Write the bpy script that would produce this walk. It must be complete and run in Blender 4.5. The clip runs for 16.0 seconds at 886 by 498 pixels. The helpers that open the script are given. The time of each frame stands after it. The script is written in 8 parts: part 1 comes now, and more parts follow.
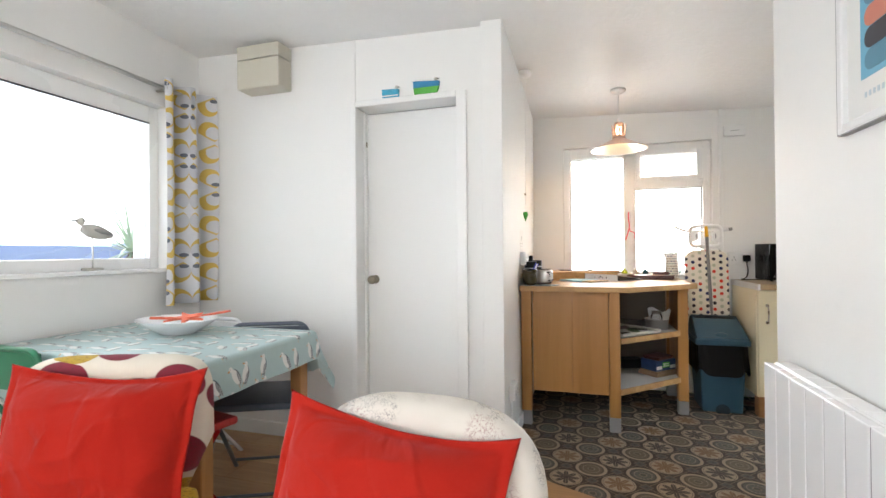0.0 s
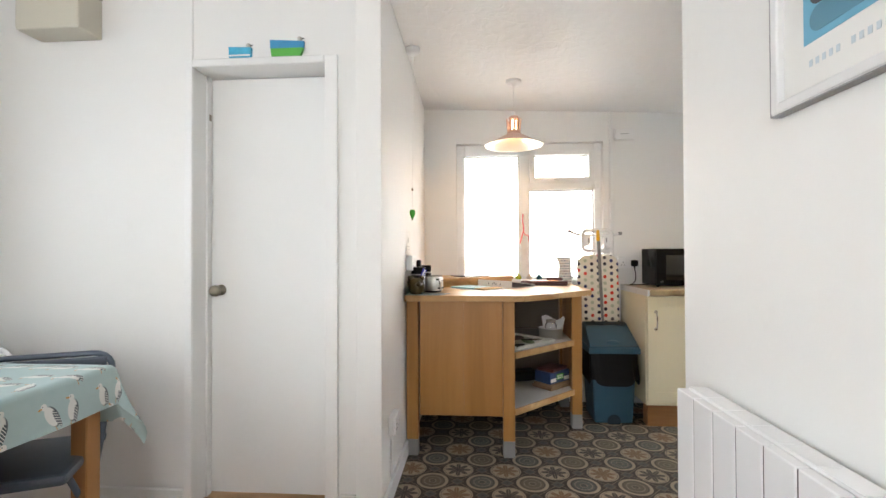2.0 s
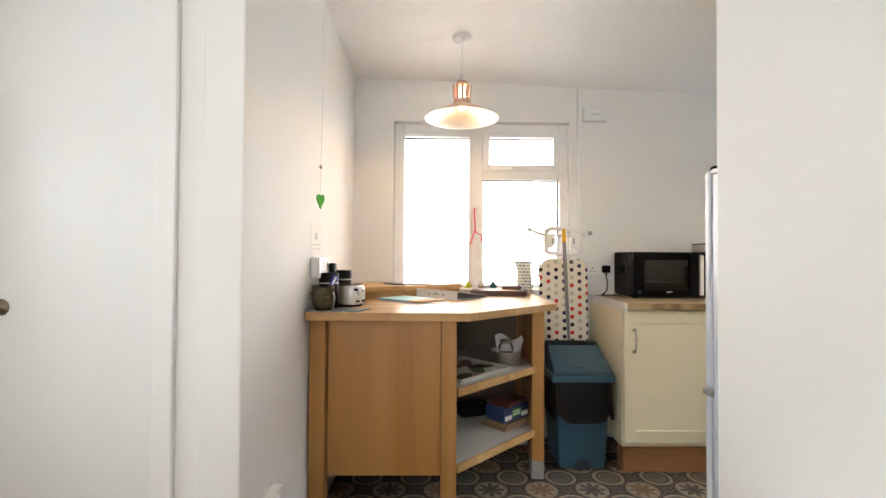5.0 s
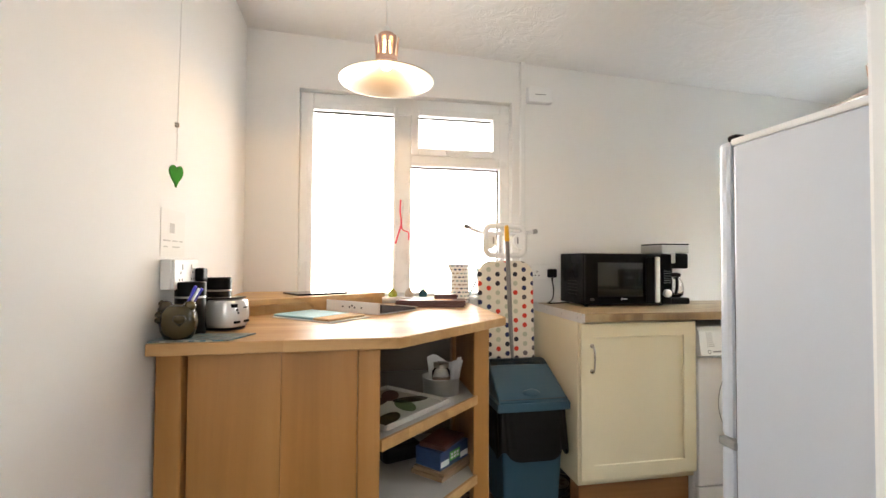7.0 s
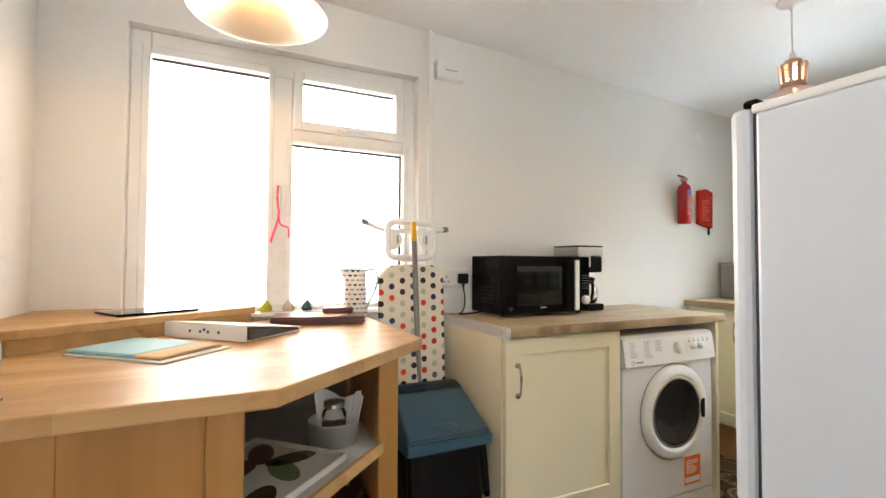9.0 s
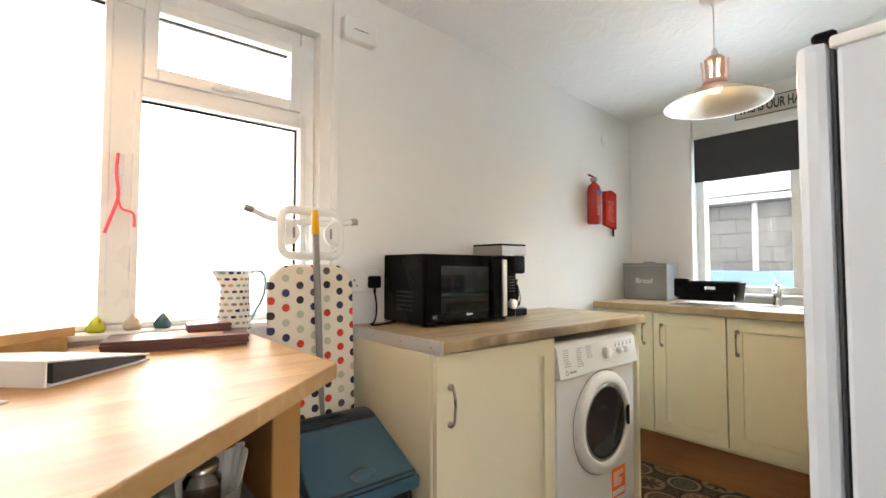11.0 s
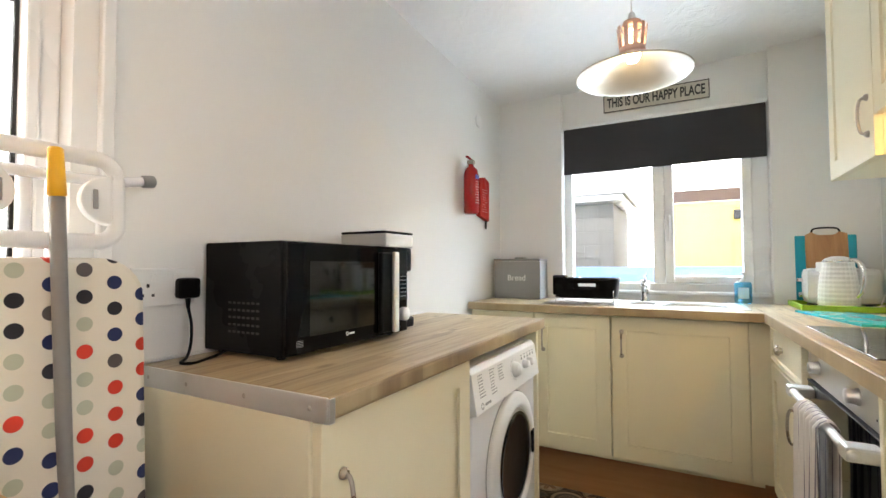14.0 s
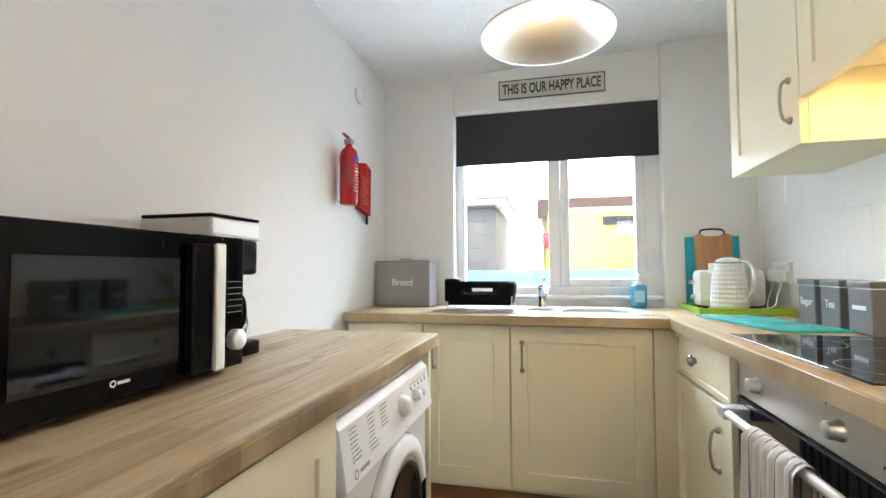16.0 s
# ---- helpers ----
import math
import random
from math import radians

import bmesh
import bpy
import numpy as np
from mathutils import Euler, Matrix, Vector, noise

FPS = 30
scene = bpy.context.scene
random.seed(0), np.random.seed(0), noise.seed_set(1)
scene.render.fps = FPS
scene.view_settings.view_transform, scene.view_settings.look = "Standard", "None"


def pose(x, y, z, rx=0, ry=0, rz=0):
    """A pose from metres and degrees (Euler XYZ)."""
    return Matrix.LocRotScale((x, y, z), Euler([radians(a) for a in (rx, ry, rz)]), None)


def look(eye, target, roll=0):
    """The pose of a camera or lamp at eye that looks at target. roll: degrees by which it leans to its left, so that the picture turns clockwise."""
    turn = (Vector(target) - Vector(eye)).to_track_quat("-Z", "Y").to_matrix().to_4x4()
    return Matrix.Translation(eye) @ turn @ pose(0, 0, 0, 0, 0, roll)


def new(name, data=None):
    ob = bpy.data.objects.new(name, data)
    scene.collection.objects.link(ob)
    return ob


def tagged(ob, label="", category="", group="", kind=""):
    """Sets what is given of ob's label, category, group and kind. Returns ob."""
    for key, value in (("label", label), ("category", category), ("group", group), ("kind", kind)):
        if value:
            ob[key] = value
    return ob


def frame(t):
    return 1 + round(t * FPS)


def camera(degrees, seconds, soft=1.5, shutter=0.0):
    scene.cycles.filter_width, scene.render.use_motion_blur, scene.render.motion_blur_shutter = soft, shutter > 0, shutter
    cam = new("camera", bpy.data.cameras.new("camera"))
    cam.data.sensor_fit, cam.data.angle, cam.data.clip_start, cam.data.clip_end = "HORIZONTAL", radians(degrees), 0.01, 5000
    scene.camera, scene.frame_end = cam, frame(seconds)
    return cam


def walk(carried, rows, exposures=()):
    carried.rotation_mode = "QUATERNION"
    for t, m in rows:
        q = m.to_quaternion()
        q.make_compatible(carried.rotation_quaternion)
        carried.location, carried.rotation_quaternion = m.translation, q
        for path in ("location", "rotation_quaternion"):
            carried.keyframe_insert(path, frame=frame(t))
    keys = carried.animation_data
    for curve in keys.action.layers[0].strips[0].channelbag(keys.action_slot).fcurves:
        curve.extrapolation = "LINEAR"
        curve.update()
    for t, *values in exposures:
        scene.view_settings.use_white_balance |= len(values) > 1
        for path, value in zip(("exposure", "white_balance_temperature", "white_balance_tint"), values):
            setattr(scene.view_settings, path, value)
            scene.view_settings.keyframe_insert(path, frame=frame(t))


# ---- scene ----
cam = camera(88.3, 16.0)
PATH = [
    (0, (0.392, -4.062, 1.142), (-0.187, -2.148, 1.154), -0.5),
    (0.5, (0.39, -3.969, 1.156), (-0.064, -2.021, 1.165), -0.5),
    (1, (0.387, -3.84, 1.15), (0.049, -1.868, 1.162), -0.3),
    (1.5, (0.385, -3.709, 1.145), (0.15, -1.723, 1.16), -0.2),
    (2, (0.408, -3.608, 1.146), (0.262, -1.614, 1.168), -0.2),
    (2.5, (0.428, -3.477, 1.146), (0.313, -1.48, 1.164), -0.2),
    (3, (0.47, -3.331, 1.142), (0.367, -1.334, 1.164), -0.1),
    (3.5, (0.514, -3.212, 1.145), (0.421, -1.214, 1.173), -0.0),
    (4, (0.542, -3.128, 1.142), (0.468, -1.129, 1.174), 0.2),
    (6.5, (0.536, -2.531, 1.139), (0.813, -0.551, 1.185), 0.3),
    (7, (0.548, -2.403, 1.137), (0.919, -0.439, 1.188), 0.3),
    (7.5, (0.574, -2.325, 1.139), (1.018, -0.376, 1.197), 0.2),
    (8, (0.595, -2.233, 1.132), (1.146, -0.312, 1.19), 0.4),
    (8.5, (0.592, -2.1, 1.138), (1.293, -0.227, 1.192), 0.3),
    (9, (0.581, -1.96, 1.146), (1.444, -0.157, 1.206), 0.3),
    (11.5, (0.695, -1.53, 1.123), (2.056, -0.067, 1.199), -0.1),
    (12, (0.737, -1.443, 1.133), (2.185, -0.065, 1.199), -0.1),
    (12.5, (0.777, -1.309, 1.121), (2.329, -0.05, 1.196), 0.1),
    (13, (0.825, -1.212, 1.121), (2.467, -0.073, 1.196), -0.1),
    (13.5, (0.868, -1.131, 1.114), (2.584, -0.109, 1.197), -0.1),
    (14, (0.95, -1.072, 1.122), (2.709, -0.124, 1.193), -0.2),
    (14.5, (1.077, -1.0, 1.115), (2.87, -0.117, 1.186), -0.3),
    (15, (1.204, -0.952, 1.103), (3.054, -0.197, 1.187), -0.1),
    (15.5, (1.282, -0.944, 1.099), (3.178, -0.314, 1.191), -0.2),
    (16, (1.333, -0.92, 1.111), (3.274, -0.448, 1.2), -0.3),
]
walk(cam, [(t, look(e, g, r)) for t, e, g, r in PATH], ((0.0, -0.03, 6350, 10), (3.5, -0.08, 6500, 10), (6.5, 0.0, 6700, 10), (9.0, 0.07, 6750, 10), (11.5, 0.08, 6750, 10), (12.5, 0.14, 6700, 10), (13.5, 0.18, 6600, 10), (14.0, 0.15, 6550, 10), (15.0, 0.25, 6350, 10), (16.0, 0.22, 6250, 10)))

# ---- world and light ----
world = bpy.data.worlds.new("overcast")
scene.world = world
world.use_nodes = True
wn = world.node_tree
sky = wn.nodes.new("ShaderNodeTexSky")
sky.sky_type, sky.sun_disc = "NISHITA", False
sky.sun_elevation, sky.sun_rotation = radians(40), radians(256)
wn.links.new(sky.outputs[0], wn.nodes["Background"].inputs[0])
wn.nodes["Background"].inputs[1].default_value = 0.15
scene.view_settings.exposure = 0.0


def lamp(name, kind, m, energy, color, **more):
    data = bpy.data.lights.new(name, kind)
    data.energy, data.color = energy, color
    for k, v in more.items():
        if k == "size":
            data.size = v
        if k == "size_y":
            data.shape, data.size_y = "RECTANGLE", v
        if k == "angle":
            data.angle = v
        if k == "radius":
            data.shadow_soft_size = v
        if k == "spread":
            data.spread = v
    ob = new(name, data)
    ob.matrix_world = m
    return ob


SKY_COL = (0.90, 0.95, 1.0)
lamp("sun", "SUN", look((-8, -2, 7), (0, 0, 0)), 2.2, (1.0, 0.97, 0.92), angle=radians(10))
lamp("sky_window_dining", "AREA", look((-2.40, -2.95, 1.62), (0.0, -2.95, 1.45)), 18, (0.80, 0.91, 1.0), size=2.05, size_y=0.85)
lamp("sky_window_desk", "AREA", look((0.83, 0.80, 1.50), (1.3, -1.5, 1.78)), 36, (1.0, 0.95, 0.88), size=1.3, size_y=1.3)
# unseen lamp added at the south end to brighten the dining room
lamp("fill_light_south", "AREA", look((-0.3, -5.55, 1.4), (-0.3, -2, 1.4)), 3.6, (0.84, 0.90, 1.0), size=1.8, size_y=1.9)
# two unseen lamps outside, added as sky and yard light through the sink window
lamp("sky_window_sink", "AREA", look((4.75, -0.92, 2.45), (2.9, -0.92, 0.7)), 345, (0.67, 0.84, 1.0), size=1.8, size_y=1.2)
lamp("yard_fill_sink", "AREA", look((4.75, -0.92, 0.45), (2.9, -0.92, 2.1)), 120, (0.75, 0.87, 1.0), size=1.8, size_y=0.9)
WARM = (1.0, 0.72, 0.42)
LAMP_A, LAMP_B = (0.66, -0.55), (2.67, -0.91)
lamp("bulb_light", "POINT", pose(LAMP_A[0], LAMP_A[1], 1.90), 8.0, (1.0, 0.60, 0.28), radius=0.03)
lamp("bulb_light", "POINT", pose(LAMP_B[0], LAMP_B[1], 1.82), 2.6, (1.0, 0.78, 0.52), radius=0.03)
lamp("hood_light", "AREA", pose(2.42, -1.72, 1.60), 3.0, (1.0, 0.66, 0.22), size=0.3, size_y=0.06)

# ---- materials ----


class Nodes:
    """Short hand for a material's node tree."""

    def __init__(self, name):
        self.m = bpy.data.materials.new(name)
        self.m.use_nodes = True
        self.t = self.m.node_tree
        self.p = self.t.nodes["Principled BSDF"]
        self.co = self.t.nodes.new("ShaderNodeTexCoord").outputs["Object"]

    def put(self, a, socket):
        if isinstance(a, (int, float)):
            socket.default_value = a
        elif isinstance(a, (tuple, list)):
            socket.default_value = (*a, 1)[:len(socket.default_value)] if len(a) < len(socket.default_value) else a
        elif a is not None:
            self.t.links.new(a, socket)

    def f(self, op, a, b=None, c=None):
        n = self.t.nodes.new("ShaderNodeMath")
        n.operation = op
        for v, s in zip((a, b, c), n.inputs):
            self.put(v, s)
        return n.outputs[0]

    def mix(self, fac, a, b):
        n = self.t.nodes.new("ShaderNodeMix")
        n.data_type = "RGBA"
        self.put(fac, n.inputs[0]), self.put(a, n.inputs[6]), self.put(b, n.inputs[7])
        return n.outputs[2]

    def xyz(self, v=None):
        n = self.t.nodes.new("ShaderNodeSeparateXYZ")
        self.put(v or self.co, n.inputs[0])
        return n.outputs[0], n.outputs[1], n.outputs[2]

    def vec(self, x, y, z=0.0):
        n = self.t.nodes.new("ShaderNodeCombineXYZ")
        self.put(x, n.inputs[0]), self.put(y, n.inputs[1]), self.put(z, n.inputs[2])
        return n.outputs[0]

    def map(self, scale, rot=(0, 0, 0), v=None):
        n = self.t.nodes.new("ShaderNodeMapping")
        self.put(v or self.co, n.inputs[0])
        n.inputs["Scale"].default_value, n.inputs["Rotation"].default_value = scale, rot
        return n.outputs[0]

    def noise(self, scale, v=None, detail=4.0, rough=0.55, distort=0.0):
        n = self.t.nodes.new("ShaderNodeTexNoise")
        self.put(v or self.co, n.inputs["Vector"])
        n.inputs["Scale"].default_value, n.inputs["Detail"].default_value = scale, detail
        n.inputs["Roughness"].default_value, n.inputs["Distortion"].default_value = rough, distort
        return n.outputs[0]

    def ramp(self, v, stops, steps=False):
        n = self.t.nodes.new("ShaderNodeValToRGB")
        n.color_ramp.interpolation = "CONSTANT" if steps else "LINEAR"
        self.put(v, n.inputs[0])
        e = n.color_ramp.elements
        while len(e) < len(stops):
            e.new(0.5)
        for k, (pos, col) in zip(e, stops):
            k.position = pos
            k.color = (*col, 1) if len(col) == 3 else col
        return n.outputs[0]

    def white(self, v):
        n = self.t.nodes.new("ShaderNodeTexWhiteNoise")
        n.noise_dimensions = "2D"
        self.put(v, n.inputs["Vector"])
        return n.outputs[0]

    def below(self, a, lim, soft):
        """1 where a is under lim, with a soft edge."""
        n = self.t.nodes.new("ShaderNodeMapRange")
        n.interpolation_type = "SMOOTHSTEP"
        self.put(a, n.inputs[0])
        n.inputs[1].default_value, n.inputs[2].default_value = lim - soft, lim + soft
        n.inputs[3].default_value, n.inputs[4].default_value = 1, 0
        return n.outputs[0]

    def cells(self, scale, v=None, rand=1.0):
        """Voronoi cells: the way from the cell's middle and a colour of the cell."""
        n = self.t.nodes.new("ShaderNodeTexVoronoi")
        n.voronoi_dimensions = "2D"
        self.put(v or self.co, n.inputs["Vector"])
        n.inputs["Scale"].default_value, n.inputs["Randomness"].default_value = scale, rand
        d = self.t.nodes.new("ShaderNodeVectorMath")
        d.operation = "SUBTRACT"
        s = self.t.nodes.new("ShaderNodeVectorMath")
        s.operation = "SCALE"
        self.put(v or self.co, s.inputs[0])
        s.inputs["Scale"].default_value = 1.0
        self.put(s.outputs[0], d.inputs[0]), self.put(n.outputs["Position"], d.inputs[1])
        return d.outputs[0], n.outputs["Color"], n.outputs["Distance"]

    def bump(self, h, strength, dist=0.002):
        n = self.t.nodes.new("ShaderNodeBump")
        n.inputs["Strength"].default_value, n.inputs["Distance"].default_value = strength, dist
        self.put(h, n.inputs["Height"])
        self.put(n.outputs[0], self.p.inputs["Normal"])

    def end(self, color, rough=0.5, metal=0.0, **more):
        self.put(color, self.p.inputs["Base Color"])
        self.put(rough, self.p.inputs["Roughness"]), self.put(metal, self.p.inputs["Metallic"])
        for k, v in more.items():
            self.put(v, self.p.inputs[k.replace("_", " ")])
        return self.m


def shade(c, k):
    return tuple(min(1, a * k) for a in c)


def plain(name, col, rough=0.5, metal=0.0, var=0.06, big=3.0, fine=150.0, bump=0.15, dist=0.0006, **more):
    """A painted, plastic or metal surface with broad and fine variation."""
    n = Nodes(name)
    a, b = n.noise(big), n.noise(fine, detail=3)
    c = n.mix(a, shade(col, 1 - var), shade(col, 1 + var))
    c = n.mix(n.f("MULTIPLY", b, 0.25), c, shade(col, 1 - 1.5 * var))
    n.bump(n.f("ADD", n.f("MULTIPLY", a, 0.4), b), bump, dist)
    r = n.f("ADD", rough * 0.82, n.f("MULTIPLY", a, rough * 0.36))
    return n.end(c, r, metal, **more)


def wood(name, c1, c2, c3, along=0, grain=14.0, rough=0.45, knots=0.0, stave=0.0, bump=0.12, gloss=0.5):
    """Timber whose grain runs along an axis."""
    n = Nodes(name)
    s = [grain, grain, grain]
    s[along] = grain * 0.07
    v = n.map(tuple(s))
    a = n.noise(1.0, v, 6, 0.62, 0.8)
    b = n.noise(7.0, v, 3, 0.7)
    c = n.ramp(a, [(0.30, c1), (0.52, c2), (0.72, c3)])
    c = n.mix(n.f("MULTIPLY", b, 0.35), c, shade(c2, 0.7))
    if stave:
        x, y, z = n.xyz()
        o, l = (y, x) if along == 0 else (x, y)
        if along == 2:
            o, l = x, z
        row = n.f("FLOOR", n.f("DIVIDE", o, stave))
        cell = n.f("FLOOR", n.f("ADD", n.f("DIVIDE", l, stave * 9), n.f("MULTIPLY", row, 0.37)))
        w = n.white(n.vec(row, cell))
        c = n.mix(n.f("MULTIPLY", w, 0.42), c, shade(c1, 0.8))
    if knots:
        k = n.noise(5.0, n.map(tuple(0.5 if i == along else 1.6 for i in range(3))), 2, 0.5, 1.5)
        c = n.mix(n.f("MULTIPLY", n.below(n.f("MULTIPLY", k, -1), -0.66, 0.05), knots), c, shade(c1, 0.35))
    n.bump(b, bump, 0.0005)
    return n.end(c, n.f("ADD", rough - 0.05, n.f("MULTIPLY", b, 0.15)), 0.0, Specular_IOR_Level=gloss)


def wall_paint(name, col):
    n = Nodes(name)
    a, b, c = n.noise(1.3), n.noise(26, detail=5), n.noise(260, detail=2)
    k = n.mix(a, shade(col, 0.975), shade(col, 1.02))
    stain = n.noise(4.0, detail=6, rough=0.7)
    k = n.mix(n.f("MULTIPLY", n.below(n.f("MULTIPLY", stain, -1), -0.66, 0.06), 0.10), k, shade(col, 0.8))
    n.bump(n.f("ADD", n.f("MULTIPLY", b, 0.7), n.f("MULTIPLY", c, 0.25)), 0.16, 0.003)
    return n.end(k, 0.58, 0.0, Specular_IOR_Level=0.35)


WALL = wall_paint("wall_paint_white", (0.80, 0.795, 0.775))
WALL_GLOSS = plain("gloss_white_paint", (0.80, 0.80, 0.785), 0.32, var=0.02, big=2, fine=30, bump=0.12, dist=0.002)


def ceiling_paint():
    n = Nodes("textured_ceiling_paint")
    a = n.noise(11, detail=5, rough=0.6, distort=1.0)
    b = n.noise(45, detail=4)
    h = n.f("ADD", n.ramp(a, [(0.45, (0, 0, 0)), (0.6, (1, 1, 1))]), n.f("MULTIPLY", b, 0.5))
    n.bump(h, 0.28, 0.005)
    return n.end(n.mix(a, (0.79, 0.785, 0.77), (0.83, 0.825, 0.81)), 0.5)


CEIL = ceiling_paint()
UPVC = plain("upvc_white", (0.82, 0.82, 0.81), 0.28, var=0.02, bump=0.05)
CREAM = plain("cream_door_paint", (0.79, 0.72, 0.52), 0.36, var=0.025, big=4, fine=60, bump=0.10)
OAK = wood("oak_plinth", (0.27, 0.12, 0.045), (0.36, 0.175, 0.07), (0.43, 0.22, 0.10), 0, 12)
OAK_Y = wood("oak_plinth_crosswise", (0.27, 0.12, 0.045), (0.36, 0.175, 0.07), (0.43, 0.22, 0.10), 1, 12)


def plank_laminate(name, along):
    """Rustic oak laminate: long narrow boards of differing tone, dark streaks and a few knots."""
    n = Nodes(name)
    x, y, _ = n.xyz()
    l, o = (x, y) if along == 0 else (y, x)
    wob = n.f("MULTIPLY", n.noise(2.5, detail=2), 0.010)
    row = n.f("FLOOR", n.f("DIVIDE", n.f("ADD", o, wob), 0.062))
    cell = n.f("FLOOR", n.f("ADD", n.f("DIVIDE", l, 0.85), n.f("MULTIPLY", n.white(n.vec(row, 3.0)), 5.0)))
    tone = n.white(n.vec(row, cell))
    lv = n.vec(n.f("ADD", n.f("MULTIPLY", l, 2.2), n.f("MULTIPLY", tone, 9.0)), n.f("MULTIPLY", o, 34.0), 0.0)
    fig = n.noise(1.0, lv, 6, 0.62, 1.1)
    fine = n.noise(1.0, n.vec(n.f("MULTIPLY", l, 14.0), n.f("MULTIPLY", o, 260.0), 0.0), 3, 0.6)
    c = n.ramp(fig, [(0.32, (0.17, 0.112, 0.056)), (0.45, (0.40, 0.298, 0.165)), (0.57, (0.53, 0.418, 0.250)), (0.72, (0.61, 0.508, 0.335))])
    c = n.mix(n.f("MULTIPLY", tone, 0.55), c, (0.31, 0.228, 0.125))
    streak = n.noise(1.0, n.vec(n.f("MULTIPLY", l, 1.4), n.f("MULTIPLY", o, 22.0), 4.0), 4, 0.6, 0.8)
    c = n.mix(n.f("MULTIPLY", n.below(n.f("MULTIPLY", streak, -1.0), -0.64, 0.03), 0.60), c, (0.13, 0.072, 0.034))
    knot = n.cells(1.0, n.vec(n.f("MULTIPLY", l, 3.2), n.f("MULTIPLY", o, 7.5), 0.0), 0.95)
    keep = n.f("GREATER_THAN", n.xyz(knot[1])[0], 0.55)
    c = n.mix(n.f("MULTIPLY", n.f("MULTIPLY", n.below(knot[2], 0.075, 0.06), keep), 0.75), c, (0.10, 0.052, 0.024))
    c = n.mix(n.f("MULTIPLY", fine, 0.30), c, (0.27, 0.185, 0.11))
    n.bump(fine, 0.14, 0.0006)
    return n.end(c, n.f("ADD", 0.30, n.f("MULTIPLY", fine, 0.14)), 0.0, Specular_IOR_Level=0.45)


TOP_X = plank_laminate("grey_oak_worktop", 0)
TOP_Y = plank_laminate("grey_oak_worktop_crosswise", 1)
BEECH = wood("beech_desk_top", (0.40, 0.205, 0.072), (0.56, 0.335, 0.138), (0.66, 0.430, 0.200), 0, 11, 0.42, 0.5, 0.055, gloss=0.3)
BEECH_Z = wood("birch_veneer", (0.31, 0.137, 0.034), (0.42, 0.200, 0.053), (0.49, 0.250, 0.076), 2, 6, 0.40)
PINE = wood("pine_table_leg", (0.30, 0.135, 0.042), (0.40, 0.195, 0.066), (0.47, 0.25, 0.10), 2, 12)
BOARDWOOD = wood("acacia_board", (0.30, 0.13, 0.05), (0.47, 0.24, 0.10), (0.60, 0.36, 0.18), 2, 14, 0.5, 0.8)
SATIN_STEEL = plain("satin_steel", (0.50, 0.49, 0.475), 0.44, 1.0, 0.04, 6, 260, 0.05)
STEEL = plain("brushed_steel", (0.56, 0.55, 0.53), 0.30, 1.0, 0.05, 6, 300, 0.06)
NICKEL = plain("satin_nickel", (0.44, 0.39, 0.33), 0.28, 1.0, 0.05, 20, 200, 0.05)
CHROME = plain("chrome", (0.82, 0.82, 0.82), 0.08, 1.0, 0.02, 5, 100, 0.0)
ALU = plain("aluminium_strip", (0.80, 0.80, 0.79), 0.42, 1.0, 0.06, 5, 200, 0.08)
BRASS = plain("aged_brass", (0.30, 0.26, 0.20), 0.33, 1.0, 0.1, 30, 200, 0.1)
BLACK = plain("black_plastic", (0.007, 0.007, 0.008), 0.28, var=0.1, bump=0.05, Specular_IOR_Level=0.05)
BLACK_GLOSS = plain("black_gloss", (0.004, 0.004, 0.005), 0.05, var=0.1, bump=0.0, Specular_IOR_Level=0.10)
RUBBER = plain("black_rubber", (0.02, 0.02, 0.02), 0.7)
WHITE_ENAMEL = plain("white_enamel", (0.80, 0.80, 0.81), 0.22, var=0.015, bump=0.04)
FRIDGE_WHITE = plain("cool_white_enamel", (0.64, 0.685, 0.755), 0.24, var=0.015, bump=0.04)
WHITE_PLASTIC = plain("white_plastic", (0.80, 0.80, 0.79), 0.35, var=0.02, bump=0.05)
GREY_PLASTIC = plain("grey_plastic", (0.28, 0.28, 0.28), 0.45)
BLUE_BIN = plain("dusty_blue_plastic", (0.034, 0.092, 0.145), 0.38, var=0.05, bump=0.10)
BAG = plain("black_bin_liner", (0.006, 0.006, 0.007), 0.45, var=0.2, big=12, fine=40, bump=0.5, dist=0.006, Specular_IOR_Level=0.2)


def creased_cotton():
    n = Nodes("red_cotton")
    folds = n.noise(5.5, detail=3, rough=0.5, distort=1.2)
    ridge = n.f("ABSOLUTE", n.f("SUBTRACT", n.noise(3.2, detail=2, distort=0.8), 0.5))
    h = n.f("ADD", n.f("MULTIPLY", n.below(ridge, 0.03, 0.03), 0.35), n.f("ADD", folds, n.f("MULTIPLY", n.noise(500), 0.03)))
    n.bump(h, 0.65, 0.018)
    return n.end(n.mix(folds, (0.34, 0.011, 0.005), (0.43, 0.017, 0.008)), 0.9, 0.0, Sheen_Weight=0.05, Specular_IOR_Level=0.2)


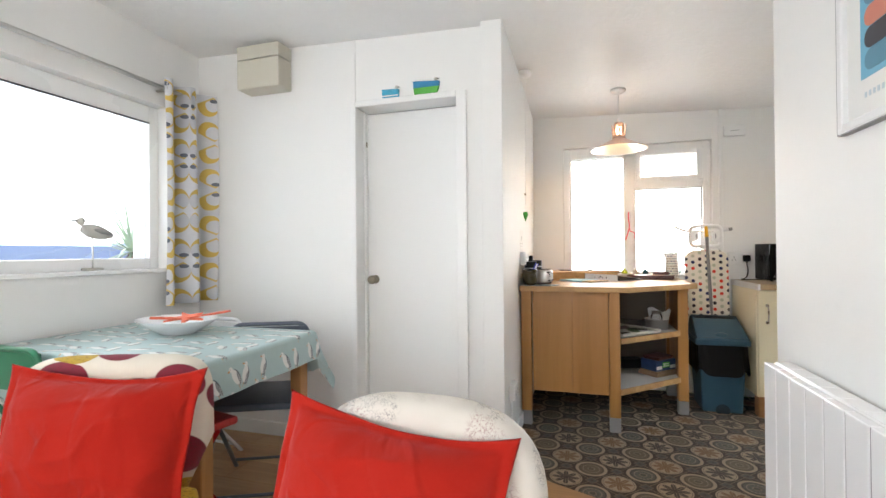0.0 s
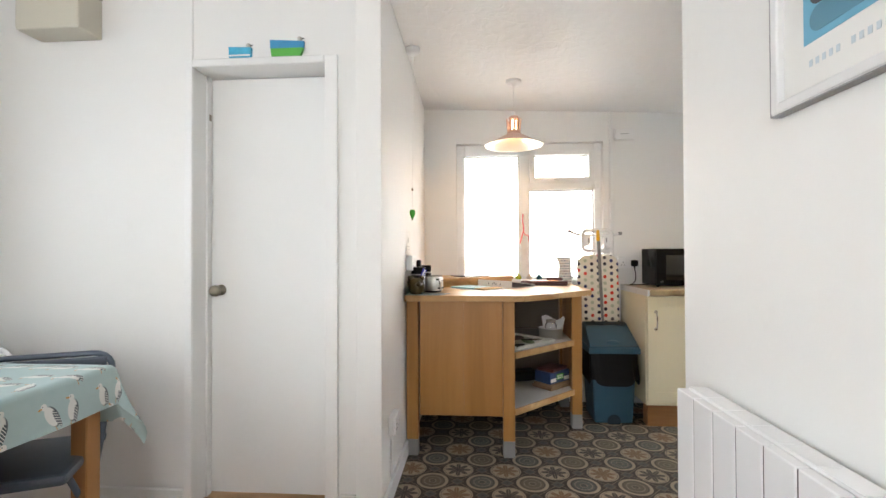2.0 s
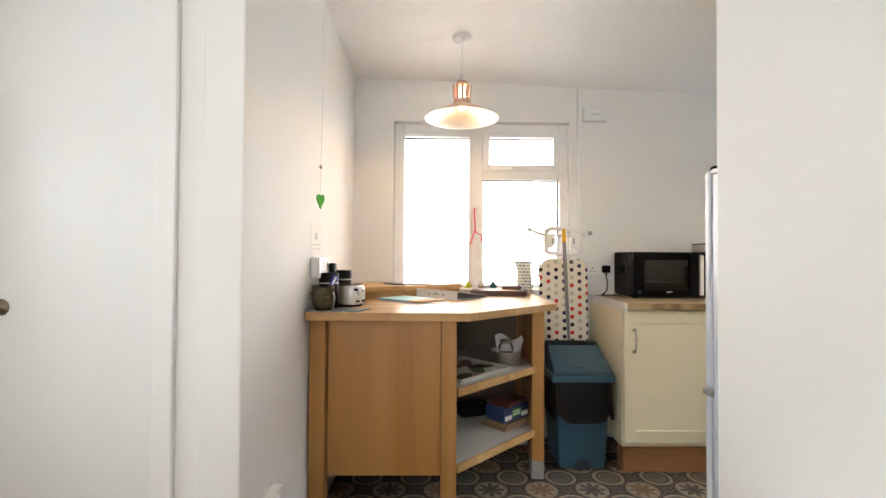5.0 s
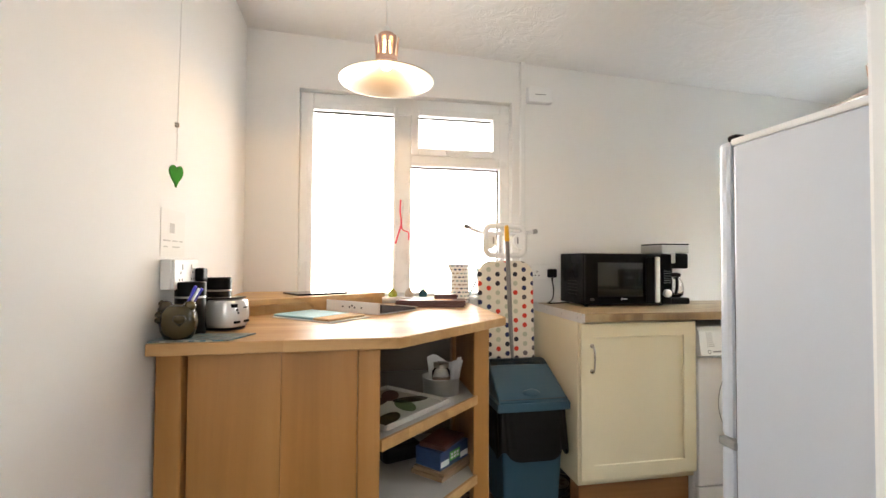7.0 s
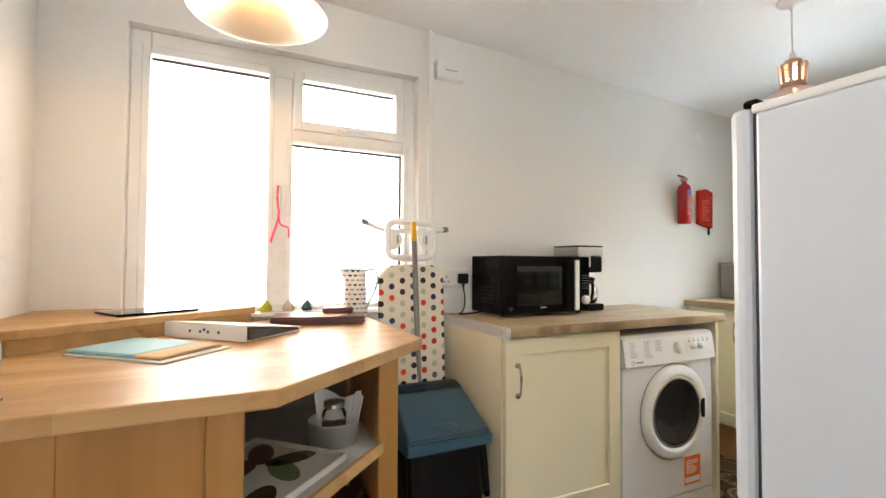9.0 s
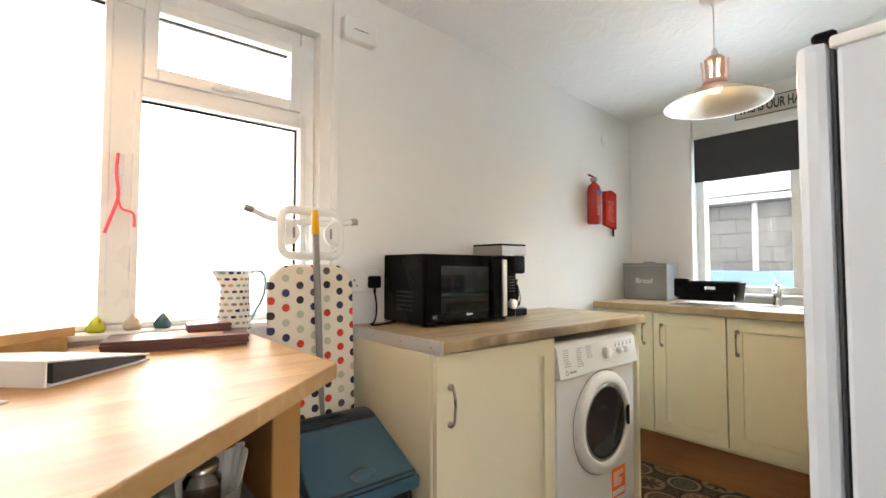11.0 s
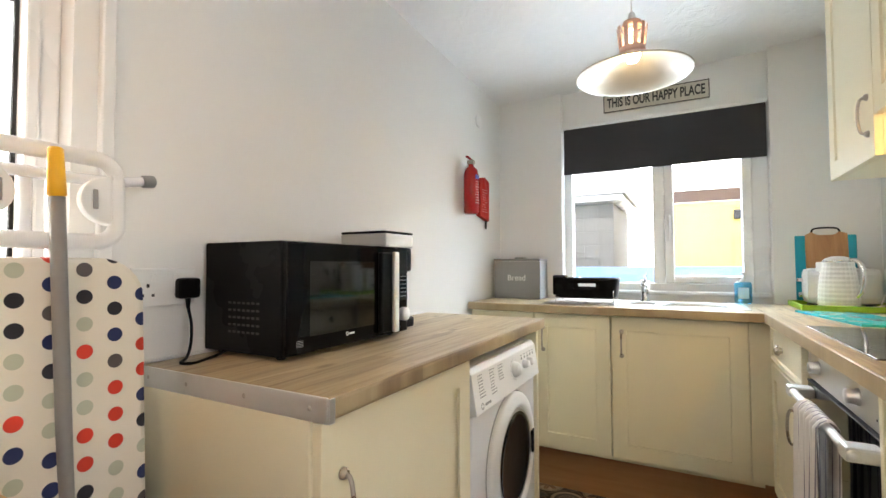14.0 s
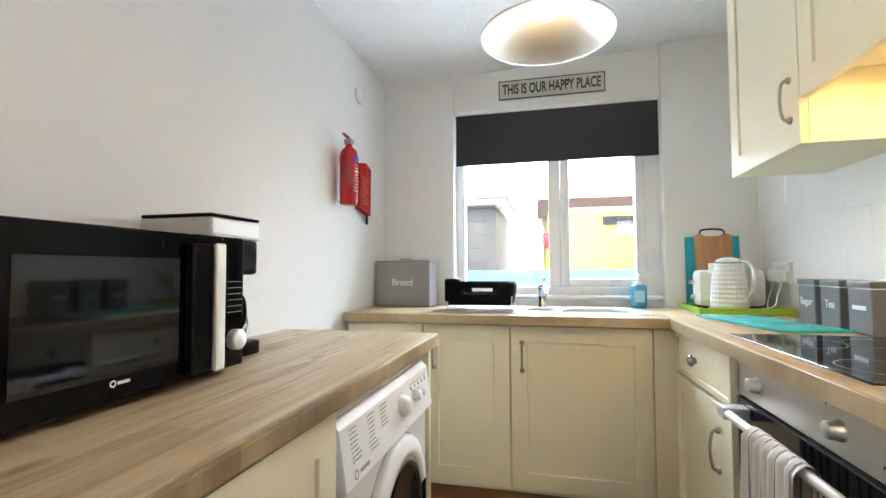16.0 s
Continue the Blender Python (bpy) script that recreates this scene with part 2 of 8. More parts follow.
RED_CLOTH = creased_cotton()
RED_PAINT = plain("red_enamel", (0.36, 0.010, 0.012), 0.25, var=0.05)
RED_VINYL = plain("red_vinyl", (0.40, 0.02, 0.015), 0.4, var=0.06)
GREY_CHAIR = plain("slate_blue_vinyl", (0.075, 0.095, 0.125), 0.42, var=0.05)
GREEN_CHAIR = plain("green_plastic", (0.02, 0.16, 0.08), 0.35)
BLIND = plain("charcoal_blind_cloth", (0.035, 0.033, 0.037), 0.8, var=0.05, fine=600, bump=0.2)
TIN = plain("grey_enamelled_tin", (0.26, 0.26, 0.26), 0.38, var=0.03, bump=0.05)
CANISTER = plain("slate_grey_tin", (0.13, 0.13, 0.135), 0.25, var=0.05, bump=0.05)
TEAL_GLASS = plain("teal_glass_mat", (0.03, 0.42, 0.43), 0.22, var=0.25, big=18, fine=60)
TEAL_PLASTIC = plain("teal_plastic", (0.01, 0.33, 0.45), 0.4)
LIME = plain("lime_green_plastic", (0.28, 0.46, 0.02), 0.35)
ROSE = plain("rose_gold_lacquer", (0.64, 0.42, 0.34), 0.30, 0.2, 0.05, 5, 60, 0.05)
SHADE_IN = plain("pearl_shade_lining", (0.50, 0.45, 0.37), 0.34, 0.85, var=0.05, big=9)
PAPER = plain("white_paper", (0.78, 0.77, 0.74), 0.7, var=0.03)
CARD = plain("brown_cardboard", (0.26, 0.16, 0.09), 0.75)
MAROON = plain("maroon_leatherette", (0.085, 0.018, 0.012), 0.4, var=0.12)
BROWN_CERAMIC = plain("mottled_glaze", (0.055, 0.040, 0.014), 0.16, var=0.6, big=25, fine=60)
CREAM_TIN = plain("cream_metal", (0.56, 0.53, 0.44), 0.45, var=0.04)
PINK = plain("pink_ribbon", (0.85, 0.10, 0.16), 0.6)
BLUE_INK = plain("blue_plastic", (0.03, 0.03, 0.40), 0.35)
YELLOW = plain("yellow_plastic", (0.80, 0.42, 0.01), 0.4)
ORANGE = plain("orange_sticker", (0.85, 0.16, 0.03), 0.5)
DARK_INK = plain("dark_print", (0.03, 0.03, 0.03), 0.6)
GREY_INK = plain("grey_print", (0.30, 0.30, 0.30), 0.6)
WHITE_INK = plain("white_print", (0.80, 0.80, 0.80), 0.6)
CORAL = plain("coral_plastic", (0.80, 0.17, 0.09), 0.45)
GREEN_PAINT = plain("green_paint", (0.10, 0.42, 0.06), 0.5, var=0.2, big=20)
BLUE_PAINT = plain("blue_paint", (0.04, 0.25, 0.48), 0.5, var=0.2, big=20)
SKYBLUE_PAINT = plain("turquoise_paint", (0.06, 0.40, 0.60), 0.55, var=0.4, big=30)
GULL_WHITE = plain("weathered_white_wood", (0.55, 0.53, 0.48), 0.7, var=0.1)


def glass(name, tint=(1, 1, 1), rough=0.0, alpha=None):
    n = Nodes(name)
    return n.end(tint, rough, 0.0, Transmission_Weight=1.0, IOR=1.45)


GLASS = glass("clear_glass")
BLUE_SOAP = plain("blue_soap_bottle", (0.16, 0.62, 0.90), 0.10, bump=0.0, Transmission_Weight=0.75)
GREEN_GLASS = plain("green_glass", (0.10, 0.55, 0.08), 0.08, Transmission_Weight=0.5)
DARK_GLASS = plain("dark_oven_glass", (0.007, 0.007, 0.008), 0.05, var=0.05, bump=0.0)
DRUM_GLASS = plain("dark_drum_glass", (0.02, 0.02, 0.022), 0.05, var=0.05, bump=0.0)


def glow(name, col, strength):
    n = Nodes(name)
    return n.end(col, 0.5, 0.0, Emission_Color=col, Emission_Strength=strength)


BULB = glow("lit_bulb", (1.0, 0.72, 0.38), 22.0)
BRIGHT_SKY = glow("bright_overcast_sky", (1.0, 0.99, 0.965), 4.0)
BRIGHT_SKY_EAST = glow("bright_sky_over_the_yard", (0.95, 0.975, 1.0), 15.0)


def vinyl_floor():
    """Printed vinyl: two lattices of round medallions, 250 mm apart, on dark brown."""
    n = Nodes("patterned_vinyl")
    x, y, _ = n.xyz()
    u, v = n.f("DIVIDE", n.f("SUBTRACT", x, 0.307), 0.25), n.f("DIVIDE", n.f("ADD", y, 1.17), 0.252)

    def lattice(shift):
        a, b = n.f("ADD", u, shift), n.f("ADD", v, shift)
        ra, rb = n.f("ROUND", a), n.f("ROUND", b)
        da, db = n.f("SUBTRACT", a, ra), n.f("SUBTRACT", b, rb)
        r = n.f("MULTIPLY", n.f("SQRT", n.f("ADD", n.f("MULTIPLY", da, da), n.f("MULTIPLY", db, db))), 0.25)
        par = n.f("ABSOLUTE", n.f("MODULO", n.f("ADD", ra, rb), 2.0))
        return da, db, r, n.f("ARCTAN2", db, da), par

    wear = n.noise(3.0)
    dark = n.mix(n.noise(40, detail=6), (0.024, 0.017, 0.013), (0.048, 0.034, 0.025))
    cream = n.mix(n.noise(60, detail=4), (0.36, 0.285, 0.205), (0.26, 0.205, 0.148))
    da, db, r1, th, par = lattice(0.0)
    ea, eb, r2, ph, par2 = lattice(0.5)
    col = dark
    net = n.below(n.f("ABSOLUTE", n.f("SUBTRACT", r1, r2)), 0.003, 0.0012)
    col = n.mix(n.f("MULTIPLY", net, 0.55), col, cream)
    for s in ((0.5, 0.0), (0.0, 0.5)):
        a, b = n.f("ADD", u, s[0]), n.f("ADD", v, s[1])
        q = n.f("ADD", n.f("ABSOLUTE", n.f("SUBTRACT", a, n.f("ROUND", a))), n.f("ABSOLUTE", n.f("SUBTRACT", b, n.f("ROUND", b))))
        col = n.mix(n.below(q, 0.135, 0.01), col, n.mix(0.6, cream, dark))
        col = n.mix(n.below(q, 0.115, 0.01), col, (0.062, 0.062, 0.056))
        col = n.mix(n.below(q, 0.03, 0.01), col, dark)
    # flowers
    disc = n.below(r1, 0.080, 0.001)
    ink = n.mix(par, (0.042, 0.032, 0.027), (0.17, 0.092, 0.045))
    petal = n.f("ABSOLUTE", n.f("COSINE", n.f("MULTIPLY", th, 4.0)))
    lobes = n.f("MULTIPLY", n.below(n.f("SUBTRACT", r1, n.f("MULTIPLY", petal, 0.045)), 0.022, 0.004), n.below(r1, 0.066, 0.002))
    vein = n.f("MULTIPLY", n.below(n.f("MULTIPLY", n.f("ABSOLUTE", n.f("SINE", n.f("MULTIPLY", th, 4.0))), r1), 0.004, 0.001), n.below(n.f("MULTIPLY", r1, -1.0), -0.012, 0.003))
    f = n.mix(lobes, cream, ink)
    f = n.mix(n.f("MULTIPLY", vein, 0.8), f, cream)
    f = n.mix(n.below(n.f("ABSOLUTE", n.f("SUBTRACT", r1, 0.0725)), 0.001, 0.0006), f, dark)
    col = n.mix(disc, col, f)
    # rings
    disc2 = n.below(r2, 0.080, 0.001)
    inner = n.mix(par2, (0.115, 0.086, 0.060), (0.074, 0.070, 0.062))
    g = n.mix(n.below(r2, 0.064, 0.0015), cream, inner)
    spokes = n.below(n.f("ABSOLUTE", n.f("SINE", n.f("MULTIPLY", ph, 8.0))), 0.3, 0.15)
    g = n.mix(n.f("MULTIPLY", n.f("MULTIPLY", spokes, par2), n.below(n.f("ABSOLUTE", n.f("SUBTRACT", r2, 0.036)), 0.016, 0.003)), g, (0.16, 0.155, 0.14))
    for rad, c in ((0.058, dark), (0.042, cream), (0.017, cream), (0.010, dark)):
        g = n.mix(n.f("MULTIPLY", n.below(n.f("ABSOLUTE", n.f("SUBTRACT", r2, rad)), 0.0016, 0.0008), 0.8), g, c)
    col = n.mix(disc2, col, g)
    col = n.mix(n.f("MULTIPLY", wear, 0.05), col, (0.22, 0.20, 0.18))
    n.bump(n.noise(220), 0.1, 0.0005)
    return n.end(col, n.f("ADD", 0.42, n.f("MULTIPLY", wear, 0.15)), 0.0, Specular_IOR_Level=0.22)


VINYL = vinyl_floor()
LAMINATE = wood("oak_laminate", (0.30, 0.16, 0.07), (0.45, 0.26, 0.12), (0.55, 0.34, 0.17), 0, 8, 0.40, 0.3)


def tablecloth_print():
    """Teal oilcloth with white gulls that have dark wings."""
    n = Nodes("gull_tablecloth")
    uv = n.t.nodes.new("ShaderNodeUVMap").outputs[0]
    base = n.mix(n.noise(30, uv), (0.36, 0.49, 0.49), (0.43, 0.55, 0.55))
    d, c, _ = n.cells(9.6, uv, 0.55)
    x, y, _z = n.xyz(d)
    h = n.xyz(c)[0]
    ang = n.f("ADD", n.f("MULTIPLY", n.f("SUBTRACT", h, 0.5), 0.9), n.f("MULTIPLY", n.f("GREATER_THAN", n.xyz(c)[1], 0.72), -1.25))
    ca, sa = n.f("COSINE", ang), n.f("SINE", ang)
    px = n.f("ADD", n.f("MULTIPLY", x, ca), n.f("MULTIPLY", y, sa))
    py = n.f("SUBTRACT", n.f("MULTIPLY", y, ca), n.f("MULTIPLY", x, sa))

    def oval(cx, cy, a, b):
        q = n.f("POWER", n.f("DIVIDE", n.f("SUBTRACT", px, cx), a), 2.0)
        w = n.f("POWER", n.f("DIVIDE", n.f("SUBTRACT", py, cy), b), 2.0)
        return n.below(n.f("ADD", q, w), 1.0, 0.15)
    whitef = (0.74, 0.74, 0.71)
    slate = (0.060, 0.075, 0.090)
    col = n.mix(oval(0.003, -0.004, 0.0190, 0.034), base, slate)
    col = n.mix(oval(-0.001, -0.001, 0.0165, 0.0325), col, whitef)
    col = n.mix(oval(-0.006, 0.036, 0.0095, 0.0105), col, whitef)
    barb = n.below(n.f("ABSOLUTE", n.f("SUBTRACT", n.f("FRACT", n.f("MULTIPLY", n.f("ADD", py, n.f("MULTIPLY", px, 0.8)), 110.0)), 0.5)), 0.16, 0.05)
    wing = n.mix(barb, slate, whitef)
    col = n.mix(oval(0.012, -0.017, 0.008, 0.029), col, wing)
    col = n.mix(oval(-0.019, 0.036, 0.007, 0.0028), col, (0.55, 0.26, 0.05))
    col = n.mix(oval(-0.004, -0.042, 0.0016, 0.010), col, (0.50, 0.30, 0.12))
    col = n.mix(oval(-0.009, 0.039, 0.0018, 0.0018), col, slate)
    n.bump(n.noise(60, uv), 0.1, 0.001)
    return n.end(col, 0.33)


def curtain_print():
    """White cloth with rows of mustard and grey petals."""
    n = Nodes("petal_curtain")
    uv = n.t.nodes.new("ShaderNodeUVMap").outputs[0]
    x, y, _ = n.xyz(uv)
    x, y = n.f("MULTIPLY", x, 0.44), n.f("MULTIPLY", y, 0.44)
    u, v = n.f("DIVIDE", x, 0.145), n.f("ADD", n.f("DIVIDE", y, 0.135), n.f("MULTIPLY", n.f("FLOOR", n.f("ADD", n.f("DIVIDE", x, 0.145), 0.5)), 0.5))
    ru, rv = n.f("ROUND", u), n.f("ROUND", v)
    du = n.f("MULTIPLY", n.f("ABSOLUTE", n.f("SUBTRACT", u, ru)), 0.145)
    dv = n.f("MULTIPLY", n.f("SUBTRACT", v, rv), 0.135)
    av = n.f("ABSOLUTE", dv)

    def oval(cx, cy, a, b):
        q = n.f("POWER", n.f("DIVIDE", n.f("SUBTRACT", du, cx), a), 2.0)
        w = n.f("POWER", n.f("DIVIDE", n.f("SUBTRACT", av, cy), b), 2.0)
        return n.below(n.f("ADD", q, w), 1.0, 0.06)
    whitec = n.mix(n.noise(25, uv), (0.66, 0.665, 0.68), (0.56, 0.565, 0.59))
    par = n.f("ABSOLUTE", n.f("MODULO", n.f("ADD", ru, 40.0), 2.0))
    ochre = n.mix(par, (0.62, 0.43, 0.10), (0.54, 0.38, 0.09))
    lean = n.f("SUBTRACT", av, n.f("MULTIPLY", du, 0.55))
    petal = n.f("MULTIPLY", oval(0.027, 0.030, 0.027, 0.030), n.below(n.f("MULTIPLY", lean, -1.0), 0.004, 0.002))
    hole = n.f("MULTIPLY", oval(0.017, 0.027, 0.017, 0.019), n.below(n.f("MULTIPLY", lean, -1.0), -0.001, 0.002))
    col = n.mix(petal, whitec, ochre)
    col = n.mix(hole, col, n.mix(par, whitec, (0.50, 0.51, 0.54)))
    seed = n.f("MULTIPLY", oval(0.013, 0.015, 0.010, 0.0055), n.f("GREATER_THAN", n.white(n.vec(ru, rv)), 0.45))
    col = n.mix(seed, col, (0.13, 0.14, 0.17))
    return n.end(col, 0.85, 0.0, Subsurface_Weight=0.0)


def flower_print():
    """Cream cloth with large plum and mustard blooms."""
    n = Nodes("bloom_upholstery")
    x, y, z = n.xyz()
    v = n.vec(n.f("ADD", x, n.f("MULTIPLY", y, 0.5)), n.f("ADD", z, n.f("MULTIPLY", y, 0.4)))
    d, c, _ = n.cells(6.0, v, 0.45)
    px, py, _z = n.xyz(d)
    r = n.f("SQRT", n.f("ADD", n.f("POWER", n.f("DIVIDE", px, 0.078), 2.0), n.f("POWER", n.f("DIVIDE", py, 0.058), 2.0)))
    hue = n.xyz(c)[0]
    ink = n.ramp(hue, [(0.3, (0.20, 0.012, 0.03)), (0.45, (0.45, 0.29, 0.02)), (0.6, (0.13, 0.08, 0.07)), (0.8, (0.24, 0.02, 0.04))], True)
    dots = n.below(n.noise(1.0, n.map((90, 300, 1), v=v), 1), 0.40, 0.03)
    ink = n.mix(n.f("MULTIPLY", dots, 0.5), ink, (0.06, 0.03, 0.02))
    base = n.mix(n.noise(20), (0.66, 0.60, 0.50), (0.72, 0.66, 0.56))
    n.bump(n.noise(500), 0.25, 0.0006)
    return n.end(n.mix(n.below(r, 1.0, 0.04), base, ink), 0.85)


def toile_print():
    """Pale cloth with fine sketched trees and figures in grey, green and pink."""
    n = Nodes("sketch_print_upholstery")
    x, y, z = n.xyz()
    v = n.vec(n.f("ADD", x, n.f("MULTIPLY", y, 0.6)), z)
    d, c, dist = n.cells(8.0, v, 0.9)
    patch = n.f("MULTIPLY", n.below(dist, 0.40, 0.10), n.below(n.noise(26, n.co, 3), 0.57, 0.05))
    lines = n.below(n.f("ABSOLUTE", n.f("SUBTRACT", n.noise(46, n.co, 3, 0.65, 2.2), 0.5)), 0.020, 0.010)
    col = n.ramp(n.xyz(c)[1], [(0.35, (0.13, 0.12, 0.12)), (0.5, (0.17, 0.18, 0.10)), (0.7, (0.19, 0.15, 0.14)), (0.9, (0.50, 0.20, 0.20))])
    base = n.mix(n.noise(14), (0.62, 0.58, 0.52), (0.70, 0.66, 0.60))
    n.bump(n.noise(420), 0.2, 0.0006)
    return n.end(n.mix(n.f("MULTIPLY", n.f("MULTIPLY", patch, lines), 0.85), base, col), 0.85)


def dots_print():
    """Cream cotton with rows of round dots in navy, red, brown and sage."""
    n = Nodes("dotted_ironing_cover")
    x, _y, z = n.xyz()
    u = n.f("DIVIDE", x, 0.0475)
    ru = n.f("ROUND", u)
    v = n.f("ADD", n.f("DIVIDE", z, 0.0475), n.f("MULTIPLY", n.f("ABSOLUTE", n.f("MODULO", n.f("ADD", ru, 20.0), 2.0)), 0.5))
    rv = n.f("ROUND", v)
    q = n.f("MULTIPLY", n.f("SQRT", n.f("ADD", n.f("POWER", n.f("SUBTRACT", u, ru), 2.0), n.f("POWER", n.f("SUBTRACT", v, rv), 2.0))), 0.0475)
    w = n.white(n.vec(ru, rv))
    ink = n.ramp(w, [(0.0, (0.015, 0.025, 0.10)), (0.25, (0.02, 0.02, 0.03)), (0.45, (0.60, 0.04, 0.02)), (0.65, (0.10, 0.085, 0.085)), (0.82, (0.45, 0.47, 0.36))], True)
    base = n.mix(n.noise(14), (0.70, 0.65, 0.55), (0.75, 0.70, 0.61))
    n.bump(n.noise(90, detail=2), 0.2, 0.001)
    return n.end(n.mix(n.below(q, 0.0125, 0.0006), base, ink), 0.8)


def fish_print():
    """White china with bands of small fish."""
    n = Nodes("fish_print_china")
    x, y, z = n.xyz()
    a = n.f("DIVIDE", n.f("ARCTAN2", y, x), 0.42)
    b = n.f("DIVIDE", z, 0.0195)
    rb = n.f("ROUND", b)
    a2 = n.f("ADD", a, n.f("MULTIPLY", n.f("MODULO", rb, 2.0), 0.5))
    ra = n.f("ROUND", a2)
    da, db = n.f("SUBTRACT", a2, ra), n.f("SUBTRACT", b, rb)
    q = n.f("ADD", n.f("POWER", n.f("DIVIDE", da, 0.36), 2.0), n.f("POWER", n.f("DIVIDE", db, 0.23), 2.0))
    ink = n.ramp(n.white(n.vec(ra, rb)), [(0.1, (0.02, 0.04, 0.12)), (0.35, (0.25, 0.19, 0.15)), (0.6, (0.26, 0.36, 0.36)), (0.85, (0.45, 0.36, 0.26))], True)
    return n.end(n.mix(n.below(q, 1.0, 0.1), (0.76, 0.75, 0.72), ink), 0.2)


def towel_print():
    n = Nodes("striped_tea_towel")
    uv = n.t.nodes.new("ShaderNodeUVMap").outputs[0]
    x, y, _ = n.xyz(uv)
    s = n.f("ABSOLUTE", n.f("SUBTRACT", n.f("FRACT", n.f("DIVIDE", x, 0.034)), 0.5))
    col = n.mix(n.below(s, 0.14, 0.03), (0.62, 0.57, 0.52), (0.20, 0.17, 0.19))
    n.bump(n.noise(500, uv), 0.3, 0.0006)
    return n.end(col, 0.9)


CLOTH, CURTAIN, BLOOM, TOILE, DOTS, FISH, TOWEL = (tablecloth_print(), curtain_print(), flower_print(), toile_print(), dots_print(), fish_print(), towel_print())

# ---- geometry helpers ----
ORIGIN = {}


def box(x0, x1, y0, y1, z0, z1, bev=0.002, bm=None, m=None):
    """Adds a bevelled box."""
    own = bmesh.new()
    bmesh.ops.create_cube(own, size=1.0)
    for v in own.verts:
        v.co = Vector(((x0 + x1) / 2 + v.co.x * (x1 - x0), (y0 + y1) / 2 + v.co.y * (y1 - y0), (z0 + z1) / 2 + v.co.z * (z1 - z0)))
    if bev:
        bmesh.ops.bevel(own, geom=own.edges[:], offset=bev, segments=2 if bev > 0.004 else 1, affect="EDGES", profile=0.6)
    return merge(bm, own, m)


def merge(bm, own, m=None):
    if m is not None:
        bmesh.ops.transform(own, matrix=m, verts=own.verts)
    if bm is None:
        return own
    me = bpy.data.meshes.new("tmp")
    own.to_mesh(me)
    own.free()
    bm.from_mesh(me)
    bpy.data.meshes.remove(me)
    return bm


def prism(pts, z0, z1, bev=0.0, bm=None, m=None):
    """A flat outline (anticlockwise) raised from z0 to z1."""
    own = bmesh.new()
    f = own.faces.new([own.verts.new((x, y, z1)) for x, y in pts])
    r = bmesh.ops.extrude_face_region(own, geom=[f])
    for v in (g for g in r["geom"] if isinstance(g, bmesh.types.BMVert)):
        v.co.z = z0
    bmesh.ops.recalc_face_normals(own, faces=own.faces)
    if bev:
        bmesh.ops.bevel(own, geom=own.edges[:], offset=bev, segments=2, affect="EDGES", profile=0.6)
    return merge(bm, own, m)


def lathe(prof, seg=32, bm=None, m=None, close=False):
    """Turns a profile of (radius, height) about the z axis."""
    own = bmesh.new()
    rings = [[own.verts.new((r * math.cos(2 * math.pi * i / seg), r * math.sin(2 * math.pi * i / seg), z)) for i in range(seg)] for r, z in prof]
    for a, b in zip(rings, rings[1:]):
        for i in range(seg):
            own.faces.new((a[i], a[(i + 1) % seg], b[(i + 1) % seg], b[i]))
    if close:
        own.faces.new(rings[0][::-1]), own.faces.new(rings[-1])
    bmesh.ops.remove_doubles(own, verts=own.verts, dist=1e-5)
    bmesh.ops.recalc_face_normals(own, faces=own.faces)
    for f in own.faces:
        f.smooth = True
    return merge(bm, own, m)


def rod(p, q, r, r2=None, seg=14, bm=None):
    """A round bar from p to q with eased ends."""
    p, q = Vector(p), Vector(q)
    length = (q - p).length
    r2 = r if r2 is None else r2
    e = min(r, r2) * 0.25
    m = Matrix.Translation(p) @ (q - p).to_track_quat("Z", "Y").to_matrix().to_4x4()
    return lathe([(0, 0), (r - e, 0), (r, e), (r2, length - e), (r2 - e, length), (0, length)], seg, bm, m)


def tube(pts, r, seg=8, bm=None):
    """A round bar that follows points."""
    own = bmesh.new()
    pts = [Vector(p) for p in pts]
    rings = []
    side = None
    for i, p in enumerate(pts):
        d = (pts[min(i + 1, len(pts) - 1)] - pts[max(i - 1, 0)]).normalized()
        if side is None:
            side = d.orthogonal().normalized()
        side = (side - d * side.dot(d)).normalized()
        up = d.cross(side)
        rings.append([own.verts.new(p + (side * math.cos(2 * math.pi * k / seg) + up * math.sin(2 * math.pi * k / seg)) * r) for k in range(seg)])
    for a, b in zip(rings, rings[1:]):
        for k in range(seg):
            own.faces.new((a[k], a[(k + 1) % seg], b[(k + 1) % seg], b[k]))
    own.faces.new(rings[0][::-1]), own.faces.new(rings[-1])
    for f in own.faces:
        f.smooth = True
    return merge(bm, own)


def curve_pts(ctrl, n=6):
    """A smooth line through points."""
    c = [Vector(p) for p in ctrl]
    c = [c[0] * 2 - c[1]] + c + [c[-1] * 2 - c[-2]]
    out = []
    for i in range(1, len(c) - 2):
        for k in range(n):
            t = k / n
            a, b, d, e = c[i - 1], c[i], c[i + 1], c[i + 2]
            out.append(0.5 * ((2 * b) + (d - a) * t + (2 * a - 5 * b + 4 * d - e) * t * t + (3 * b - a - 3 * d + e) * t ** 3))
    return out + [c[-2]]


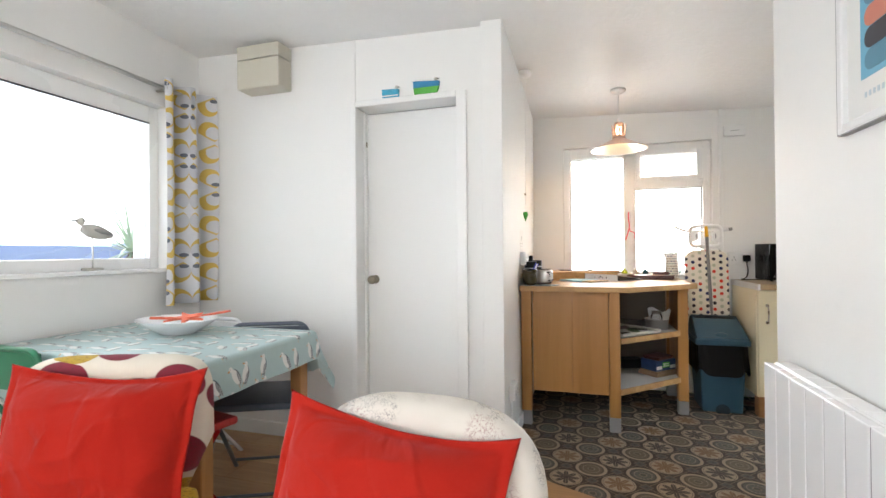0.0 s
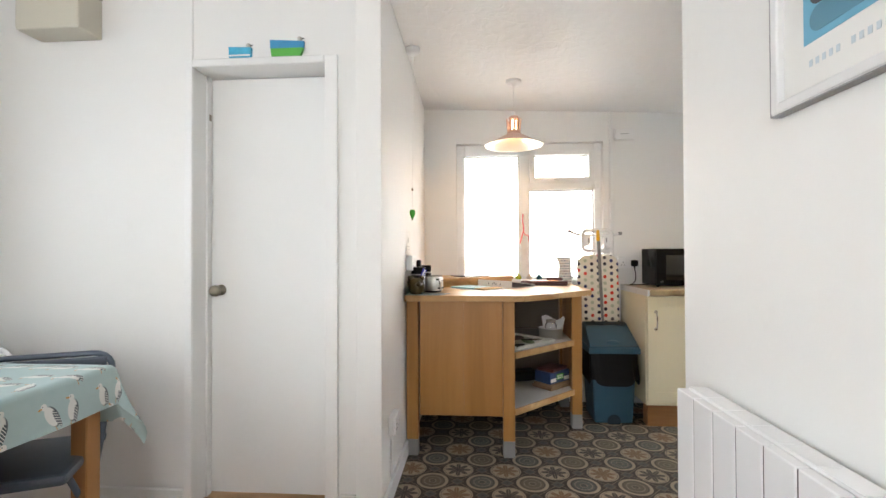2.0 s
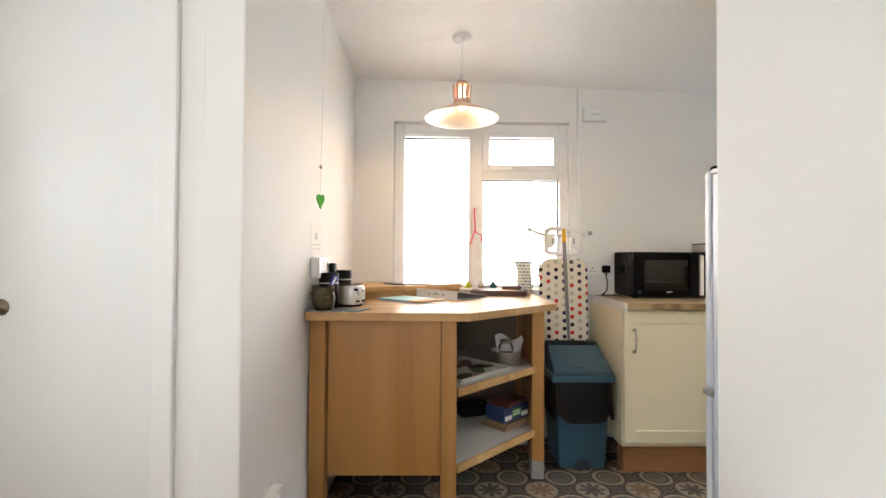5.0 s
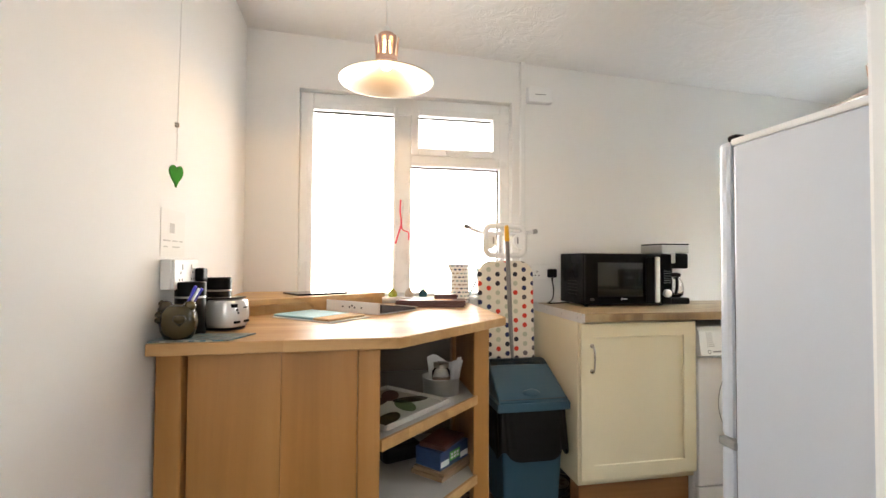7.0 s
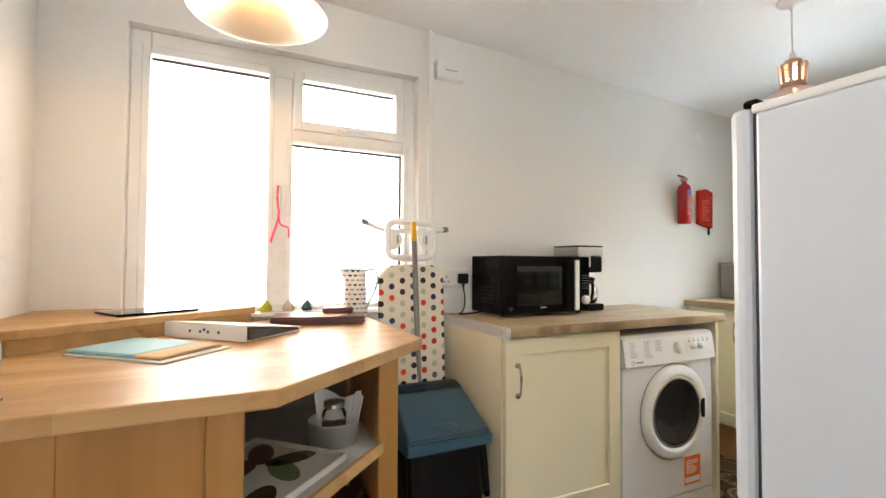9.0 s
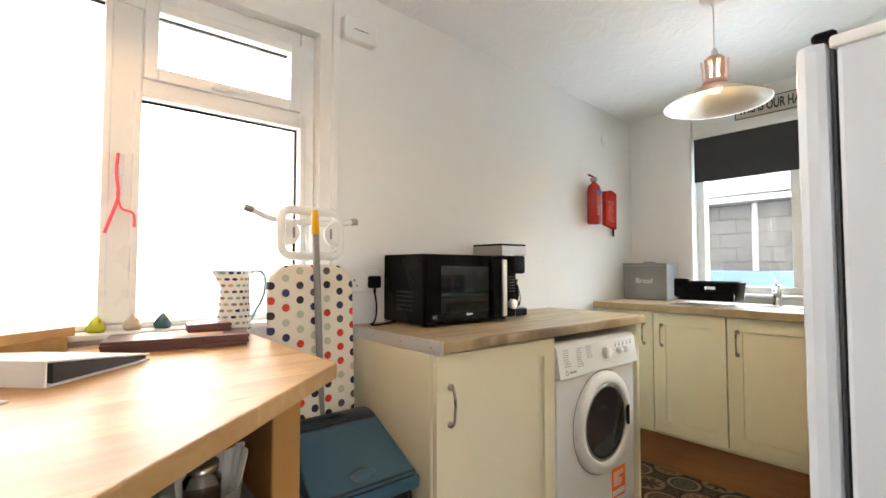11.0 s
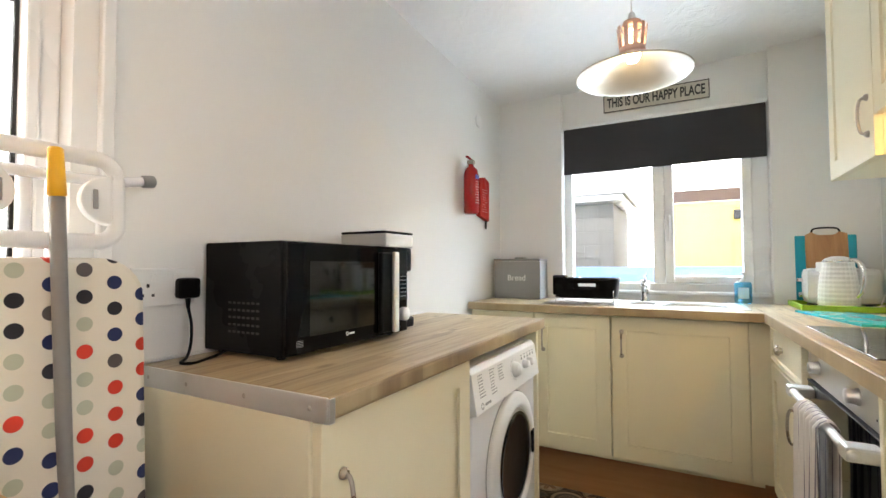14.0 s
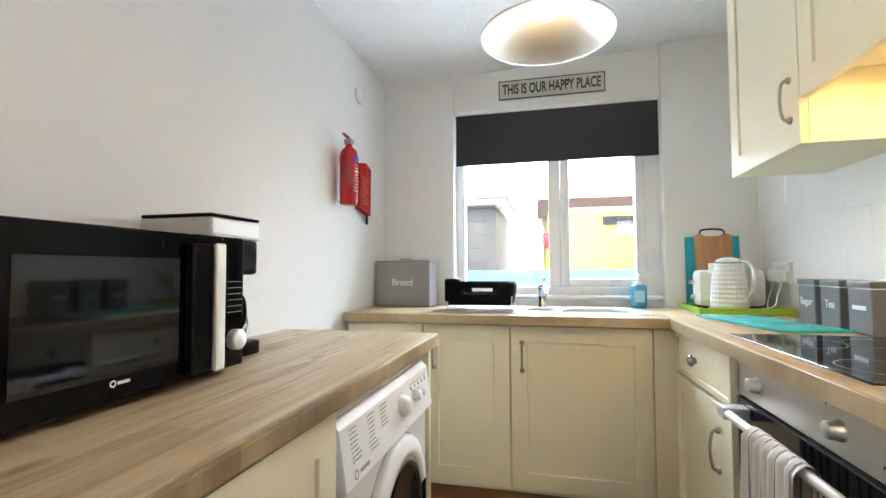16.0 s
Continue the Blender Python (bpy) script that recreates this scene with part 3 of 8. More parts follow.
def grid(fn, nu, nv, bm=None, uvs=None, thick=0.0):
    """A sheet fn(u, v), with u and v from 0 to 1; uvs gives the print's coordinates in metres."""
    own = bmesh.new()
    vs = [[own.verts.new(fn(i / nu, j / nv)) for j in range(nv + 1)] for i in range(nu + 1)]
    lay = own.loops.layers.uv.new("UVMap") if uvs else None
    for i in range(nu):
        for j in range(nv):
            f = own.faces.new((vs[i][j], vs[i + 1][j], vs[i + 1][j + 1], vs[i][j + 1]))
            f.smooth = True
            if uvs:
                for l, (a, b) in zip(f.loops, ((i, j), (i + 1, j), (i + 1, j + 1), (i, j + 1))):
                    l[lay].uv = uvs(a / nu, b / nv)
    if thick:
        bmesh.ops.recalc_face_normals(own, faces=own.faces)
        bmesh.ops.solidify(own, geom=own.faces[:], thickness=thick)
    return merge(bm, own)


def mesh_of(name, bm, material, smooth=None):
    me = bpy.data.meshes.new(name)
    bmesh.ops.recalc_face_normals(bm, faces=bm.faces) if smooth is None else None
    bm.to_mesh(me)
    bm.free()
    me.materials.append(material)
    return me


def thing(name, loc, label, category, group="", kind="", rz=0.0, world_parts=True):
    """An empty at the thing's base. Parts are given in world places, or local ones if world_parts is off."""
    ob = new(name)
    ob.empty_display_size = 0.05
    ob.matrix_world = pose(*loc, 0, 0, rz)
    ORIGIN[ob.name] = Vector(loc) if world_parts else Vector((0, 0, 0))
    return tagged(ob, label, category, group, kind)


def part(name, bm, material, parent, label=""):
    off = ORIGIN[parent.name]
    bmesh.ops.translate(bm, vec=-off, verts=bm.verts)
    ob = new(name, mesh_of(name, bm, material))
    ob.parent = parent
    ORIGIN[ob.name] = off
    return tagged(ob, label) if label else ob


def solo(name, bm, material, loc, label, category, group="", kind=""):
    """A thing that is one mesh, given in world places."""
    bmesh.ops.translate(bm, vec=-Vector(loc), verts=bm.verts)
    ob = new(name, mesh_of(name, bm, material))
    ob.location = loc
    ORIGIN[ob.name] = Vector(loc)
    return tagged(ob, label, category, group, kind)


def setting(name, bm, material, label="", category=""):
    ob = new(name, mesh_of(name, bm, material))
    ORIGIN[ob.name] = Vector((0, 0, 0))
    return tagged(ob, label, category, "", "structure")


def words(name, text, size, m, material, parent, extrude=0.0006, align="CENTER", narrow=1.0, bold=0.0):
    """Lettering in the built-in font, as a mesh."""
    cu = bpy.data.curves.new(name, "FONT")
    cu.body, cu.size, cu.extrude, cu.align_x, cu.align_y = text, size, extrude, align, "CENTER"
    cu.offset = bold
    ob = bpy.data.objects.new(name, cu)
    me = bpy.data.meshes.new_from_object(ob)
    bpy.data.objects.remove(ob)
    off = ORIGIN[parent.name]
    me.transform(Matrix.Translation(-off) @ m @ Matrix.Diagonal((narrow, 1, 1, 1)))
    me.materials.clear()
    me.materials.append(material)
    ob = new(name, me)
    ob.parent = parent
    return ob


# ---- structure ----
def ceil_z(x, y):
    return 2.30 - 0.04 * x - 0.045 * y


H = 2.62
WALL_A_T = 0.28
# wall with the desk window
WA = dict(x0=0.253, x1=1.389, z0=0.925, z1=2.016)
bm = box(-0.115, WA["x0"], 0, WALL_A_T, 0, H, 0)
box(WA["x1"], 3.86, 0, WALL_A_T, 0, H, 0, bm)
box(WA["x0"], WA["x1"], 0, WALL_A_T, 0, WA["z0"], 0, bm)
box(WA["x0"], WA["x1"], 0, WALL_A_T, WA["z1"], H, 0, bm)
setting("wall_north", bm, WALL, "white painted kitchen wall with the frosted-bright window", "wall")
# wall between dining room cupboard and kitchen
setting("wall_west_kitchen", box(-0.115, -0.001, -1.66, 0, 0, H, 0.006), WALL, "white painted side wall of the kitchen", "wall")
# wall of the cupboard door
DX0, DX1, DZ = -0.893, -0.250, 2.012
bm = box(-2.33, DX0, -1.61, -1.42, 0, H, 0)
box(DX1, -0.1155, -1.61, -1.42, 0, H, 0, bm)
box(DX0, DX1, -1.61, -1.42, DZ, H, 0, bm)
setting("wall_cupboard", bm, WALL, "white painted wall beside the cupboard door", "wall")
setting("cupboard_back", box(-1.2, -0.1155, -0.95, -0.90, 0, H, 0), WALL, "plain wall inside the cupboard", "wall")
# dining window wall
LW = dict(y0=-4.05, y1=-1.86, z0=1.045, z1=2.045)
bm = box(-2.33, -2.05, -5.6, LW["y0"], 0, H, 0)
box(-2.33, -2.05, LW["y1"], -1.61, 0, H, 0, bm)
box(-2.33, -2.05, LW["y0"], LW["y1"], 0, LW["z0"], 0, bm)
box(-2.33, -2.05, LW["y0"], LW["y1"], LW["z1"], H, 0, bm)
setting("wall_west", bm, WALL, "white painted dining room wall with a wide window", "wall")
# wall with the radiator
setting("wall_radiator", box(1.118, 1.225, -5.6, -1.985, 0, H, 0.006), WALL, "white painted wall that ends at the kitchen opening", "wall")
# unseen back wall, with an opening made up for the fill light
bm = box(-2.33, -1.2, -5.7, -5.6, 0, H, 0)
box(0.6, 1.225, -5.7, -5.6, 0, H, 0, bm)
box(-1.2, 0.6, -5.7, -5.6, 2.35, H, 0, bm)
box(-1.2, 0.6, -5.7, -5.6, 0, 0.45, 0, bm)
setting("wall_south", bm, WALL, "white painted wall at the end of the dining room", "wall")
# kitchen window wall
WB = dict(y0=-1.44, y1=-0.40, z0=0.962, z1=1.965)
bm = box(3.72, 3.98, WB["y1"], 0, 0, H, 0)
box(3.72, 3.98, -2.35, WB["y0"], 0, H, 0, bm)
box(3.755, 3.98, WB["y0"], WB["y1"], 0, WB["z0"], 0, bm)
box(3.755, 3.98, WB["y0"], WB["y1"], WB["z1"], H, 0, bm)
setting("wall_east", bm, WALL, "white painted kitchen wall with the sink window", "wall")
WC = -1.85
bm = box(1.95, 3.72, WC - 0.12, WC, 0, H, 0)
box(1.225, 1.95, -2.24, -2.12, 0, H, 0, bm)
box(1.95, 2.07, -2.24, WC - 0.12, 0, H, 0, bm)
setting("wall_south_kitchen", bm, WALL, "white kitchen wall behind the hob and the fridge alcove", "wall")
# ceiling and roof
cb = bmesh.new()
for pts in ([(-2.05, -5.6), (1.118, -5.6), (1.118, -1.985), (1.225, -1.985), (1.225, -2.12), (1.95, -2.12), (1.95, WC), (3.76, WC), (3.76, 0), (0, 0), (0, -1.61), (-2.05, -1.61)],):
    top = [cb.verts.new((x, y, ceil_z(x, y) + 0.04)) for x, y in pts]
    low = [cb.verts.new((x, y, ceil_z(x, y))) for x, y in pts]
    cb.faces.new(top), cb.faces.new(low[::-1])
    for i in range(len(pts)):
        j = (i + 1) % len(pts)
        cb.faces.new((low[i], low[j], top[j], top[i]))
bmesh.ops.triangulate(cb, faces=[f for f in cb.faces if len(f.verts) > 4])
setting("ceiling", cb, CEIL, "white ceiling with a stippled plaster texture", "ceiling")
setting("roof", box(-2.4, 4.0, -5.75, 0.3, H, H + 0.1, 0), WALL, "flat roof slab", "roof")
# floors
setting("floor", box(-2.33, 3.98, -5.7, 0.28, -0.12, -0.014, 0), LAMINATE, "floor slab under the boards", "floor")
kf = [(0.0, -1.56), (0.06, -1.59), (0.21, -1.735), (0.46, -1.84), (1.118, -2.0), (1.225, -2.12), (1.95, -2.12), (1.95, WC), (3.72, WC), (3.72, 0), (0, 0)]
setting("floor_kitchen", prism(kf, -0.014, 0.0), VINYL, "dark vinyl floor printed with round medallion tiles", "floor")
# skirting
sk = box(-0.204, -0.116, -1.628, -1.611, 0, 0.085, 0.004)
box(-0.116, 0.016, -1.677, -1.661, 0, 0.085, 0.004, sk)
box(-2.05, -0.916, -1.628, -1.611, 0, 0.085, 0.004, sk)
setting("baseboard", sk, WALL_GLOSS, "white gloss skirting board", "skirting board")
setting("baseboard_kitchen", box(0.0, 0.017, -1.660, -0.02, 0.001, 0.085, 0.004), WALL_GLOSS, "white gloss skirting board", "skirting board")
setting("baseboard_west", box(-2.049, -2.032, -5.6, -1.63, 0, 0.085, 0.004), WALL_GLOSS, "white gloss skirting board", "skirting board")
setting("baseboard_radiator", box(1.10, 1.117, -5.6, -2.0, 0.001, 0.085, 0.004), WALL_GLOSS, "white gloss skirting board", "skirting board")

# cupboard door with its frame
door = thing("door_1", (-0.55, -1.60, 0), "plain white flush cupboard door, closed, in a white frame", "door", kind="structure")
fr = box(-0.914, -0.879, -1.630, -1.611, 0, 2.036, 0.005)
box(-0.263, -0.205, -1.632, -1.611, 0, 2.036, 0.005, fr)
box(-0.879, -0.263, -1.631, -1.611, 2.001, 2.036, 0.004, fr)
part("architrave", fr, WALL_GLOSS, door)
fr = box(-0.892, -0.878, -1.624, -1.43, 0, 2.0, 0.002)
box(-0.264, -0.251, -1.624, -1.43, 0, 2.0, 0.002, fr)
box(-0.878, -0.264, -1.620, -1.43, 2.0005, 2.0115, 0.002, fr)
box(-0.878, -0.868, -1.523, -1.487, 0, 2.0, 0.002, fr)
part("door_lining", fr, WALL_GLOSS, door)
part("door_leaf", box(-0.8745, -0.2675, -1.482, -1.444, 0.006, 1.9955, 0.0015), WALL_GLOSS, door)
for z in (0.30, 1.72):
    part("hinge", rod((-0.272, -1.486, z - 0.035), (-0.272, -1.486, z + 0.035), 0.005), BRASS, door)
part("latch", box(-0.8675, -0.8655, -1.513, -1.497, 1.79, 1.82, 0), BRASS, door)
kn = lathe([(0, 0), (0.026, 0), (0.026, 0.004), (0.011, 0.008), (0.010, 0.03), (0.021, 0.038), (0.027, 0.048), (0.026, 0.062), (0.017, 0.071), (0, 0.073)], 24, None, pose(-0.824, -1.4825, 0.976, 90, 0, 0))
part("door_handle", kn, BRASS, door, "round aged brass knob")
setting("trim", box(-0.896, -0.884, -1.618, -1.611, 2.037, ceil_z(-0.9, -1.61), 0.002), WALL, "narrow joint strip above the door", "trim")
bx = thing("meter_box", (-1.42, -1.70, 2.15), "cream metal meter box fixed high on the wall", "meter box")
part("cover", box(-1.625, -1.325, -1.745, -1.612, 2.146, 2.325, 0.010), CREAM_TIN, bx)
part("lid", box(-1.625, -1.325, -1.745, -1.612, 2.328, 2.41, 0.006), CREAM_TIN, bx)


# windows
def bars(parent, name, rects, plane, mat_, axis, bev=0.006):
    """Frame bars from rectangles (a0, a1, z0, z1) between two depths."""
    b = None
    for a0, a1, z0, z1 in rects:
        if axis == "y":
            b = box(a0, a1, plane[0], plane[1], z0, z1, bev, b)
        else:
            b = box(plane[0], plane[1], a0, a1, z0, z1, bev, b)
    return part(name, b, mat_, parent)


def pane(parent, a0, a1, z0, z1, at, axis):
    b = box(a0, a1, at, at + 0.006, z0, z1, 0) if axis == "y" else box(at, at + 0.006, a0, a1, z0, z1, 0)
    ob = part("pane", b, GLASS, parent)
    ob.visible_shadow = False
    return ob


w = thing("window_1", (0.83, 0.1, 0.93), "white plastic window with a small top light, very bright outside", "window", kind="structure")
bars(w, "window_frame", [(0.253, 0.318, 0.925, 2.016), (1.332, 1.389, 0.925, 2.016), (0.318, 1.332, 1.925, 2.016), (0.318, 1.332, 0.925, 0.960), (0.738, 0.832, 0.962, 1.925), (0.832, 1.332, 1.650, 1.712)], (0.05, 0.12), UPVC, "y")
bars(w, "fixed_bead", [(0.290, 0.319, 0.947, 1.962), (0.737, 0.757, 0.947, 1.962), (0.319, 0.737, 1.926, 1.962), (0.319, 0.737, 0.947, 0.965)], (0.040, 0.10), UPVC, "y", 0.005)
bars(w, "fixed_bead", [(0.812, 0.833, 0.947, 1.668), (1.331, 1.354, 0.947, 1.668), (0.833, 1.331, 1.649, 1.668), (0.833, 1.331, 0.947, 0.965)], (0.043, 0.10), UPVC, "y", 0.005)
bars(w, "top_sash", [(0.834, 0.872, 1.708, 1.960), (1.29, 1.334, 1.708, 1.960), (0.872, 1.29, 1.708, 1.748), (0.872, 1.29, 1.924, 1.960)], (0.035, 0.10), UPVC, "y")
bars(w, "gasket", [(0.3185, 0.7375, 1.918, 1.9245), (0.8325, 1.3315, 1.642, 1.6495), (0.873, 1.289, 1.918, 1.9235), (1.324, 1.3315, 0.963, 1.642)], (0.078, 0.09), RUBBER, "y", 0.001)
pane(w, 0.318, 0.738, 0.962, 1.925, 0.085, "y")
pane(w, 0.832, 1.332, 0.962, 1.650, 0.085, "y")
pane(w, 0.872, 1.29, 1.750, 1.922, 0.07, "y")
hb = box(1.02, 1.07, 0.018, 0.036, 1.718, 1.738, 0.004)
box(1.045, 1.15, 0.010, 0.022, 1.722, 1.735, 0.004, hb)
part("catch", hb, UPVC, w)
part("lever", box(0.768, 0.792, 0.030, 0.05, 1.40, 1.46, 0.004), UPVC, w)
part("lever_arm", box(0.773, 0.787, 0.012, 0.030, 1.36, 1.43, 0.004), UPVC, w)
part("window_sill", box(0.256, 1.386, -0.03, 0.05, 0.926, 0.946, 0.004), WALL_GLOSS, w)
w = thing("window_2", (3.85, -0.92, 0.97), "white plastic two-light window above the sink", "window", kind="structure")
Y0, Y1, Z0, Z1 = WB["y0"], WB["y1"], WB["z0"], WB["z1"]
bars(w, "window_frame", [(Y0, Y0 + 0.075, Z0, Z1), (Y1 - 0.045, Y1, Z0, Z1), (Y0 + 0.075, Y1 - 0.045, Z1 - 0.05, Z1), (Y0 + 0.075, Y1 - 0.045, Z0, Z0 + 0.055), (-0.955, -0.895, Z0 + 0.055, Z1 - 0.05)], (3.80, 3.87), UPVC, "x")
bars(w, "casement", [(-1.365, -1.322, 1.018, 1.914), (-1.0, -0.956, 1.018, 1.914), (-1.322, -1.0, 1.018, 1.058), (-1.322, -1.0, 1.87, 1.914)], (3.785, 3.85), UPVC, "x")
pane(w, -0.895, -0.445, 1.017, 1.915, 3.835, "x")
pane(w, -1.322, -1.0, 1.058, 1.87, 3.82, "x")
hb = box(3.765, 3.785, -0.985, -0.965, 1.33, 1.40, 0.004)
box(3.750, 3.767, -0.983, -0.967, 1.25, 1.39, 0.005, hb)
part("catch", hb, UPVC, w)
part("window_sill", box(3.735, 3.80, -1.435, -0.405, 0.955, 0.975, 0.004), WALL_GLOSS, w)

w = thing("window_3", (-2.2, -2.9, 1.05), "wide white plastic window over the dining table", "window", kind="structure")
Y0, Y1, Z0, Z1 = LW["y0"], LW["y1"], LW["z0"], LW["z1"]
bars(w, "window_frame", [(Y0, Y0 + 0.06, Z0, Z1), (Y1 - 0.06, Y1, Z0, Z1), (Y0 + 0.06, Y1 - 0.06, Z1 - 0.10, Z1), (Y0 + 0.06, Y1 - 0.06, Z0, Z0 + 0.075)], (-2.20, -2.12), UPVC, "x")
pane(w, Y0 + 0.06, Y1 - 0.06, Z0 + 0.075, Z1 - 0.10, -2.16, "x")
part("gasket", box(-2.125, -2.115, Y0 + 0.06, Y1 - 0.06, Z1 - 0.108, Z1 - 0.1005, 0.001), RUBBER, w)
part("window_sill", box(-2.12, -2.035, Y0 + 0.005, Y1 - 0.005, Z0 - 0.012, Z0 + 0.012, 0.004), WALL_GLOSS, w)

# outside
setting("ground", box(-60, 60, -60, 60, -0.5, -0.35, 0), plain("tarmac_yard", (0.16, 0.16, 0.16), 0.8, var=0.15), "grey yard around the house", "ground")
setting("backdrop", box(-1.2, 2.9, 1.6, 1.65, -0.3, 4.2, 0), BRIGHT_SKY, "bright white sky outside the desk window", "sky")
# its unseen upper part is there to keep the sun out of the room
setting("backdrop_west", box(-7.6, -7.5, -12.0, 6.0, -0.3, 13.0, 0), BRIGHT_SKY, "bright white sky outside the dining window", "sky")
setting("backdrop_east", box(12.0, 12.1, -10.0, 6.0, -0.3, 7.5, 0), BRIGHT_SKY_EAST, "bright white sky outside the sink window", "sky")
# glowing sheet added out of view as fill for the dining room
setting("fill_panel_south", box(-3.0, 2.4, -7.05, -7.0, -0.3, 4.2, 0), BRIGHT_SKY, "unseen glowing panel added behind the end wall's opening", "sky")

# ---- kitchen furniture ----
NORTH, EAST, SOUTH = 0, -90, 180   # way the run lies; fronts look away from the wall


def shaker(w, h, rail=0.075, t=0.02):
    """A framed door, x from 0 to w, z from 0 to h, its front at y = -t."""
    b = box(0, w, -t, 0, 0, h, 0.0012)
    b.faces.ensure_lookup_table()
    face = min(b.faces, key=lambda f_: f_.calc_center_median().y - f_.calc_area())
    bmesh.ops.inset_individual(b, faces=[face], thickness=rail)
    bmesh.ops.inset_individual(b, faces=[face], thickness=0.003, depth=-0.007)
    return b


def bow_handle(length=0.112, r=0.0055):
    """A bowed pull with two feet, upright on the plane y = 0, bowing to -y."""
    pts = curve_pts([(0, -0.004, 0), (0, -0.016, 0.004), (0, -0.022, 0.020), (0, -0.025, length / 2), (0, -0.022, length - 0.020), (0, -0.016, length - 0.004), (0, -0.004, length)], 4)
    b = tube(pts, r * 0.8, 10)
    for z in (0, length):
        lathe([(0, 0), (0.0105, 0), (0.0105, 0.004), (0.0075, 0.010), (0, 0.011)], 14, b, pose(0, 0, z, 90, 0, 0))
    return b


def slab(xs, ys, holes, z0, z1):
    """A flat slab over a grid of lines, less the cells inside the holes."""
    b = bmesh.new()
    vs = {}

    def vert(i, j, z):
        if (i, j, z) not in vs:
            vs[i, j, z] = b.verts.new((xs[i], ys[j], z))
        return vs[i, j, z]

    def solid(i, j):
        if not (0 <= i < len(xs) - 1 and 0 <= j < len(ys) - 1):
            return False
        mx, my = (xs[i] + xs[i + 1]) / 2, (ys[j] + ys[j + 1]) / 2
        return not any(a < mx < c and d_ < my < e for a, c, d_, e in holes)
    for i in range(len(xs) - 1):
        for j in range(len(ys) - 1):
            if solid(i, j):
                q = ((i, j), (i + 1, j), (i + 1, j + 1), (i, j + 1))
                b.faces.new([vert(*k, z1) for k in q]), b.faces.new([vert(*k, z0) for k in q[::-1]])
                for (k, l), (di, dj) in zip(zip(q, q[1:] + q[:1]), ((0, -1), (1, 0), (0, 1), (-1, 0))):
                    if not solid(i + di, j + dj):
                        b.faces.new((vert(*k, z0), vert(*l, z0), vert(*l, z1), vert(*k, z1)))
    return b


def placed(b, m):
    bmesh.ops.transform(b, matrix=m, verts=b.verts)
    return b


def front(parent, w, h, m, handle=None, name="door", rail=0.075):
    """A shaker door with its handle at m."""
    d = part(name, placed(shaker(w, h, rail), m), CREAM, parent)
    if handle:
        part("handle", placed(bow_handle(), m @ pose(handle[0], -0.02, handle[1])), NICKEL, d, "bowed satin nickel handle")
    return d


# counter with washing machine
TOPA = 0.908
u = thing("base_cabinet", (1.80, -0.27, 0), "cream shaker base cabinet under the worktop", "cabinet", "kitchen base units")
part("body", box(1.513, 2.092, -0.518, -0.012, 0.15, TOPA - 0.04, 0.002), CREAM, u)
front(u, 0.572, 0.685, pose(1.519, -0.519, 0.178), (0.052, 0.475), rail=0.085)
part("plinth", box(1.535, 2.092, -0.482, -0.40, 0.002, 0.15, 0.001), OAK, u, "oak-coloured plinth")
u = solo("end_panel", box(2.722, 2.742, -0.535, -0.012, 0.002, TOPA - 0.04, 0.002), CREAM, (2.73, -0.27, 0.002), "cream end panel beside the washing machine", "panel")
t = thing("worktop", (2.13, -0.28, TOPA - 0.038), "grey-brown oak-effect worktop with an aluminium end strip", "worktop")
tb = box(1.516, 2.757, -0.560, -0.012, TOPA - 0.038, TOPA, 0.007)
part("slab", tb, TOP_X, t)
st = box(1.5115, 1.5155, -0.558, -0.004, TOPA - 0.041, TOPA + 0.0015, 0.0008)
box(1.5115, 1.526, -0.5625, -0.5605, TOPA - 0.041, TOPA, 0.0006, st)
part("end_strip", st, ALU, t, "aluminium edge strip with screws")
for y in (-0.52, -0.36, -0.19, -0.06):
    part("screw", lathe([(0, 0.0015), (0.003, 0.001), (0.0045, 0)], 12, None, pose(1.5114, y, TOPA - 0.02, 0, -90, 0)), STEEL, t)
part("upstand_seal", box(1.52, 2.75, -0.0115, -0.006, TOPA - 0.001, TOPA + 0.006, 0.001), WHITE_PLASTIC, t)


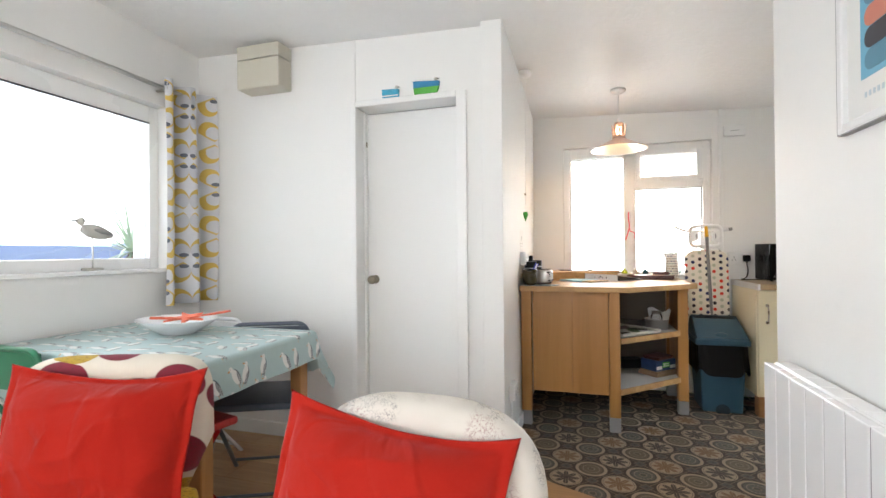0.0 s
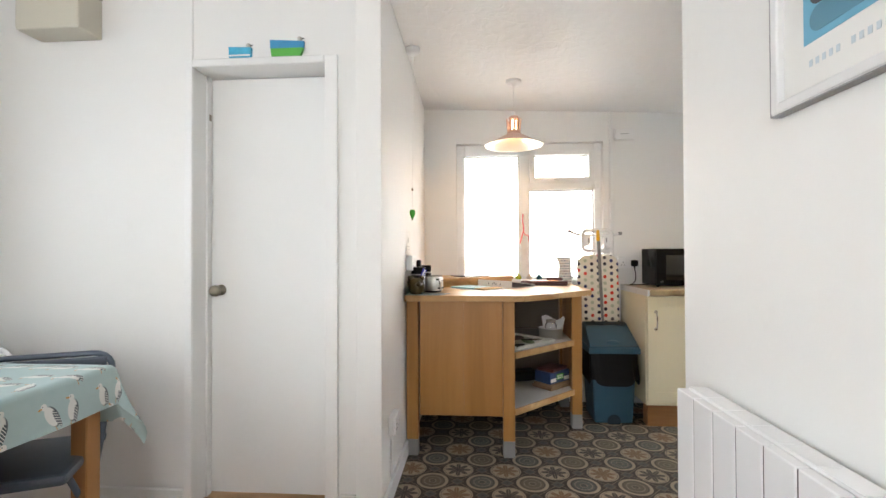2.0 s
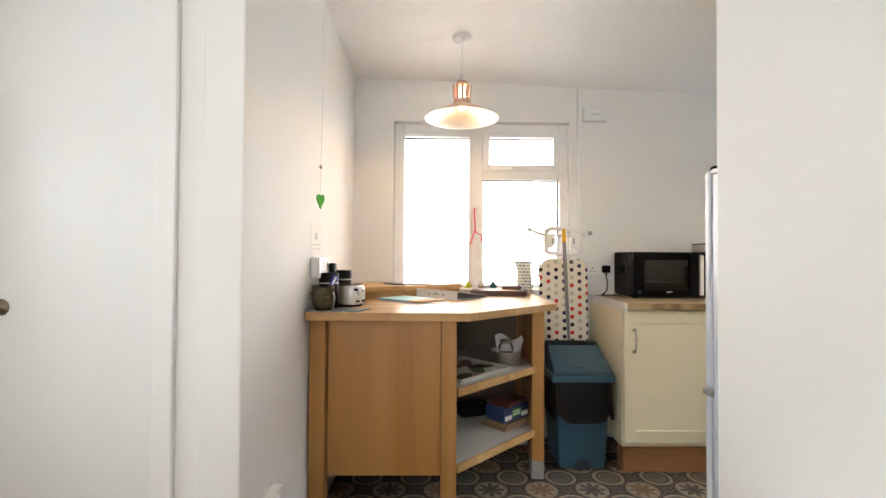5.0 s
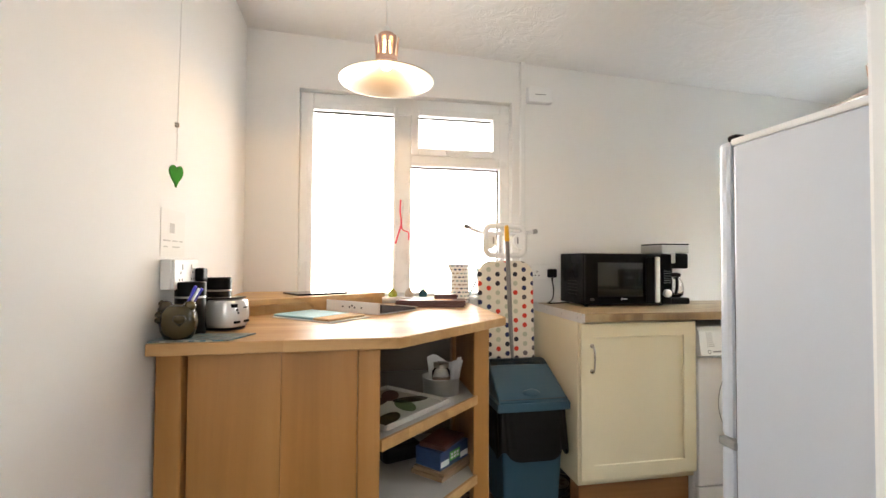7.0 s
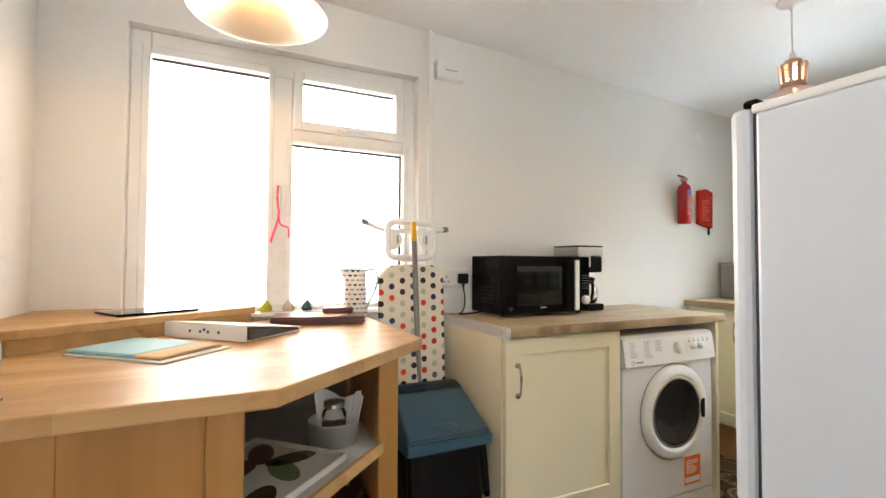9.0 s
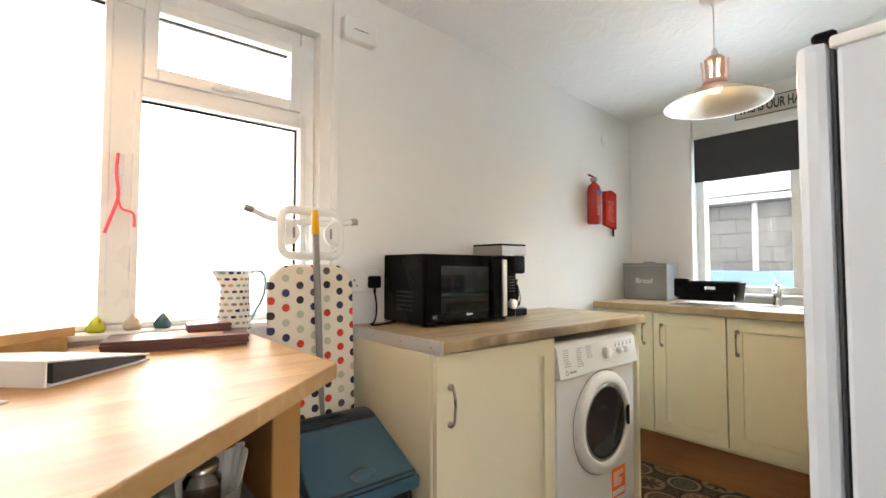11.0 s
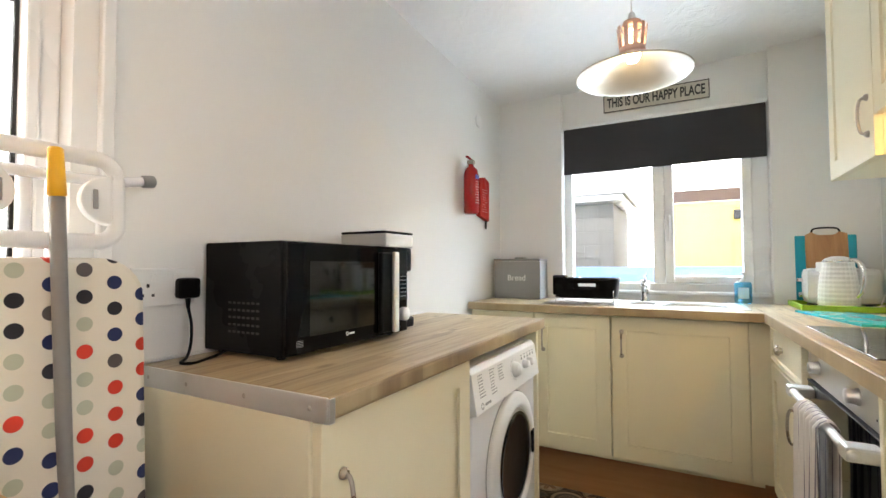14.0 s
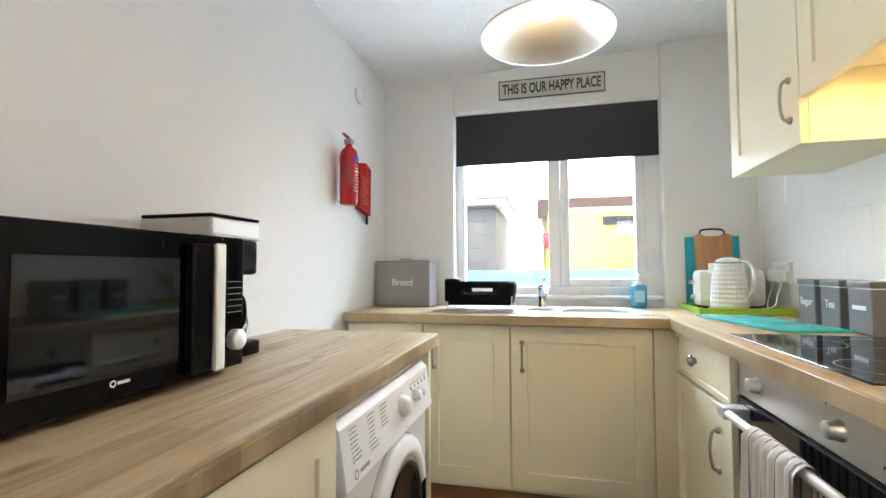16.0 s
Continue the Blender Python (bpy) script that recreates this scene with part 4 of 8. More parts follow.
def washing_machine(x0, x1, yf, h):
    w = thing("washing_machine", ((x0 + x1) / 2, (yf - 0.02) / 2, 0.0), "white front-loading washing machine with a round dark door", "washing machine")
    part("body", box(x0, x1, yf + 0.02, -0.02, 0.012, h, 0.014), WHITE_ENAMEL, w)
    part("front_panel", box(x0 + 0.004, x1 - 0.004, yf, yf + 0.022, 0.10, h - 0.135, 0.010), WHITE_ENAMEL, w)
    part("kick_panel", box(x0 + 0.004, x1 - 0.004, yf + 0.003, yf + 0.022, 0.015, 0.096, 0.006), WHITE_ENAMEL, w)
    cp = prism([(yf - 0.020, h - 0.13), (yf + 0.02, h - 0.13), (yf + 0.02, h - 0.004), (yf + 0.012, h - 0.002), (yf - 0.003, h - 0.018)], x0 + 0.004, x1 - 0.004, 0.003, None, Matrix(((0, 0, 1, 0), (1, 0, 0, 0), (0, 1, 0, 0), (0, 0, 0, 1))))
    panel = part("control_panel", cp, WHITE_PLASTIC, w)
    slope = math.degrees(math.atan2(0.017, 0.112))

    def on_panel(x, z):
        k = (z - (h - 0.13)) / 0.112
        return pose(x, yf - 0.0205 + 0.017 * k, z, 90 - slope, 0, 0)
    for dx, r in ((0.335, 0.026), (0.435, 0.016), (0.485, 0.016)):
        part("dial", lathe([(0, 0.022), (r * 0.72, 0.021), (r * 0.82, 0.018), (r, 0.004), (r, 0)], 28, None, on_panel(x0 + dx, h - 0.066)), WHITE_PLASTIC, panel)
    ink = None
    rng = random.Random(4)
    for cx, n_ in ((0.05, 8), (0.135, 9), (0.205, 6)):
        for i in range(n_):
            z = h - 0.028 - i * 0.0085
            wd = rng.uniform(0.018, 0.034)
            ink = box(-wd / 2, wd / 2, -0.0012, 0.0012, 0, 0.0006, 0, ink, on_panel(x0 + cx + wd / 2, z))
            box(-0.002, 0.002, -0.002, 0.002, 0, 0.0006, 0, ink, on_panel(x0 + cx - 0.006, z))
    for i in range(5):
        box(-0.009, 0.009, -0.0012, 0.0012, 0, 0.0006, 0, ink, on_panel(x0 + 0.42 + i * 0.032, h - 0.034))
        lathe([(0.005, 0), (0.005, 0.0008), (0, 0.0008)], 12, ink, on_panel(x0 + 0.42 + i * 0.032, h - 0.044))
    for i in range(12):
        a = 2 * math.pi * i / 12
        box(-0.0012, 0.0012, -0.0012, 0.0012, 0, 0.0006, 0, ink, on_panel(x0 + 0.335 + 0.033 * math.cos(a), h - 0.066 + 0.033 * math.sin(a)))
    tagged(part("panel_print", ink, GREY_INK, panel), kind="stuff")
    badge = lathe([(0.006, 0), (0.008, 0.0008), (0.0095, 0)], 18, None, on_panel(x0 + 0.05, h - 0.112))
    box(-0.022, 0.022, -0.0035, 0.0035, 0, 0.0006, 0, badge, on_panel(x0 + 0.09, h - 0.112))
    part("badge", badge, GREY_INK, panel)
    cx, cz = (x0 + x1) / 2 + 0.025, 0.482
    dr = pose(cx, yf, cz, 90, 0, 0)
    ring = lathe([(0.210, 0), (0.210, 0.010), (0.206, 0.017), (0.198, 0.021), (0.176, 0.026), (0.166, 0.025), (0.160, 0.018), (0.155, 0.008), (0.154, 0)], 56, None, dr)
    d = part("door", ring, WHITE_PLASTIC, w, "white round porthole door")
    part("door_seam", lathe([(0.2105, 0.0006), (0.2155, 0.0008), (0.2155, 0), ], 56, None, dr), GREY_INK, d)
    part("door_glass", lathe([(0.1535, 0.014), (0.146, 0.019), (0.135, 0.016), (0.11, 0.008), (0.06, 0.003), (0.0, 0.0015)], 48, None, dr), DRUM_GLASS, d, "dark domed glass")
    part("glass_ring", lathe([(0.1585, 0.016), (0.153, 0.022), (0.146, 0.0195)], 48, None, dr), STEEL, d)
    part("door_grip", box(cx + 0.158, cx + 0.178, yf - 0.029, yf - 0.012, cz - 0.045, cz + 0.045, 0.008), BLACK, d)
    s = box(cx + 0.065, cx + 0.175, yf - 0.0012, yf - 0.0002, 0.135, 0.262, 0)
    st_ = part("sticker", s, ORANGE, w, "orange and white energy sticker")
    k = None
    for i in range(6):
        k = box(cx + 0.078, cx + 0.078 + rng.uniform(0.04, 0.085), yf - 0.0018, yf - 0.0013, 0.238 - i * 0.0105, 0.243 - i * 0.0105, 0, k)
    box(cx + 0.07, cx + 0.17, yf - 0.0018, yf - 0.0013, 0.145, 0.168, 0, k)
    part("sticker_print", k, WHITE_INK, st_)
    return w


washing_machine(2.104, 2.699, -0.532, 0.834)

# sink run along the window wall
TOPB = 0.922
b0 = thing("base_cabinet", (3.49, -0.66, 0), "cream shaker sink cabinet run with oak plinth", "cabinet", "kitchen base units")
part("body", box(3.258, 3.715, -1.33, -0.012, 0.20, TOPB - 0.04, 0.002), CREAM, b0)
EM = lambda y, z: pose(3.257, y, z, 0, 0, EAST)
front(b0, 0.345, 0.655, EM(-0.018, 0.222), (0.296, 0.475))
front(b0, 0.366, 0.655, EM(-0.369, 0.222), (0.045, 0.475), rail=0.09)
front(b0, 0.540, 0.655, EM(-0.742, 0.222), (0.045, 0.475), rail=0.09)
part("corner_post", box(3.239, 3.257, -1.3735, -1.286, 0.222, 0.877, 0.001), CREAM, b0)
part("plinth", box(3.290, 3.31, -1.40, -0.012, 0.002, 0.20, 0.001), OAK_Y, b0, "oak-coloured plinth")

# hob run
SM = lambda x, z: pose(x, -1.373, z, 0, 0, SOUTH)
b1 = thing("drawer_cabinet", (2.95, -1.58, 0), "cream cabinet with one drawer and a door", "cabinet", "kitchen base units")
part("body", box(2.692, 3.236, WC + 0.01, -1.374, 0.20, TOPB - 0.04, 0.002), CREAM, b1)
dw = part("drawer", placed(shaker(0.50, 0.135, 0.02), SM(3.195, 0.742)), CREAM, b1)
cup = lathe([(0.0, 0.026), (0.010, 0.025), (0.017, 0.020), (0.019, 0.012), (0.011, 0.006), (0.010, 0.0)], 24, None, SM(2.968, 0.812) @ pose(0, -0.02, 0, 90, 0, 0))
part("handle", cup, NICKEL, dw, "satin nickel cup knob")
front(b1, 0.50, 0.505, SM(3.195, 0.222), (0.415, 0.322))
part("plinth", box(2.12, 3.29, -1.425, -1.415, 0.002, 0.20, 0.001), OAK, b1)
ov = thing("oven", (2.40, -1.58, 0.2), "built-in oven with steel fascia and black glass door", "oven")
part("body", box(2.118, 2.688, WC + 0.012, -1.389, 0.20, TOPB - 0.04, 0.002), BLACK, ov)
fa = part("fascia", box(2.121, 2.684, -1.388, -1.368, 0.786, 0.881, 0.002), SATIN_STEEL, ov, "brushed steel control fascia")
for x in (2.57, 2.262):
    part("knob", lathe([(0.019, 0), (0.019, 0.004), (0.0165, 0.006), (0.0155, 0.022), (0.014, 0.024), (0, 0.024)], 28, None, pose(x, -1.368, 0.832, -90, 0, 0)), STEEL, fa)
for x, z in ((2.16, 0.812), (2.30, 0.868)):
    part("pilot_light", lathe([(0.0022, 0), (0.0022, 0.001), (0, 0.001)], 10, None, pose(x, -1.368, z, -90, 0, 0)), BLACK, fa)
dr = part("oven_door", box(2.121, 2.684, -1.388, -1.366, 0.215, 0.775, 0.0008), DARK_GLASS, ov, "black glass oven door")
# matt black strip added to hide the reflection on the door's top face
part("edge_glare_cover", box(2.121, 2.684, -1.388, -1.365, 0.7755, 0.779, 0), RUBBER, ov)
hb = rod((2.105, -1.316, 0.752), (2.65, -1.316, 0.752), 0.0105, None, 18)
box(2.112, 2.158, -1.365, -1.304, 0.737, 0.767, 0.006, hb)
box(2.602, 2.648, -1.365, -1.304, 0.737, 0.767, 0.006, hb)
part("door_bar", hb, ALU, dr, "round metal bar handle")
wr = thing("open_rack_unit", (2.01, -1.58, 0.2), "narrow cream open shelf unit beside the oven", "shelf unit")
for x in (1.925, 2.097):
    part("side_panel", box(x, x + 0.018, WC + 0.01, -1.357, 0.20, 0.88, 0.001), CREAM, wr)
for z in (0.20, 0.36, 0.53, 0.70, 0.862):
    part("shelf", box(1.9435, 2.0965, WC + 0.01, -1.36, z, z + 0.018, 0.001), CREAM, wr)
part("divider", box(2.014, 2.026, WC + 0.022, -1.362, 0.2185, 0.861, 0.001), CREAM, wr)
part("back", box(1.9435, 2.0965, WC + 0.012, WC + 0.02, 0.22, 0.86, 0), CREAM, wr)

t = thing("worktop", (3.45, -0.66, TOPB - 0.038), "grey-brown oak-effect worktop under the sink window", "worktop")
# the slab leaves openings for the bowls
sb = slab((3.205, 3.36, 3.40, 3.57, 3.60, 3.715), (-1.336, -1.235, -0.945, -0.925, -0.79, -0.012), ((3.36, 3.60, -1.235, -0.945), (3.40, 3.57, -0.925, -0.79)), TOPB - 0.038, TOPB)
part("slab", sb, TOP_Y, t)
part("front_edge", box(3.199, 3.2047, -1.336, -0.012, TOPB - 0.038, TOPB - 0.0005, 0.002), TOP_Y, t)
t = hob_top = thing("worktop", (2.6, -1.57, TOPB - 0.038), "oak-effect worktop with the hob let in", "worktop")
cw = slab((1.92, 2.21, 2.775, 3.716), (WC + 0.004, -1.755, -1.39, -1.3405), ((2.21, 2.775, -1.755, -1.39),), TOPB - 0.038, TOPB + 0.001)
part("slab", cw, TOP_X, t)
part("front_edge", box(1.92, 3.20, -1.340, -1.336, TOPB - 0.038, TOPB, 0.001), TOP_X, t)
part("end_strip", box(1.9165, 1.9195, WC + 0.004, -1.336, TOPB - 0.04, TOPB + 0.002, 0.0008), ALU, t)
hob = thing("ceramic_hob", (2.49, -1.58, TOPB), "black glass ceramic hob flush in the worktop", "hob")
part("glass_plate", box(2.205, 2.78, -1.76, -1.384, TOPB - 0.02, TOPB + 0.005, 0.0006), DARK_GLASS, hob)
for x, y, r in ((2.34, -1.49, 0.075), (2.64, -1.49, 0.09), (2.34, -1.67, 0.09), (2.64, -1.67, 0.075)):
    part("ring_mark", lathe([(r, 0), (r + 0.002, 0.0003), (r + 0.004, 0)], 40, None, pose(x, y, TOPB + 0.0051)), plain("faint_ring_print", (0.06, 0.06, 0.06), 0.3), hob)

# wall units
WU = -1.575
wc = thing("wall_cabinet", (2.95, -1.70, 1.44), "cream shaker wall cabinet", "cabinet", "kitchen wall units")
part("body", box(2.708, 3.18, WC + 0.004, WU, 1.437, 2.19, 0.002), CREAM, wc)
front(wc, 0.474, 0.75, pose(3.183, WU, 1.437, 0, 0, SOUTH), (0.428, 0.075), rail=0.09)
wc = thing("hood_cabinet", (2.42, -1.70, 1.56), "cream cooker hood cabinet with a warm light under it", "cooker hood", "kitchen wall units")
hbm = box(2.13, 2.704, WC + 0.004, WC + 0.02, 1.56, 2.19, 0.001)
box(2.13, 2.148, WC + 0.02, WU, 1.437, 2.19, 0.001, hbm)
box(2.1485, 2.704, WC + 0.02, WU - 0.01, 1.625, 1.64, 0.001, hbm)
part("body", hbm, CREAM, wc)
front(wc, 0.572, 0.63, pose(2.705, WU, 1.557, 0, 0, SOUTH), None, "door", 0.09)
part("lamp_cover", box(2.26, 2.58, -1.76, -1.68, 1.615, 1.6245, 0.002), glow("warm_lamp_cover", (1.0, 0.72, 0.35), 6.0), wc)

# fridge
f = thing("fridge_freezer", (1.64, -1.78, 0.0), "white upright fridge freezer", "fridge")
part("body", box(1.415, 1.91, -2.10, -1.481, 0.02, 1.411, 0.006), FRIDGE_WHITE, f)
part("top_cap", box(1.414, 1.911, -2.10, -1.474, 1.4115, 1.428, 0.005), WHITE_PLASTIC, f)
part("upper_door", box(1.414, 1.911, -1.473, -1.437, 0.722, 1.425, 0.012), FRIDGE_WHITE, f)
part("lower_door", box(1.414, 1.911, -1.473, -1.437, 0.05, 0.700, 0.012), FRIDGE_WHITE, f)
part("door_seal", box(1.422, 1.905, -1.4785, -1.4735, 0.06, 1.415, 0.001), plain("dark_grey_seal", (0.07, 0.075, 0.08), 0.6), f)
part("hinge_cover", box(1.422, 1.452, -1.481, -1.454, 1.4255, 1.440, 0.004), BLACK, f, "black hinge cap")
part("lower_hinge", box(1.408, 1.43, -1.484, -1.434, 0.7015, 0.7205, 0.003), GREY_PLASTIC, f)
for x in (1.45, 1.875):
    part("foot", rod((x, -1.55, 0.0), (x, -1.55, 0.022), 0.018), BLACK, f)

# ---- desk in the corner ----
TD = 0.915
d = thing("corner_desk", (0.5, -0.55, 0.0), "angled beech kitchen island desk with open shelves", "desk")
OUT = [(0.006, -0.006), (0.006, -1.082), (0.672, -1.078), (1.133, -0.662), (1.133, -0.035)]
part("top", prism(OUT, TD - 0.034, TD, 0.004), BEECH, d)


def post(x, y, rz=0):
    m = pose(x, y, 0, 0, 0, rz)
    p = part("leg", box(-0.033, 0.033, -0.033, 0.033, 0.092, TD - 0.034, 0.003, None, m), BEECH_Z, d)
    part("foot", box(-0.0325, 0.0325, -0.0325, 0.0325, 0.0, 0.0915, 0.002, None, m), GREY_PLASTIC, p, "grey metal sleeve foot")


post(0.040, -0.985), post(0.588, -0.985), post(1.062, -0.525), post(1.062, -0.10), post(0.05, -0.08)
pn = part("front_panel", box(0.08, 0.333, -0.990, -0.972, 0.222, TD - 0.0345, 0.001), BEECH_Z, d)
part("front_panel", box(0.3335, 0.554, -0.990, -0.972, 0.222, TD - 0.0345, 0.001), wood("birch_veneer_darker", (0.33, 0.145, 0.034), (0.43, 0.200, 0.050), (0.50, 0.25, 0.075), 2, 6, 0.40), d)
# back board coloured dark for the shade inside the bay
part("back_panel", box(0.09, 1.03, -0.075, -0.06, 0.222, TD - 0.0345, 0.001), plain("back_board_in_shade", (0.17, 0.13, 0.10), 0.6), d)
part("side_panel", box(1.045, 1.06, -0.49, -0.135, 0.222, TD - 0.0345, 0.001), BEECH_Z, d)
# panel added to close the bay, its dark grey standing for shade
part("inner_panel", box(0.556, 0.570, -0.95, -0.08, 0.222, TD - 0.0345, 0.001), plain("melamine_in_shade", (0.24, 0.22, 0.20), 0.5), d)
# shelf white lowered to grey, as shaded under the top
MELA = plain("white_melamine_shaded", (0.46, 0.44, 0.41), 0.45)
for z in (0.222, 0.545):
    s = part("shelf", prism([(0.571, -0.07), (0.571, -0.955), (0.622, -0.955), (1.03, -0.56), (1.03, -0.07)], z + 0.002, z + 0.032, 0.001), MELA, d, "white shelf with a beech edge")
    a, b_ = Vector((0.622, -0.963)), Vector((1.036, -0.556))
    n_ = Vector((b_.y - a.y, a.x - b_.x)).normalized() * 0.012
    part("edge_strip", prism([(a + n_).to_tuple(), (b_ + n_).to_tuple(), b_.to_tuple(), a.to_tuple()], z, z + 0.036, 0.001), BEECH, s)
# raised corner ledge
lg = thing("corner_ledge", (0.2, -0.2, TD), "raised triangular beech shelf in the corner of the desk", "shelf")
part("shelf_top", prism([(0.006, -0.006), (0.006, -0.628), (0.682, -0.122), (0.688, -0.112), (0.688, -0.035), (0.256, -0.035), (0.256, -0.006)], TD + 0.040, TD + 0.064, 0.003), BEECH, lg)
part("riser", prism([(0.012, -0.608), (0.674, -0.112), (0.674, -0.094), (0.012, -0.590)], TD + 0.0005, TD + 0.0395, 0.001), BEECH, lg)
part("end_riser", prism([(0.660, -0.093), (0.674, -0.093), (0.674, -0.036), (0.660, -0.036)], TD + 0.0005, TD + 0.0395, 0.001), BEECH, lg)


# ---- lamps ----
def pendant(x, y, rim, r=0.19):
    top = ceil_z(x, y)
    p = thing("pendant_lamp", (x, y, top), "rose-gold pendant lamp, lit, with a wide white-lined shade", "pendant lamp", "kitchen pendants")
    part("ceiling_rose", lathe([(0, top + 0.002), (0.05, top + 0.002), (0.05, top - 0.012), (0.042, top - 0.022), (0.012, top - 0.026), (0.008, top - 0.04), (0, top - 0.04)], 28, None, pose(x, y, 0)), WHITE_PLASTIC, p)
    part("flex", tube([(x, y, top - 0.03), (x, y, rim + 0.20)], 0.0028, 8), WHITE_PLASTIC, p)
    part("holder", lathe([(0.008, rim + 0.225), (0.012, rim + 0.215), (0.014, rim + 0.20), (0.016, rim + 0.19)], 20, None, pose(x, y, 0)), WHITE_PLASTIC, p)
    sh = lathe([(0.03, rim + 0.082), (0.045, rim + 0.075), (0.09, rim + 0.052), (0.15, rim + 0.018), (r, rim)], 56, None, pose(x, y, 0))
    s = part("shade", sh, ROSE, p, "shallow rose-gold shade")
    inn = lathe([(0.03, rim + 0.079), (0.045, rim + 0.072), (0.09, rim + 0.049), (0.15, rim + 0.015), (r - 0.002, rim - 0.001), (r + 0.0025, rim - 0.003), (r + 0.003, rim + 0.002)], 56, None, pose(x, y, 0))
    part("lining", inn, SHADE_IN, s)
    # slotted neck: upright ribs between two collars
    nk = lathe([(0.016, rim + 0.196), (0.030, rim + 0.192), (0.034, rim + 0.18), (0.034, rim + 0.172), (0.030, rim + 0.172)], 28, None, pose(x, y, 0))
    nl = lathe([(0.040, rim + 0.100), (0.043, rim + 0.098), (0.046, rim + 0.078), (0.042, rim + 0.076)], 28, None, pose(x, y, 0))
    for i in range(10):
        part("neck_rib", box(-0.0075, 0.0075, -0.0015, 0.0015, 0, 0.0765, 0, None, pose(x, y, 0, 0, 0, 36 * i) @ pose(0, -0.0415, rim + 0.098, 6, 0, 0)), ROSE, p)
    part("neck_collar", nk, ROSE, p)
    part("lower_collar", nl, ROSE, p)
    part("bulb", lathe([(0, rim + 0.045), (0.018, rim + 0.05), (0.028, rim + 0.07), (0.026, rim + 0.095), (0.014, rim + 0.125), (0.013, rim + 0.165), (0, rim + 0.165)], 24, None, pose(x, y, 0)), BULB, p, "glowing warm bulb")


pendant(LAMP_A[0], LAMP_A[1], 1.868)
pendant(LAMP_B[0], LAMP_B[1], 1.79)

# ---- appliances on the worktop ----
def microwave():
    x0, x1, yf, yb, z0, z1 = 1.668, 2.153, -0.278, -0.015, 0.918, 1.179
    o = thing("microwave", (1.91, -0.15, TOPA), "black microwave oven with a silver handle on the worktop", "microwave")
    part("body", box(x0, x1, yf, yb, z0, z1, 0.005), BLACK, o)
    vs = None
    for r in range(5):
        for c in range(7):
            vs = box(x0 - 0.0012, x0 - 0.0002, -0.115 - 0.016 * c, -0.105 - 0.016 * c, 0.965 + r * 0.017, 0.970 + r * 0.017, 0, vs)
    tagged(part("vent_slots", vs, RUBBER, o), kind="stuff")
    d = part("door", box(x0 + 0.002, 2.093, yf - 0.020, yf - 0.0005, z0 + 0.003, z1 - 0.002, 0.006), BLACK_GLOSS, o, "gloss black door")
    part("window", box(1.735, 1.985, yf - 0.0215, yf - 0.0203, 0.958, 1.132, 0.0003), DARK_GLASS, d, "dark glass window")
    part("control_panel", box(2.0945, x1 - 0.001, yf - 0.020, yf - 0.0005, z0 + 0.003, z1 - 0.002, 0.005), BLACK_GLOSS, o)
    hb = box(2.040, 2.064, yf - 0.050, yf - 0.038, 0.930, 1.161, 0.005)
    h = part("handle", hb, ALU, d, "silver upright handle")
    part("handle_inner", box(1.998, 2.050, yf - 0.0375, yf - 0.0205, 0.932, 1.159, 0.003), BLACK, h)
    part("dial", lathe([(0.020, 0), (0.020, 0.016), (0.017, 0.019), (0, 0.019)], 26, None, pose(2.121, yf - 0.02, 0.975, 90, 0, 0)), ALU, o)
    k = None
    for i in range(6):
        k = box(2.104, 2.145, yf - 0.0208, yf - 0.0203, 1.028 + i * 0.012, 1.0292 + i * 0.012, 0, k)
    part("buttons", k, GREY_INK, o)
    b = lathe([(0.003, 0), (0.0042, 0.0006), (0.0052, 0)], 18, None, pose(1.868, yf - 0.0206, 0.948, 90, 0, 0))
    box(1.875, 1.895, yf - 0.0212, yf - 0.0206, 0.9455, 0.9500, 0, b)
    part("badge", b, WHITE_INK, d)
    k = box(1.695, 1.715, yf - 0.0212, yf - 0.0206, 0.938, 0.9385, 0)
    for i in range(4):
        box(1.695, 1.715, yf - 0.0212, yf - 0.0206, 0.941 + i * 0.0035, 0.942 + i * 0.0035, 0, k)
    part("rating_label", k, GREY_INK, d)
    for x in (x0 + 0.03, x1 - 0.03):
        for y in (yf + 0.03, yb - 0.03):
            part("foot", rod((x, y, TOPA), (x, y, z0 + 0.001), 0.011), RUBBER, o)


microwave()


